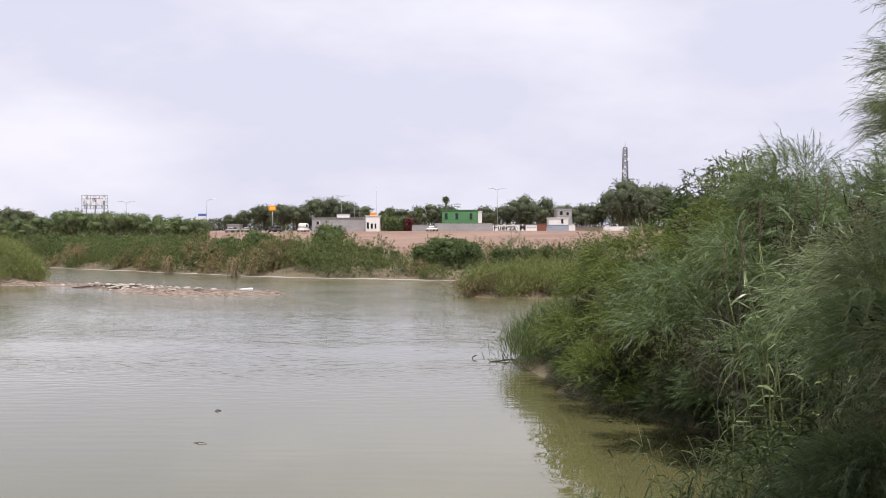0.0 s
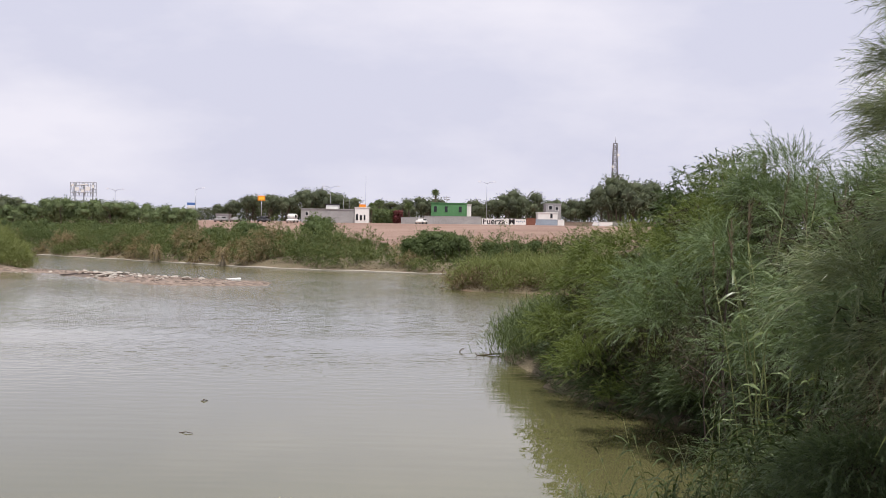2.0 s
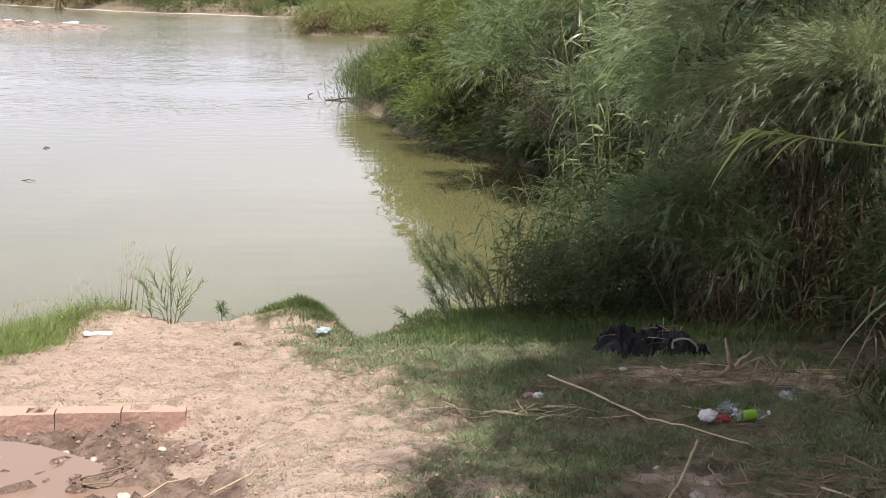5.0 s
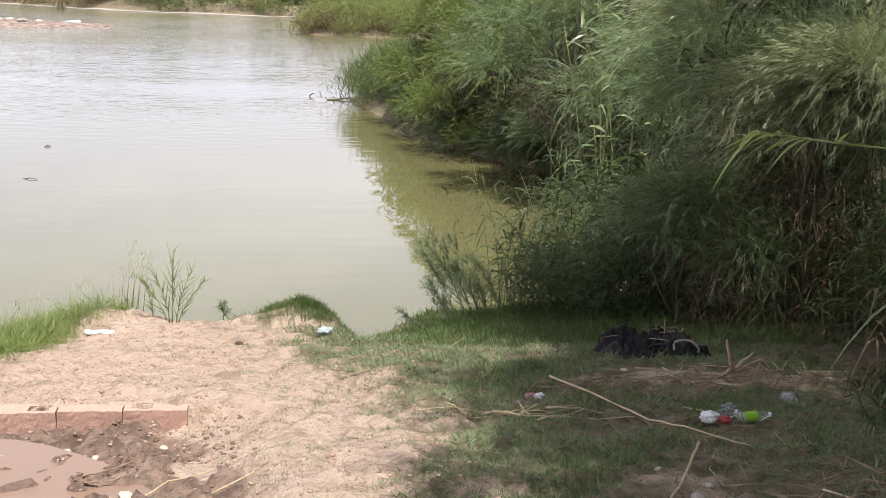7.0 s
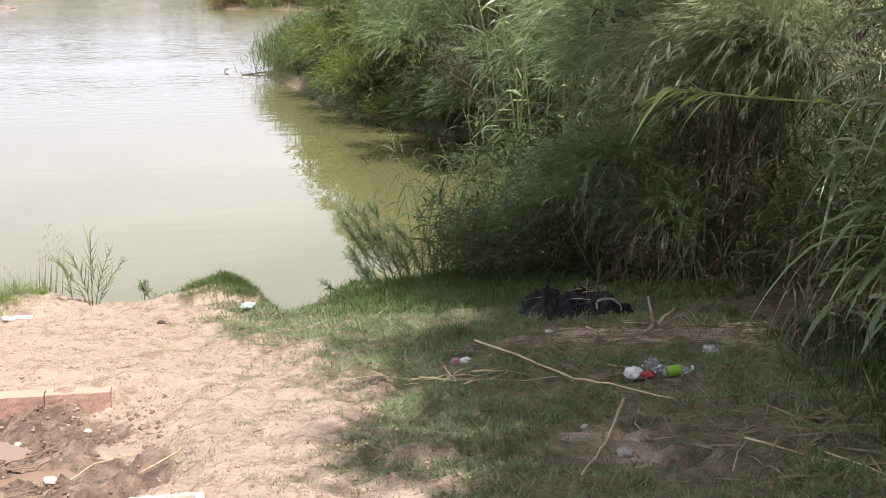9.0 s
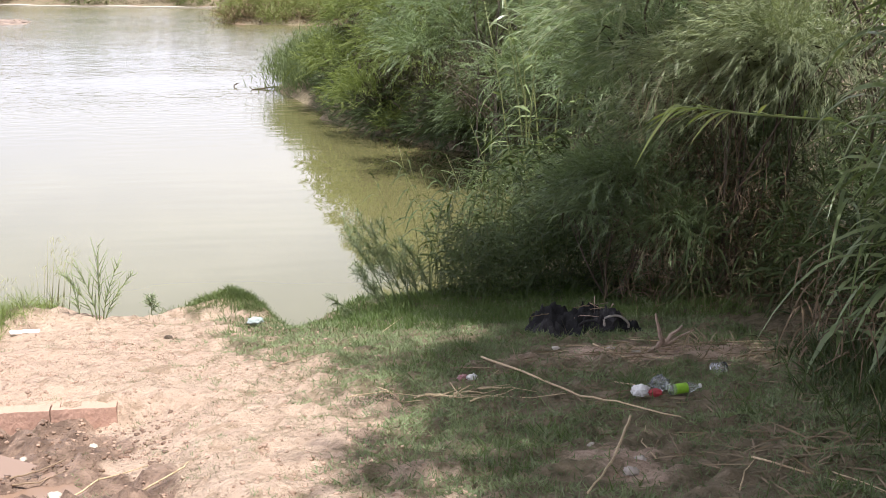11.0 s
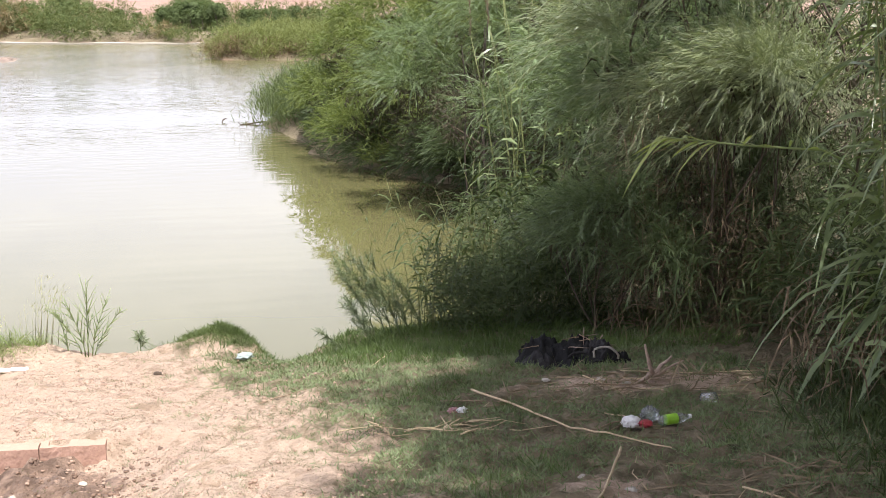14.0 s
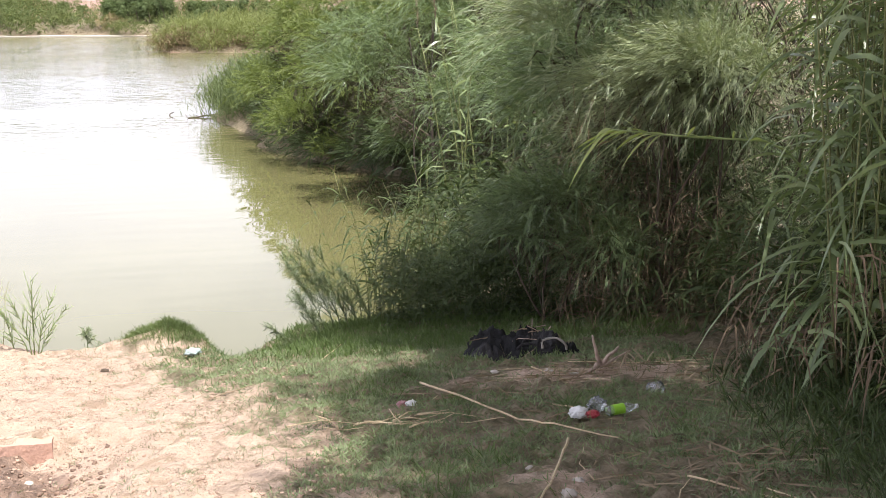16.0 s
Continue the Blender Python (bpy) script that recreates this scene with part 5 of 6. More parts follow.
ob = empty("billboard", bx, by, bz, "bare steel billboard frame with torn pale panels", "billboard")
b0, b1 = zrow(370, by) - bz, zrow(346, by) - bz
wd = 46 / 2343 * by
for k in range(3):
    part("leg", quad_mesh("leg", *tube([((k - 1) * wd * 0.34, 0.5, 0), ((k - 1) * wd * 0.34, 0.5, b1)], 0.2, 6), M_STEEL), ob)
for k in range(5):
    part("rail", box(0, 0, b0 + (b1 - b0) * k / 4, wd, 0.16, 0.16, M_STEEL), ob)
for k in range(10):
    part("strut", box(-wd / 2 + wd * k / 9, 0, (b0 + b1) / 2, 0.13, 0.14, b1 - b0, M_STEEL), ob)
for k in range(9):
    a, b = -wd / 2 + wd * k / 9, -wd / 2 + wd * (k + 1) / 9
    part("brace", quad_mesh("brace", *tube([(a, 0.1, b0 if k % 2 else b1), (b, 0.1, b1 if k % 2 else b0)], 0.06, 4), M_STEEL), ob)
for a, b, c, d_ in ((-1.9, 0.52, 1.2, 1.1), (1.3, 0.55, 1.3, 1.2), (-0.2, 0.38, 1.0, 0.8), (-3.2, 0.8, 0.7, 0.8), (2.9, 0.72, 0.7, 1.0), (0.2, 0.85, 2.2, 0.4)):
    part("panel", box(a, -0.15, b0 + (b1 - b0) * b, c, 0.05, d_, M_WHITE), ob, "torn pale panel")

# lattice tower
M_TOWER = material("dull_painted_steel", (0.16, 0.15, 0.16), rough=0.6, metal=0.3, var=0.2, scale=1, fine=8)
ty = 450.0
tx = col(1106, ty)
tz = lz(tx, ty) - 0.3
th = zrow(262, ty) - tz
ob = empty("lattice_tower", tx, ty, tz, "grey steel lattice radio tower with a whip antenna", "tower")
half = lambda q: 1.35 - 0.75 * q
for cx_, cy_ in ((-1, -1), (1, -1), (1, 1), (-1, 1)):
    part("leg", quad_mesh("leg", *tube([(cx_ * half(0), cy_ * half(0), 0), (cx_ * half(1), cy_ * half(1), th)], 0.17, 5), M_TOWER), ob)
NB = 14
for k in range(NB):
    q0, q1 = k / NB, (k + 1) / NB
    for cx_, cy_, dx_, dy_ in ((-1, -1, 1, -1), (1, -1, 1, 1), (1, 1, -1, 1), (-1, 1, -1, -1)):
        part("brace", quad_mesh("brace", *tube([(cx_ * half(q0), cy_ * half(q0), th * q0), (dx_ * half(q1), dy_ * half(q1), th * q1)], 0.12, 4), M_TOWER), ob)
        part("rung", quad_mesh("rung", *tube([(cx_ * half(q1), cy_ * half(q1), th * q1), (dx_ * half(q1), dy_ * half(q1), th * q1)], 0.10, 4), M_TOWER), ob)
part("antenna", quad_mesh("antenna", *tube([(0, 0, th), (0, 0, th + 2.6)], [0.12, 0.04], 5), M_STEEL), ob)
for k, q in enumerate((0.86, 0.72, 0.6)):
    part("dish", box((-1) ** k * 0.9, -0.9, th * q, 0.9, 0.3, 0.9, M_WHITE, 0.1), ob)

# blue and white roadside canopy sign
gy_ = 318.0
ob = empty("portal_sign", col(358, gy_), gy_, lz(col(358, gy_), gy_) - 0.2, "white roadside portal with a blue top panel", "sign")
hh = zrow(380, gy_) - lz(col(358, gy_), gy_)
for k in (-1, 1):
    part("post", box(k * 0.7, 0, hh / 2, 0.28, 0.28, hh, M_WHITE, 0.02), ob)
part("panel", box(0, 0, hh + 0.1, 1.9, 0.35, 0.6, M_BLUE, 0.03), ob, "blue top panel")
part("panel", box(0.1, -0.02, hh - 0.8, 1.1, 0.2, 0.9, M_WHITE, 0.02), ob)


def vehicle(px, y, ln, hgt, label, mat, name="car", van=False):
    x = col(px, y)
    ob = empty(name, x, y, lz(x, y) - 0.1, label, "car", "parked vehicles", turn=rng.uniform(68, 84))
    bm = box_bm(0, 0, 0.62, ln, 1.75, 0.6, 0.14)
    part("body", from_bm(bm, mat, True), ob)
    bm = box_bm(0.1, 0, 0.92 + (hgt - 0.92) / 2, ln * (0.8 if van else 0.52), 1.5, hgt - 0.85, 0.2)
    cab = part("cab", from_bm(bm, mat, True), ob)
    part("side_window", box(0.1, -0.74, 0.95 + (hgt - 0.92) * 0.5, ln * (0.3 if van else 0.42), 0.06, (hgt - 0.92) * 0.55, M_GLASS_DARK, 0.02), cab)
    for sx_ in (-0.32, 0.32):
        for sy_ in (-0.8, 0.8):
            part("wheel", quad_mesh("wheel", *tube([(sx_ * ln, sy_ - 0.1, 0.33), (sx_ * ln, sy_ + 0.1, 0.33)], 0.33, 12), M_RUBBER), ob)
    return ob


M_CAR_DARK = material("dark_car_paint", (0.06, 0.06, 0.07), rough=0.3, spec=0.5, var=0.05, bump=0)
vehicle(537, 306, 4.6, 2.1, "white van parked by the grey building", M_WHITE, "van", True)
vehicle(411, 307, 4.0, 1.35, "grey parked car at the road", M_GREY_WALL)
vehicle(437, 309, 3.8, 1.2, "pale grey parked car at the road", M_GREY_WALL)
vehicle(487, 308, 4.2, 1.45, "dark parked car under the trees", M_CAR_DARK)
vehicle(340, 309, 4.2, 1.5, "white parked car by the portal sign", M_WHITE)
vehicle(765, 305, 3.6, 1.3, "white parked car by the low wall", M_WHITE)


def palm(px, top, y):
    x = col(px, y)
    z0 = lz(x, y)
    h = zrow(top, y) - z0 - 1.0
    ob = empty("palm_tree", x, y, z0, "tall fan palm rising above the trees", "palm")
    part("trunk", quad_mesh("trunk", *tube([(0, 0, 0), (0.1, 0, h * 0.5), (0.0, 0, h)], [0.22, 0.18, 0.2], 8), M_BARK, True), ob)
    n = 260
    v, f = blades(np.array([0, 0, h]) + rng.normal(0, 0.12, (n, 3)), ball(n) + np.array([0, 0, 0.25]), rng.uniform(0.9, 1.5, n), 0.16, 0.35, 2)
    part("crown", quad_mesh("crown", v, f, M_FAR_TREE_B), ob)


palm(789, 346, 338)
palm(676, 372, 325)
palm(690, 366, 332)
palm(742, 370, 328)


# hedges and undergrowth that close the foot of the far tree rows
def hedge(px0, px1, top, y, label, mat, n, name="hedge"):
    x = rng.uniform(col(px0, y), col(px1, y), n)
    yy = y + rng.uniform(-2, 2, n)
    hgt = zrow(top, y) - land(x, yy)
    t = rng.random(n)
    b = np.stack([x, yy, land(x, yy) + hgt * t * (0.85 + 0.15 * wob(x, yy, 0.5))], -1)
    v, f = blades(b, ball(n) + UP * 0.4, rng.uniform(0.3, 0.6, n), rng.uniform(0.2, 0.4, n), 0.3, 1)
    return tagged(new(name, quad_mesh(name, v, f, mat)), label, "hedge", kind="stuff")


hedge(370, 560, 384, 352, "dark undergrowth below the far shade trees", M_FAR_TREE, 8000)
hedge(560, 780, 380, 358, "dark undergrowth below the far shade trees", M_FAR_TREE, 8000)
hedge(840, 1150, 376, 356, "dark undergrowth below the far shade trees", M_FAR_TREE, 8000)
hedge(1080, 1420, 350, 362, "dense dark trees beyond the walls", M_FAR_TREE, 8000)
hedge(679, 722, 381, 313, "dark clipped hedge at the road", M_FAR_TREE_B, 5000)
hedge(716, 731, 386, 312, "dark red flowering bougainvillea hedge", M_FLOWER, 2600)
hedge(-120, 366, 388, 236, "dense green woods behind the far bank", M_FAR_TREE_B, 8000)
hedge(-120, 350, 416, 192, "tangled scrub at the foot of the woods", M_FAR_BUSH, 8000)

# ---------------------------------------------------------------- the gravel bar, piles and drift
M_STONE = material("pale_river_stone", (0.50, 0.45, 0.40), rough=0.85, var=0.25, scale=3, fine=20, rand=0.5)
M_DRIFT = material("wet_drift_wood", (0.10, 0.075, 0.055), rough=0.7, var=0.3, scale=8, fine=30)
M_PILE = material("weathered_pile", (0.36, 0.31, 0.25), rough=0.9, var=0.25, scale=2, fine=12)


def stone_mesh(seed):
    bm = bmesh.new()
    bmesh.ops.create_icosphere(bm, subdivisions=2, radius=0.5)
    for v in bm.verts:
        v.co *= 1 + 0.35 * noise.noise(v.co * 2.2 + Vector((seed * 7.1, 0, 0)))
        v.co.z *= 0.55
    return from_bm(bm, M_STONE, False)


STONES = [stone_mesh(k) for k in range(5)]


def stone(x, y, s, label="pale rounded river stone", group="stones on the gravel bar"):
    ob = new("stone", STONES[rng.integers(5)])
    ob.matrix_basis = pose(x, y, lz(x, y) + 0.05 * s, rng.uniform(-15, 15), rng.uniform(-15, 15), rng.uniform(0, 360)) @ Matrix.Diagonal((s * rng.uniform(0.8, 1.6), s, s * rng.uniform(0.6, 1.0), 1))
    return tagged(ob, label, "stone", group)


for px, py, sz_ in ((204, 509, 0.95), (221, 507, 0.8), (232, 506, 0.5), (353, 516, 0.75), (268, 503, 0.4), (290, 503, 0.35), (246, 504, 0.45), (192, 505, 0.5), (172, 502, 0.4), (330, 512, 0.4)):
    yy = 4.25 * 2343 / (py - 410)
    stone(col(px, yy), yy, sz_, "large pale stone on the gravel bar")
for k in range(90):
    x, y = (rng.normal(-22, 3.5), rng.normal(101, 3.0)) if k < 55 else (rng.uniform(-32, -13), rng.uniform(92, 108))
    if inside(np.array([x]), np.array([y]), SHORE_BAR)[0] > 0.2:
        stone(x, y, rng.uniform(0.15, 0.42))
for k in range(14):
    stone(rng.uniform(-37, -32), rng.uniform(105.5, 107.5), rng.uniform(0.2, 0.4), "pale stone at the edge of the spit", "stones at the spit")
bm = box_bm(0, 0, 0.12, 1.5, 0.7, 0.10, 0.03)
for v in bm.verts:
    v.co.z += 0.08 * noise.noise(v.co * 2.0)
tagged(part("foam_board", from_bm(bm, M_WHITE), None, at=pose(col(430, 101), 101, lz(col(430, 101), 101), 4, -6, 10)), "pale washed-up board lying on the gravel bar", "board")

for px, yy, top in ((296, 138.4, 463), (414, 129.6, 467)):
    x = col(px, yy)
    ob = empty("mooring_pile", x, yy, -0.8, "pale weathered pile at the far waterline", "pile", "piles at the far waterline")
    h = zrow(top, yy) + 0.8
    part("post", quad_mesh("post", *tube([(0, 0, 0), (0.03, 0, h * 0.5), (0, 0, h)], [0.3, 0.3, 0.25], 9), M_PILE, True), ob)
    n = 420
    t = rng.random(n)
    an = rng.uniform(0, 6.28, n)
    v, f = blades(np.stack([0.34 * np.cos(an), 0.34 * np.sin(an), h * (0.7 + 0.55 * t)], -1), np.stack([np.cos(an) * 0.2, np.sin(an) * 0.2, rng.uniform(-0.2, 0.9, n)], -1), 0.6, 0.07, 0.9, 2)
    part("reed_thatch", quad_mesh("reed_thatch", v, f, M_FAR_DRY), ob, "dry reed hanging over the pile")


def stick(points, r, name, label, mat, taper=0.5, group="", category="stick", lift=0.0, follow=True):
    """A bent stick through plan points (x, y) or (x, y, z) on the ground."""
    pts = np.array([(p[0], p[1], lz(p[0], p[1]) + r + lift if len(p) < 3 else p[2]) for p in points], float)
    s = np.linspace(0, 1, len(pts))
    q = np.linspace(0, 1, max(7, len(pts) * 3))
    cur = np.stack([np.interp(q, s, pts[:, k]) for k in range(3)], -1)
    cur[1:-1] += rng.normal(0, r * 0.35, cur[1:-1].shape)
    o = cur[0].copy()
    ob = new(name, quad_mesh(name, *tube(cur - o, np.linspace(1, taper, len(cur)) * r, 7), mat, True))
    ob.location = o
    return tagged(ob, label, category, group)


def wpt(px, py, z=0.0):
    """Where a sight line from the first eye point, given as bearing and dip, meets a level."""
    y = (4.4 - z) / max((py - 410) / 2343, 1e-4)
    return col(px, y), y


for a, b, r in (((380, 729), (391, 728), 0.018), ((342, 785), (365, 787), 0.011)):
    (x0, y0), (x1, y1) = wpt(*a), wpt(*b)
    stick([(x0, y0, 0.0), ((x0 + x1) / 2, (y0 + y1) / 2, 0.03), (x1, y1, 0.01)], r, "floating_twig", "dark twig floating on the river", M_DRIFT, group="floating twigs")
x0, y0 = wpt(838, 635)
stick([(x0 - 0.06, y0, -0.05), (x0 - 0.02, y0, 0.06), (x0 + 0.05, y0 + 0.05, 0.09), (x0 + 0.12, y0, 0.12)], 0.026, "drift_snag", "small dark snag standing out of the river", M_DRIFT)
(x0, y0), (x1, y1) = wpt(868, 641), wpt(972, 642)
stick([(x0, y0, 0.0), ((x0 + x1) / 2, y0 + 0.3, 0.06), (x1, y1, 0.05)], 0.03, "drift_branch", "brown drift branch at the foot of the reeds", M_DRIFT)
for k in range(5):
    stick([(x0 + 0.25 * k, y0 + 0.1, 0.0), (x0 + 0.25 * k - 0.1, y0, rng.uniform(0.12, 0.3))], 0.014, "drift_twig", "thin dark twig at the waterline", M_DRIFT, group="twigs at the point")

# ---------------------------------------------------------------- things on the near bank
M_BLOCK = material("dusty_red_block", (0.41, 0.265, 0.21), rough=0.95, dark=(0.27, 0.165, 0.13), scale=5, fine=70, bump=0.6, dist=0.008, rand=0.2)
def dust(m, colour):
    """A layer of dry dust on what faces up."""
    n, l = m.node_tree.nodes, m.node_tree.links
    b = n["Principled BSDF"]
    was = b.inputs["Base Color"].links[0].from_socket
    geo, sep = n.new("ShaderNodeNewGeometry"), n.new("ShaderNodeSeparateXYZ")
    l.new(geo.outputs["True Normal"], sep.inputs[0])
    nz = n.new("ShaderNodeTexNoise")
    nz.inputs["Scale"].default_value, nz.inputs["Detail"].default_value = 9.0, 6.0
    l.new(geo.outputs["Position"], nz.inputs["Vector"])
    ad, mr, mx = n.new("ShaderNodeMath"), n.new("ShaderNodeMapRange"), n.new("ShaderNodeMix")
    l.new(sep.outputs["Z"], ad.inputs[0])
    l.new(nz.outputs["Fac"], ad.inputs[1])
    mr.inputs[1].default_value, mr.inputs[2].default_value = 0.85, 1.45
    l.new(ad.outputs[0], mr.inputs[0])
    mx.data_type = "RGBA"
    mx.inputs[7].default_value = (*colour, 1)
    l.new(mr.outputs[0], mx.inputs["Factor"])
    l.new(was, mx.inputs[6])
    l.new(mx.outputs[2], b.inputs["Base Color"])


dust(M_BLOCK, (0.43, 0.30, 0.235))
M_BLOCK_PALE = material("pale_concrete_block", (0.50, 0.45, 0.385), rough=0.95, dark=(0.40, 0.35, 0.29), scale=5, fine=70, bump=0.6, dist=0.008)
M_PAPER = material("white_scrap", (0.78, 0.78, 0.78), rough=0.7, var=0.08, scale=10, fine=40, bump=0.3)
M_BAG = material("bluish_plastic_bag", (0.38, 0.45, 0.45), rough=0.4, spec=0.5, var=0.15, scale=12, fine=40, bump=0.5)
M_CLOTH = material("black_wet_cloth", (0.011, 0.011, 0.013), rough=0.75, var=0.4, scale=9, fine=60, bump=0.6, dist=0.02)
M_STRAP = material("pale_webbing_strap", (0.36, 0.33, 0.30), rough=0.8, var=0.15, scale=15, fine=80)
M_RED = material("red_wrapper", (0.42, 0.045, 0.06), rough=0.35, spec=0.5, var=0.15, scale=10, fine=40)
M_LIME = material("lime_label", (0.28, 0.55, 0.04), rough=0.35, spec=0.5, var=0.1, scale=10, fine=40)
M_CLEAR = bpy.data.materials.new("clear_plastic")
M_CLEAR.use_nodes = True
cb = M_CLEAR.node_tree.nodes["Principled BSDF"]
cb.inputs["Transmission Weight"].default_value, cb.inputs["Roughness"].default_value, cb.inputs["IOR"].default_value = 0.85, 0.12, 1.3
cb.inputs["Base Color"].default_value = (0.85, 0.88, 0.9, 1)
M_ROOT = material("bleached_root", (0.44, 0.33, 0.27), rough=0.8, var=0.25, scale=10, fine=40)
M_DEAD = material("dead_cane_stalk", (0.30, 0.22, 0.15), rough=0.8, dark=(0.18, 0.13, 0.09), scale=8, fine=60)
M_SAPLING = leafy("sapling_leaf", (0.38, 0.44, 0.26), (0.22, 0.28, 0.15), 0.4, 0.5)
M_GREYWILLOW = leafy("grey_willow_shoot", (0.26, 0.31, 0.20), (0.14, 0.175, 0.10), 0.35, 0.45)
M_SEED = leafy("seed_head", (0.42, 0.42, 0.30), (0.28, 0.28, 0.18), 0.3, 0.6)


def hollow_block(ln=0.395, wd=0.19, ht=0.19, wall=0.032, filled=(), deep=0.5):
    """A two-core block: top and bottom rings round two square holes."""
    bm = bmesh.new()
    xs = [-ln / 2, -ln / 2 + wall, -wall / 2, wall / 2, ln / 2 - wall, ln / 2]
    ys = [-wd / 2, -wd / 2 + wall, wd / 2 - wall, wd / 2]
    g = [[[bm.verts.new((x + rng.normal(0, 0.0015), y + rng.normal(0, 0.0015), z)) for y in ys] for x in xs] for z in (-ht, 0)]
    for i in range(5):
        for j in range(3):
            if j == 1 and i in (1, 3) and i not in filled:
                for (a, b), (c, d) in (((i, j), (i + 1, j)), ((i + 1, j), (i + 1, j + 1)), ((i + 1, j + 1), (i, j + 1)), ((i, j + 1), (i, j))):
                    bm.faces.new((g[1][a][b], g[1][c][d], g[0][c][d], g[0][a][b]))
                lo = -ht * deep
                plug = [bm.verts.new((g[1][a][b].co.x, g[1][a][b].co.y, lo + rng.normal(0, 0.004))) for a, b in ((i, j), (i + 1, j), (i + 1, j + 1), (i, j + 1))]
                bm.faces.new(plug)
            else:
                bm.faces.new([g[1][a][b] for a, b in ((i, j), (i + 1, j), (i + 1, j + 1), (i, j + 1))])
                bm.faces.new([g[0][a][b] for a, b in ((i, j), (i, j + 1), (i + 1, j + 1), (i + 1, j))])
    for i in range(5):
        bm.faces.new((g[0][i][0], g[0][i + 1][0], g[1][i + 1][0], g[1][i][0]))
        bm.faces.new((g[0][i + 1][3], g[0][i][3], g[1][i][3], g[1][i + 1][3]))
    for j in range(3):
        bm.faces.new((g[0][0][j + 1], g[0][0][j], g[1][0][j], g[1][0][j + 1]))
        bm.faces.new((g[0][5][j], g[0][5][j + 1], g[1][5][j + 1], g[1][5][j]))
    edges = [e for e in bm.edges if e.is_manifold and e.calc_face_angle(0) > 0.7]
    bmesh.ops.bevel(bm, geom=edges, offset=0.009, segments=2, affect="EDGES")
    bmesh.ops.subdivide_edges(bm, edges=[e for e in bm.edges if e.calc_length() > 0.06], cuts=5, use_grid_fill=True)
    for v in bm.verts:
        v.co += Vector((0.006, 0.006, 0.005)) * noise.noise(v.co * 31) + Vector((0, 0.007, -0.012)) * max(0, noise.noise(v.co * 13 + Vector((ln, ht, wall * 50))) - 0.25)
    return bm


block_meshes = [from_bm(hollow_block(wall=0.045, filled=k, deep=0.85), M_BLOCK) for k in ((3,), (1, 3), (1,), (1, 3), (3,), (1, 3))]
BLOCK_Y, BLOCK_TOP = 8.16, 1.622
for k in range(6):
    ob = new("concrete_block", block_meshes[k])
    ob.matrix_basis = pose(-0.78 - 0.405 * k, BLOCK_Y + 0.004 * rng.normal(), BLOCK_TOP + 0.003 * rng.normal(), rng.normal(0, 0.6), rng.normal(0, 0.5), rng.normal(0, 0.8))
    tagged(ob, "dusty red-brown hollow concrete block set in the bank", "block", "row of concrete blocks")
pale = new("concrete_block", from_bm(hollow_block(0.40, 0.20, 0.19, 0.035, (), 0.08), M_BLOCK_PALE))
pale.matrix_basis = pose(-0.22, 5.55, lz(-0.22, 5.55) + 0.05, 1, 1, 3)
tagged(pale, "pale hollow concrete block filled with dirt", "block", "pale blocks by the path")
p2_ = new("concrete_block", from_bm(hollow_block(0.40, 0.20, 0.19, 0.035, (1,), 0.08), M_BLOCK_PALE))
p2_.matrix_basis = pose(-1.05, 5.58, lz(-1.05, 5.58) + 0.06, -2, 2, -6)
tagged(p2_, "pale concrete block half sunk in the mud", "block", "pale blocks by the path")


def crumple(w, d_, h, mat, seed, amp=0.6, n=14):
    """A crumpled sheet."""
    bm = bmesh.new()
    bmesh.ops.create_grid(bm, x_segments=n, y_segments=n, size=0.5)
    for v in bm.verts:
        k = noise.noise(Vector((v.co.x * 5 + seed, v.co.y * 5, 1.7)))
        e = noise.noise(Vector((v.co.x * 9, v.co.y * 9 + seed, 4.2)))
        v.co = Vector((v.co.x * w * (1 + 0.25 * e), v.co.y * d_ * (1 + 0.3 * k), h * (0.5 + amp * k + 0.4 * e)))
    bmesh.ops.solidify(bm, geom=bm.faces[:], thickness=0.003)
    return from_bm(bm, mat)


def lump(w, d_, h, mat, seed, sub=3, f=2.6, amp=0.5):
    """A rounded, wrinkled heap."""
    bm = bmesh.new()
    bmesh.ops.create_icosphere(bm, subdivisions=sub, radius=0.5)
    for v in bm.verts:
        p = v.co.copy()
        k = 1 + amp * noise.noise(p * f * 2 + Vector((seed, 0, 0))) + 0.25 * noise.noise(p * f * 6 + Vector((0, seed, 0)))
        v.co = Vector((p.x * w * k, p.y * d_ * k, p.z * h * k + h * 0.32))
    return from_bm(bm, mat, True)


def put(name, me, x, y, label, category, dz=0.0, turn=0.0, group="", tiltx=0.0, tilty=0.0):
    ob = new(name, me)
    ob.matrix_basis = pose(x, y, lz(x, y) + dz, tiltx, tilty, turn)
    return tagged(ob, label, category, group)


put("paper_scrap", crumple(0.22, 0.09, 0.018, M_PAPER, 3), -1.5, 10.9, "crumpled white paper on the sand", "paper", 0.015, 5, tiltx=4)
put("plastic_bag", lump(0.13, 0.10, 0.06, M_BAG, 5), 0.38, 10.9, "bluish crumpled plastic bag on the bank", "bag", 0.03, 10)
put("dirt_clod", lump(0.06, 0.045, 0.035, M_DRIFT, 6), -0.33, 10.4, "dark clod on the sand", "clod", 0.0)

# heap of dark wet clothes
heap = empty("clothes_heap", 2.91, 9.83, lz(2.91, 9.83) - 0.03, "heap of black wet clothes under the willows", "clothes")
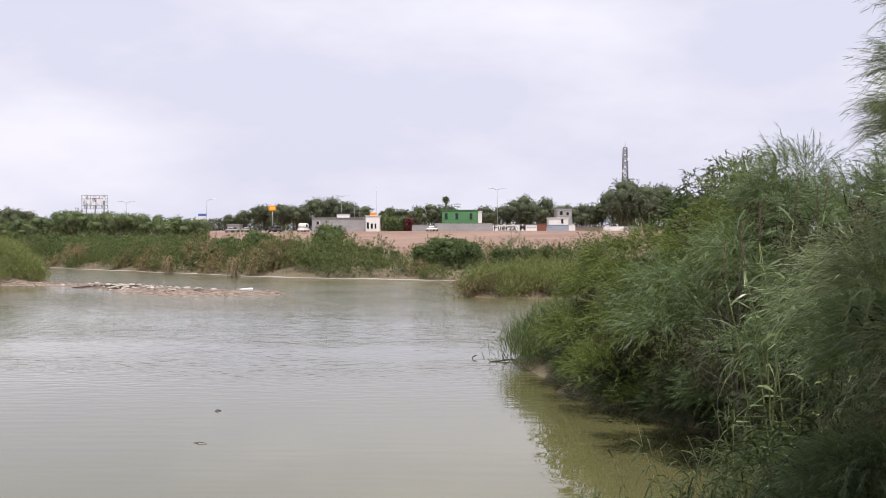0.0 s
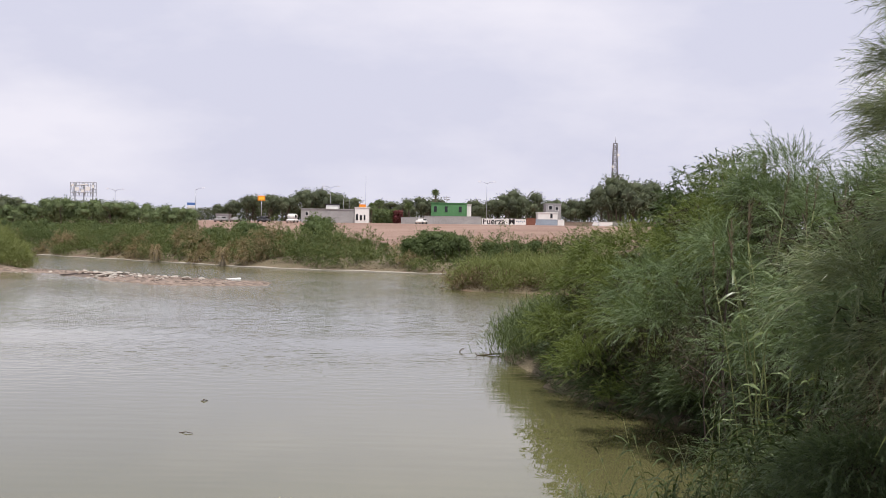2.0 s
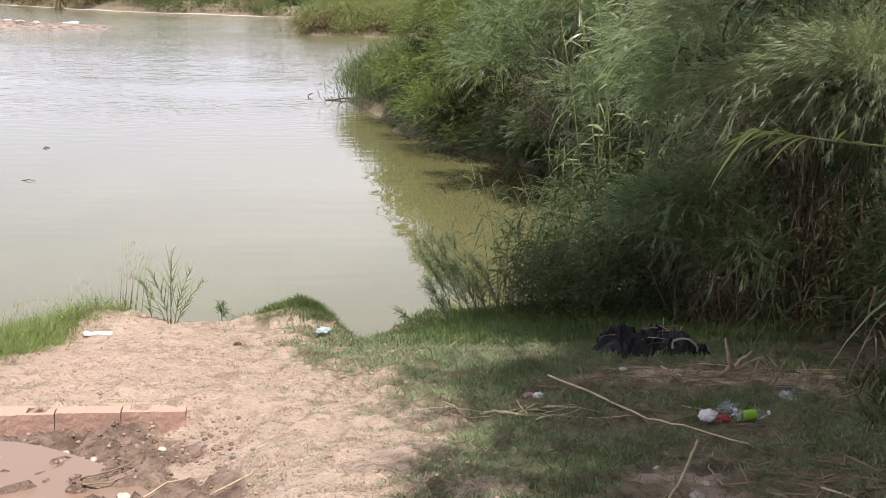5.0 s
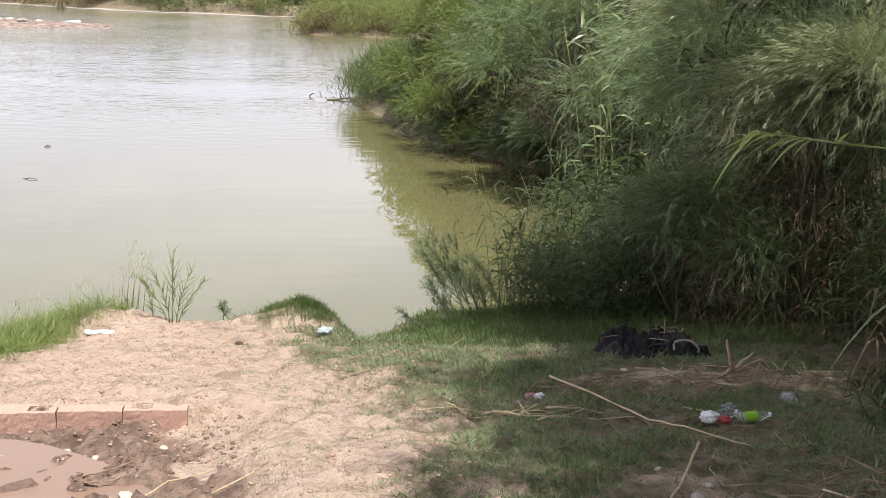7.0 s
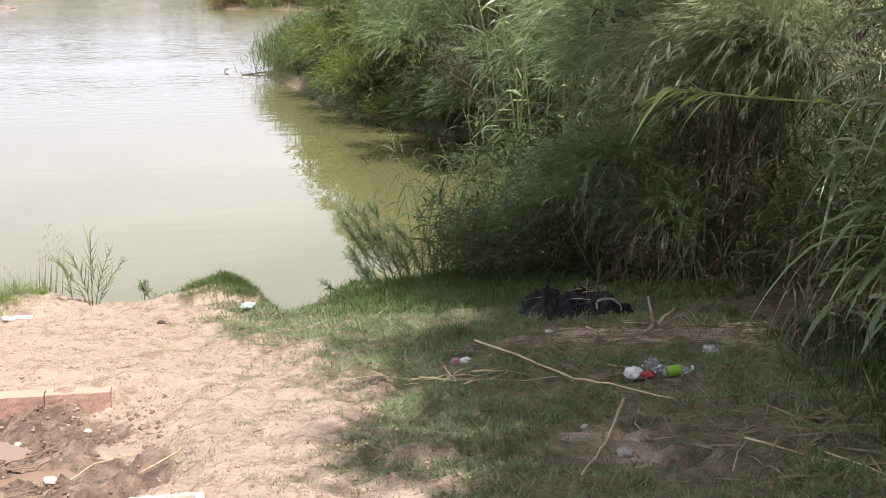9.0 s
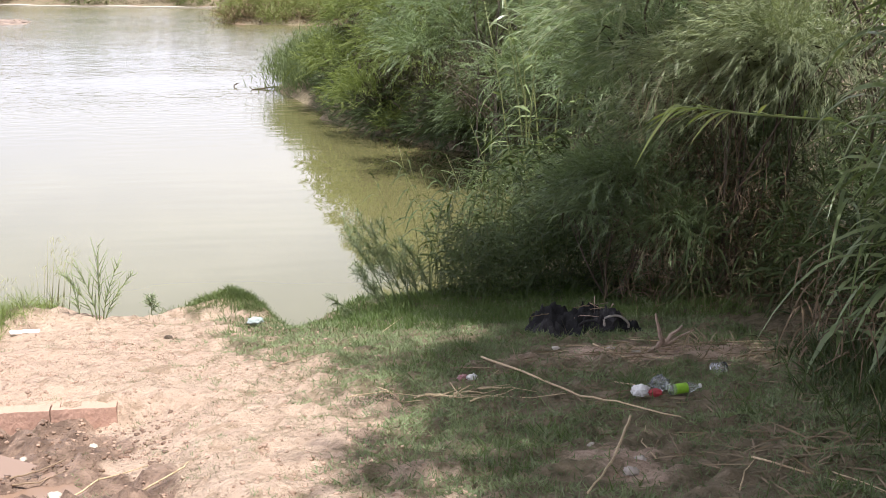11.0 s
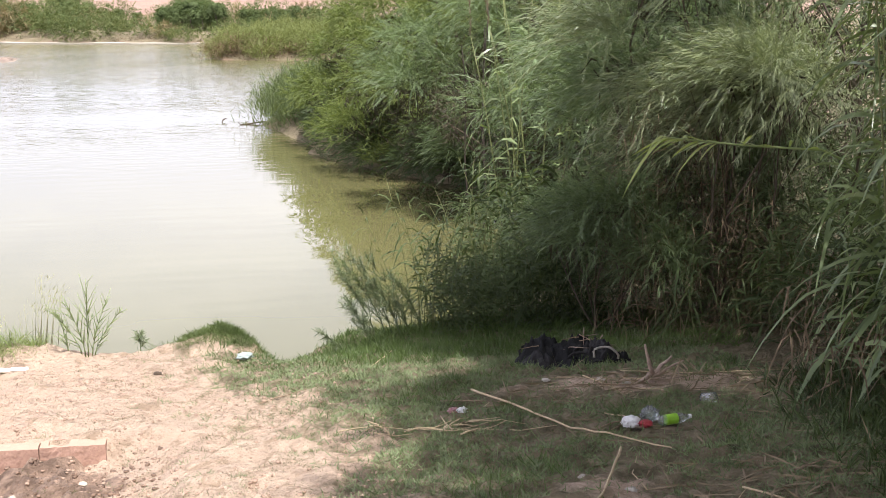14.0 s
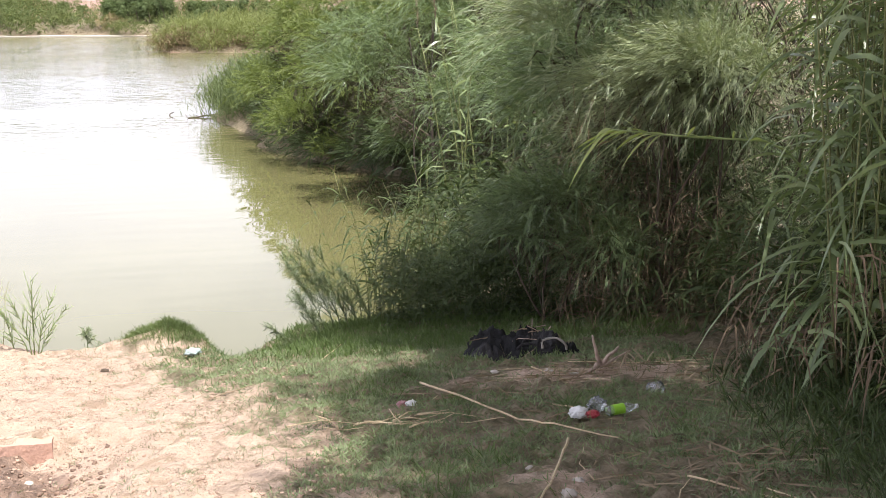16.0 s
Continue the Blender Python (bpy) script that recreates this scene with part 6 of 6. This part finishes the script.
def garment(w, d_, h, mat, seed, n=26):
    """A dropped garment: a closed sheet in sharp folds that sinks to the ground at its hem."""
    bm = bmesh.new()
    bmesh.ops.create_grid(bm, x_segments=n, y_segments=n, size=0.5)
    for v in bm.verts:
        a, b = v.co.x, v.co.y
        r = min(1.0, 2 * math.hypot(a, b))
        fold = 1 - abs(noise.noise(Vector((a * 6.5 + seed, b * 3.2, 0.7)))) * 2.4
        crease = 1 - abs(noise.noise(Vector((a * 5.0, b * 9.0 + seed, 2.7)))) * 2.2
        out = 1 + 0.28 * noise.noise(Vector((a * 3.1, b * 3.1, seed)))
        v.co = Vector((a * w * out, b * d_ * out, 0.85 * h * (1 - r ** 3.0) * (0.62 + 0.27 * fold + 0.24 * crease) + 0.012 * (1 + crease)))
    bmesh.ops.solidify(bm, geom=bm.faces[:], thickness=0.006)
    return from_bm(bm, mat, True)


M_CLOTH_GREY = material("faded_black_cloth", (0.035, 0.033, 0.036), rough=0.8, var=0.4, scale=14, fine=70, bump=0.6, dist=0.02)
for k, (dx, dy, w, d_, h, turn) in enumerate(((-0.24, 0.10, 0.46, 0.40, 0.27, 20), (-0.30, -0.02, 0.34, 0.30, 0.17, 70), (-0.04, 0.02, 0.42, 0.36, 0.22, -30), (0.10, 0.12, 0.40, 0.34, 0.25, 45), (0.24, -0.04, 0.36, 0.34, 0.26, 100), (0.02, -0.14, 0.34, 0.24, 0.13, 10), (0.40, -0.12, 0.30, 0.28, 0.17, -60))):
    part("garment", garment(w, d_, h, M_CLOTH if k % 3 != 1 else M_CLOTH_GREY, 11 + 3.7 * k), heap, at=pose(dx * 0.85, dy, 0.0, 0, 0, turn))
for k in range(9):
    a, b = rng.uniform(-0.36, 0.32), rng.uniform(-0.2, 0.12)
    w = rng.normal(0, 1, 2) * 0.09
    q = np.linspace(0, 1, 8)
    cur = np.stack([a + w[0] * q + 0.02 * np.sin(q * 9 + k), b + w[1] * q - 0.05 * q, 0.19 - 0.1 * q + 0.03 * np.sin(q * 5 + k)], -1)
    v, f = tube(cur, 0.012 * (1 - 0.4 * q), 5)
    part("strip", quad_mesh("strip", v, f, M_CLOTH_GREY, True), heap, "frayed strip of cloth")
s = np.linspace(0.15, np.pi * 0.95, 12)
loop = np.stack([0.19 * np.cos(s) + 0.02 * np.sin(s * 5), -0.05 * np.sin(s * 2), 0.17 * np.sin(s)], -1)
strap = new("strap_loop", quad_mesh("strap_loop", *tube(loop * 0.6, 0.010, 6), M_STRAP, True))
strap.matrix_basis = pose(3.12, 9.57, lz(3.12, 9.57) + 0.05, -20, 12, 20)
tagged(strap, "pale strap looped over the dark clothes", "strap")
for k in range(9):
    a, b = rng.uniform(2.6, 3.2), rng.uniform(9.76, 9.96)
    g = lz(a, b)
    stick([(a, b, g + rng.uniform(0.14, 0.26)), (a + rng.uniform(-0.22, 0.22), b - 0.08, g + rng.uniform(0.10, 0.24))], rng.uniform(0.003, 0.006), "straw_bit", "broken straw on the clothes heap", M_DEAD if k % 2 else M_ROOT, group="straw on the heap", category="straw")

# bleached root
root = empty("bleached_root", 3.24, 8.84, lz(3.24, 8.84), "forked bleached root lying on the dirt", "root")
for k, (e, r) in enumerate((((-0.06, 0.0, 0.24), 0.018), ((0.16, 0.02, 0.12), 0.02), ((-0.14, -0.1, -0.02), 0.022), ((0.26, 0.05, 0.08), 0.012))):
    e = np.array(e)
    part("limb", quad_mesh("limb", *tube(np.array([0, 0, 0.04]) + e * np.linspace(0, 1, 5)[:, None] + rng.normal(0, 0.008, (5, 3)), np.linspace(1, 0.4, 5) * r, 6), M_ROOT, True), root)


def lathe(profile, mat, sides=18):
    """A turned shape; profile: height and radius."""
    pr = np.array(profile, float)
    return quad_mesh("turned", *tube(np.stack([np.zeros(len(pr)), np.zeros(len(pr)), pr[:, 0]], -1) * 1.0, pr[:, 1], sides), mat, True)


# litter: a wrapper, a soft drink bottle, a cup
put("plastic_wrapper", lump(0.12, 0.10, 0.065, M_PAPER, 21, 4, 3.0, 0.4), 2.57, 7.34, "crumpled white and red plastic wrapper", "wrapper", 0.02, 30)
w_red = put("red_wrapper", lump(0.08, 0.06, 0.045, M_RED, 23, 4, 3.0, 0.4), 2.65, 7.30, "crumpled red wrapper beside the bottle", "wrapper", 0.02, 10)
put("grey_bag", lump(0.12, 0.10, 0.08, M_BAG, 27, 4, 4.0, 0.7), 2.73, 7.46, "torn grey plastic bag in the grass", "bag", 0.02, 40).data.materials[0] = M_CLEAR
bottle = empty("drink_bottle", 2.75, 7.34, lz(2.75, 7.34) + 0.05, "empty clear bottle with a lime-green label", "bottle")
bottle.matrix_basis = pose(2.75, 7.34, lz(2.75, 7.34) + 0.036, 0, 88, 8) @ Matrix.Diagonal((0.85, 0.85, 0.85, 1))
part("shell", lathe([(0, 0.015), (0.005, 0.034), (0.02, 0.038), (0.16, 0.038), (0.19, 0.032), (0.225, 0.015), (0.24, 0.013)], M_CLEAR), bottle)
part("label", lathe([(0.05, 0.0388), (0.055, 0.0392), (0.135, 0.0392), (0.14, 0.0388)], M_LIME), bottle, "lime-green paper label")
part("cap", lathe([(0.236, 0.015), (0.24, 0.016), (0.256, 0.016), (0.258, 0.011)], M_PAPER), bottle, "white screw cap")
put("clear_cup", lathe([(0, 0.03), (0.004, 0.036), (0.09, 0.045), (0.095, 0.047)], M_CLEAR), 3.30, 8.02, "clear plastic cup lying in the dirt", "cup", 0.05, 30, tiltx=80)
put("crushed_can", lump(0.075, 0.05, 0.04, material("faded_can", (0.42, 0.10, 0.12), rough=0.4, metal=0.3, dark=(0.45, 0.36, 0.36), scale=16, fine=50), 31, 4, 4.0, 0.6), 1.63, 8.16, "crushed red and white drink can", "can", 0.015, 20)
put("can_scrap", lump(0.07, 0.05, 0.045, M_PAPER, 33, 3, 4.0, 0.6), 1.68, 8.11, "white scrap beside the can", "scrap", 0.015, 20)
for x, y in ((2.9, 9.0), (3.05, 8.85), (2.5, 9.05)):
    put("pale_chip", lump(0.07, 0.05, 0.025, M_STONE, x * 9, 3), x, y, "pale stone chip on bare dirt", "stone", 0.0, 50 * x, "chips on bare dirt")
for x, y, w_, d_ in ((-1.40, 7.56, 0.09, 0.06), (-1.24, 7.52, 0.08, 0.05), (-0.80, 6.62, 0.10, 0.07), (-1.57, 7.28, 0.12, 0.08), (-1.05, 7.3, 0.05, 0.04), (-0.7, 7.7, 0.06, 0.05)):
    put("broken_chip", lump(w_, d_, 0.03, M_BLOCK_PALE, x * 17, 3, 2.2, 0.35), x, y, "pale broken chip of concrete in the mud", "chip", 0.012, 70 * x, "chips in the mud")
stick([(-1.04, 6.76), (-0.92, 6.93), (-0.79, 7.06)], 0.006, "dry_stick", "forked dry stick on the mud", M_DEAD, 0.5, "scattered sticks", lift=0.03)
stick([(-1.03, 6.74), (-0.9, 6.8), (-0.78, 6.88)], 0.005, "dry_stick", "thin dry stick on the mud", M_DEAD, 0.5, "scattered sticks", lift=0.03)
for x, y, s_ in ((2.0, 5.8, 0.08), (2.1, 5.95, 0.055), (1.95, 6.3, 0.045)):
    put("field_stone", lump(s_, s_ * 0.8, s_ * 0.6, M_STONE, x * 13, 3), x, y, "half-buried pale stone in the grass", "stone", -0.01, 90 * y, "stones in the grass")

# dry cane lying about
stick([(1.86, 8.67), (2.03, 7.98), (2.2, 7.36), (2.34, 7.0), (2.56, 6.62)], 0.008, "long_cane_stick", "long dry cane lying across the grass", M_DRYWOOD, 0.5, "dry canes", lift=0.045)
stick([(2.3, 6.72), (2.08, 6.2), (1.9, 5.8), (1.62, 5.25)], 0.008, "long_cane_stick", "dry cane pointing to the path", M_DRYWOOD, 0.6, "dry canes", lift=0.045)
for k in range(20):
    x, y = 0.9 + 0.045 * k + rng.normal(0, 0.1), 7.5 + rng.normal(0.12, 0.13)
    ln, a = rng.uniform(0.15, 0.5), rng.normal(0.15, 0.75)
    stick([(x, y), (x + ln * 0.5 * math.cos(a), y + ln * 0.5 * math.sin(a)), (x + ln * math.cos(a), y + ln * math.sin(a))], rng.uniform(0.003, 0.007), "dry_straw", "pale dry cane straw on the turf", M_DRYWOOD, 0.5, "straw bundle", lift=0.02)
for a, b in (((1.5, 7.8), (2.1, 8.75)), ((1.65, 8.15), (2.35, 8.35)), ((1.45, 7.75), (2.3, 8.7)), ((1.6, 8.5), (2.5, 8.55)), ((1.3, 7.4), (1.6, 8.1)), ((2.45, 7.35), (3.35, 8.1)), ((2.3, 7.3), (2.75, 7.45)), ((2.55, 7.9), (2.7, 7.35)),
             ((2.78, 6.35), (3.1, 5.9)), ((3.0, 6.0), (3.35, 6.35)), ((2.35, 5.3), (2.62, 5.75)), ((2.6, 5.75), (3.1, 5.0)), ((2.9, 5.5), (3.02, 4.9)), ((2.2, 6.0), (2.35, 6.6)), ((2.7, 8.7), (3.9, 8.8)), ((2.6, 9.1), (3.6, 8.7)), ((3.1, 9.15), (4.2, 8.75)), ((2.75, 8.95), (3.2, 8.4)), ((1.1, 10.0), (1.6, 10.7)), ((0.4, 9.0), (0.75, 9.15)), ((-0.75, 6.55), (-0.35, 6.95)), ((-1.35, 6.35), (-0.85, 6.5)), ((-0.35, 6.4), (-0.12, 6.5))):
    m = ((a[0] + b[0]) / 2 + rng.normal(0, 0.04), (a[1] + b[1]) / 2 + rng.normal(0, 0.04))
    stick([a, m, b], rng.uniform(0.003, 0.006), "dry_stick", "thin dry stick on the ground", M_DEAD if rng.random() < 0.5 else M_DRYWOOD, 0.5, "scattered sticks", lift=0.015)
for x, y, z, dx, dz in ((4.05, 7.6, 0.15, -0.3, -0.1), (4.25, 7.3, 0.9, -0.05, -0.55), (4.4, 7.2, 1.0, 0.08, -0.5)):
    g = lz(x, y)
    stick([(x, y, g + z), (x + dx * 0.5, y - 0.05, g + z + dz * 0.4), (x + dx, y - 0.1, max(g + z + dz, g + 0.01))], 0.007, "dead_stalk", "dead pale stalk hanging in the cane", M_DEAD, 0.4, "dead stalks")

# loose clods and crumbs of earth
def crumbs(name, n, xa, xb, ya, yb, size, mat, label, fn):
    x, y = pick_where(n, xa, xb, ya, yb, fn)
    n = len(x)
    s_ = size * rng.uniform(0.4, 1.0, n) ** 2 * 1.8
    cube = np.array([(a, b, c) for a in (-0.5, 0.5) for b in (-0.5, 0.5) for c in (-0.35, 0.35)])
    jit = cube[None] * (1 + rng.normal(0, 0.4, (n, 8, 3)))
    an = rng.uniform(0, 6.28, n)
    ca, sb = np.cos(an)[:, None], np.sin(an)[:, None]
    v = np.stack([jit[..., 0] * ca - jit[..., 1] * sb, jit[..., 0] * sb + jit[..., 1] * ca, jit[..., 2]], -1) * s_[:, None, None]
    v += np.stack([x, y, top_of(x, y) + 0.05 * s_], -1)[:, None]
    q = np.array([(0, 1, 3, 2), (4, 6, 7, 5), (0, 4, 5, 1), (2, 3, 7, 6), (0, 2, 6, 4), (1, 5, 7, 3)])
    return tagged(new(name, quad_mesh(name, v, (np.arange(n) * 8)[:, None, None] + q[None], mat)), label, "clods", kind="stuff")


M_CLOD = material("dry_clod", (0.42, 0.30, 0.235), rough=0.95, dark=(0.26, 0.18, 0.135), scale=20, fine=90, bump=0.5, island=0.5)
M_PEBBLE = material("damp_pebble", (0.30, 0.24, 0.20), rough=0.9, dark=(0.14, 0.11, 0.09), scale=2, fine=20, island=0.6)
M_CLOD_WET = material("damp_clod", (0.24, 0.16, 0.12), rough=0.85, dark=(0.12, 0.08, 0.06), scale=20, fine=90, bump=0.5, island=0.5)
crumbs("sand_clods", 9000, -2.6, 1.2, 5.0, 11.6, 0.012, M_CLOD, "loose crumbs of dry earth on the sand", lambda x, y: 0.25 + 0.75 * sstep(0.0, 0.6, wob(x, y, 3.3, 2.0)))
crumbs("gravel_pebbles", 2600, -36, -9, 88, 113, 0.10, M_PEBBLE, "small pale pebbles on the gravel bar", lambda x, y: sstep(0.0, 0.5, inside(x, y, SHORE_BAR)) * (0.1 + 0.9 * sstep(0.1, 0.6, wob(x, y, 0.8, 3.0))))
crumbs("mud_clods", 4000, -2.4, 0.2, 5.4, 8.05, 0.013, M_CLOD_WET, "damp lumps of churned mud below the blocks", lambda x, y: sstep(0.0, -0.6, x) * (0.3 + 0.7 * sstep(-0.2, 0.5, wob(x, y, 3.9, 5.0))) * (bell(x, y, -1.65, 6.35, 0.6, 0.5) < 0.35))

# muddy puddle
bm = bmesh.new()
bmesh.ops.create_circle(bm, cap_ends=True, segments=40, radius=1)
for v in bm.verts:
    k = 1 + 0.25 * noise.noise(v.co * 1.7)
    v.co = Vector((v.co.x * 1.3 * k, v.co.y * 1.1 * k, 0))
puddle = new("puddle", from_bm(bm, water_material("muddy_puddle", (0.25, 0.165, 0.12), 0.08, 0.3)))
puddle.location = (-1.75, 6.35, float(np.percentile(top_of(rng.uniform(-2.3, -1.3, 200), rng.uniform(5.95, 6.75, 200)), 66)))
tagged(puddle, "brown muddy puddle in front of the blocks", "puddle", kind="structure")


# ---------------------------------------------------------------- saplings and shoots at the bank's edge
def sapling(x, y, h, mat, label, lean=(-0.1, 0), branches=14, leaf=0.06, wid=0.008, name="sapling", spread=0.5, per=14, z=None, stray=0.8):
    z0 = (lz(x, y) if z is None else z) - 0.02
    ob = empty(name, x, y, z0, label, "sapling", "saplings at the bank's edge")
    main = np.stack([lean[0] * np.linspace(0, 1, 6) ** 1.5 * h, lean[1] * np.linspace(0, 1, 6) * h, h * np.linspace(0, 1, 6)], -1)
    tw = [tube(main, np.linspace(0.006, 0.002, 6), 5)]
    bl = []
    for k in range(branches):
        t = rng.uniform(0.12, 0.97)
        a = np.array([np.interp(t, np.linspace(0, 1, 6), main[:, i]) for i in range(3)])
        an = rng.uniform(0, 6.28)
        d = unit(np.array([math.cos(an) * spread + lean[0], math.sin(an) * spread, rng.uniform(0.4, 1.3)]))
        ln = h * rng.uniform(0.22, 0.5) * (1.15 - 0.7 * t)
        pts = a + d * (ln * np.linspace(0, 1, 4))[:, None]
        tw.append(tube(pts, np.linspace(0.0035, 0.001, 4), 4))
        u = rng.random(per)
        bl.append(blades(a + d * (ln * u)[:, None], d + rng.normal(0, stray, (per, 3)), leaf * rng.uniform(0.6, 1.3, per), wid, 0.2, 1))
    tagged(part("branchwork", quad_mesh("branchwork", *join(tw), mat), ob), kind="stuff")
    part("leaves", quad_mesh("leaves", *join(bl), mat), ob)


for x, y, h, k in ((-0.95, 11.55, 0.72, 0.02), (-0.97, 11.56, 0.58, -0.3), (-1.0, 11.58, 0.46, -0.6), (-0.92, 11.55, 0.55, 0.3), (-0.9, 11.56, 0.42, 0.6), (-1.12, 11.6, 0.36, -0.2)):
    sapling(x, y, h, M_SAPLING, "feathery light green sapling at the edge of the sand", (k, 0), 22, 0.028, 0.003, spread=0.5, per=13, stray=0.5)
for x, y, h in ((1.62, 11.75, 0.8), (1.72, 11.85, 0.75), (1.85, 11.8, 0.7), (1.95, 11.9, 0.8), (1.55, 11.6, 0.5), (1.8, 12.0, 0.85), (2.1, 12.0, 0.6)):
    sapling(x, y, h, M_GREYWILLOW, "grey-green willow shoot leaning over the grass", (-0.5, 0), 22, 0.08, 0.0065, "willow_shoot", 0.4, 26)
sapling(1.35, 11.5, 0.3, M_GREYWILLOW, "low grey-green shoot on the grass", (-1.2, 0), 14, 0.06)
sapling(-0.52, 11.9, 0.22, M_GREYWILLOW, "small grey-green tuft at the edge", (0, 0), 16, 0.06)
for x, y, h in ((-1.35, 12.0, 0.55), (-1.45, 12.0, 0.65), (-1.55, 12.1, 0.5), (-1.9, 11.9, 0.5), (-2.1, 11.6, 0.45), (-2.3, 11.2, 0.5), (-2.6, 10.8, 0.5), (-1.4, 11.9, 0.45)):
    z0 = lz(x, y)
    ob = empty("seeding_grass", x, y, z0, "tall grass with pale seed heads on the edge", "grass", "seeding grass")
    st = [tube(np.array([[0, 0, 0], [0.03, 0, h * 0.5], [0.08 + rng.normal(0, 0.06), 0, h]]) + np.array([0.05 * k, 0, 0]), [0.003, 0.002, 0.001], 4) for k in range(3)]
    part("stem", quad_mesh("stem", *join(st), M_SEED), ob)
    n = 40
    b = np.stack([0.08 + rng.normal(0, 0.03, n) + 0.05 * rng.integers(0, 3, n), rng.normal(0, 0.015, n), h * rng.uniform(0.72, 1.02, n)], -1)
    part("seed_head", quad_mesh("seed_head", *blades(b, np.array([0.3, 0, 1.0]) + rng.normal(0, 0.3, (n, 3)), 0.05, 0.006, 0.2, 1), M_SEED), ob)

# a bright cane stalk leaning out over the bank
ob = empty("leaning_cane", 4.7, 8.75, lz(4.7, 8.75), "bright green cane stalk leaning out of the brake", "cane", "cane brake on the bank")
g = lz(4.7, 8.75)
pts = np.array([(0.35, 0.1, -0.03), (0.3, 0, 1.2), (-0.2, -0.1, 1.66), (-0.95, -0.25, 1.74), (-1.58, -0.4, 1.83)])
q = np.linspace(0, 1, 14)
cur = np.stack([np.interp(q, np.linspace(0, 1, 5), pts[:, k]) for k in range(3)], -1)
part("stem", quad_mesh("stem", *tube(cur, np.linspace(0.013, 0.006, 14), 6), M_SAPLING, True), ob)
n = 26
t = np.concatenate([np.linspace(0.5, 0.8, 8), np.linspace(0.82, 1.0, 18)])
at_ = np.stack([np.interp(t, q, cur[:, k]) for k in range(3)], -1)
# Sun is put into the leaf colour; the crown shades this stalk.
part("leaves", quad_mesh("leaves", *blades(at_, np.stack([rng.normal(-0.7, 0.35, n), rng.normal(-0.1, 0.4, n), rng.normal(0.25, 0.3, n)], -1), rng.uniform(0.18, 0.36, n), 0.020, rng.uniform(0.1, 0.8, n), 6), leafy("sun_toned_cane_leaf", (0.40, 0.46, 0.20), (0.20, 0.26, 0.10), 0.4, 0.4)), ob)

# dry litter under the cane and on the bare dirt
n = 2600
lx, ly = rng.uniform(2.0, 4.6, n), rng.uniform(5.0, 9.5, n)
k = rng.random(n) < np.clip(1.2 * bell(lx, ly, 3.3, 8.7, 1.0, 0.45) + 0.35 * bell(lx, ly, 2.6, 7.4, 0.6, 0.4) + 0.5 * bell(lx, ly, 2.8, 5.9, 0.5, 0.6) + 0.5 * sstep(0.4, 0.5, lx / ly), 0, 1)
lx, ly = lx[k], ly[k]
n = len(lx)
v, f = blades(np.stack([lx, ly, top_of(lx, ly) + 0.012], -1), np.stack([rng.normal(0, 1, n), rng.normal(0, 0.5, n), rng.normal(0.05, 0.06, n)], -1), rng.uniform(0.08, 0.3, n), 0.010, 0.05, 2)
tagged(new("cane_litter", quad_mesh("cane_litter", v, f, leafy("dry_litter", (0.33, 0.26, 0.18), (0.14, 0.10, 0.07), 0.1, 0.8))), "dry brown cane leaves littered on the bare dirt", "leaf litter", kind="stuff")
bx_, by_ = rng.normal(-0.62, 0.12, 160), rng.normal(5.6, 0.05, 160)
grass("block_tuft", bx_, by_, 0.10, 0.006, M_GRASS, "green tuft of grass beside the pale block", 2, 0.5, 3, 0.02)
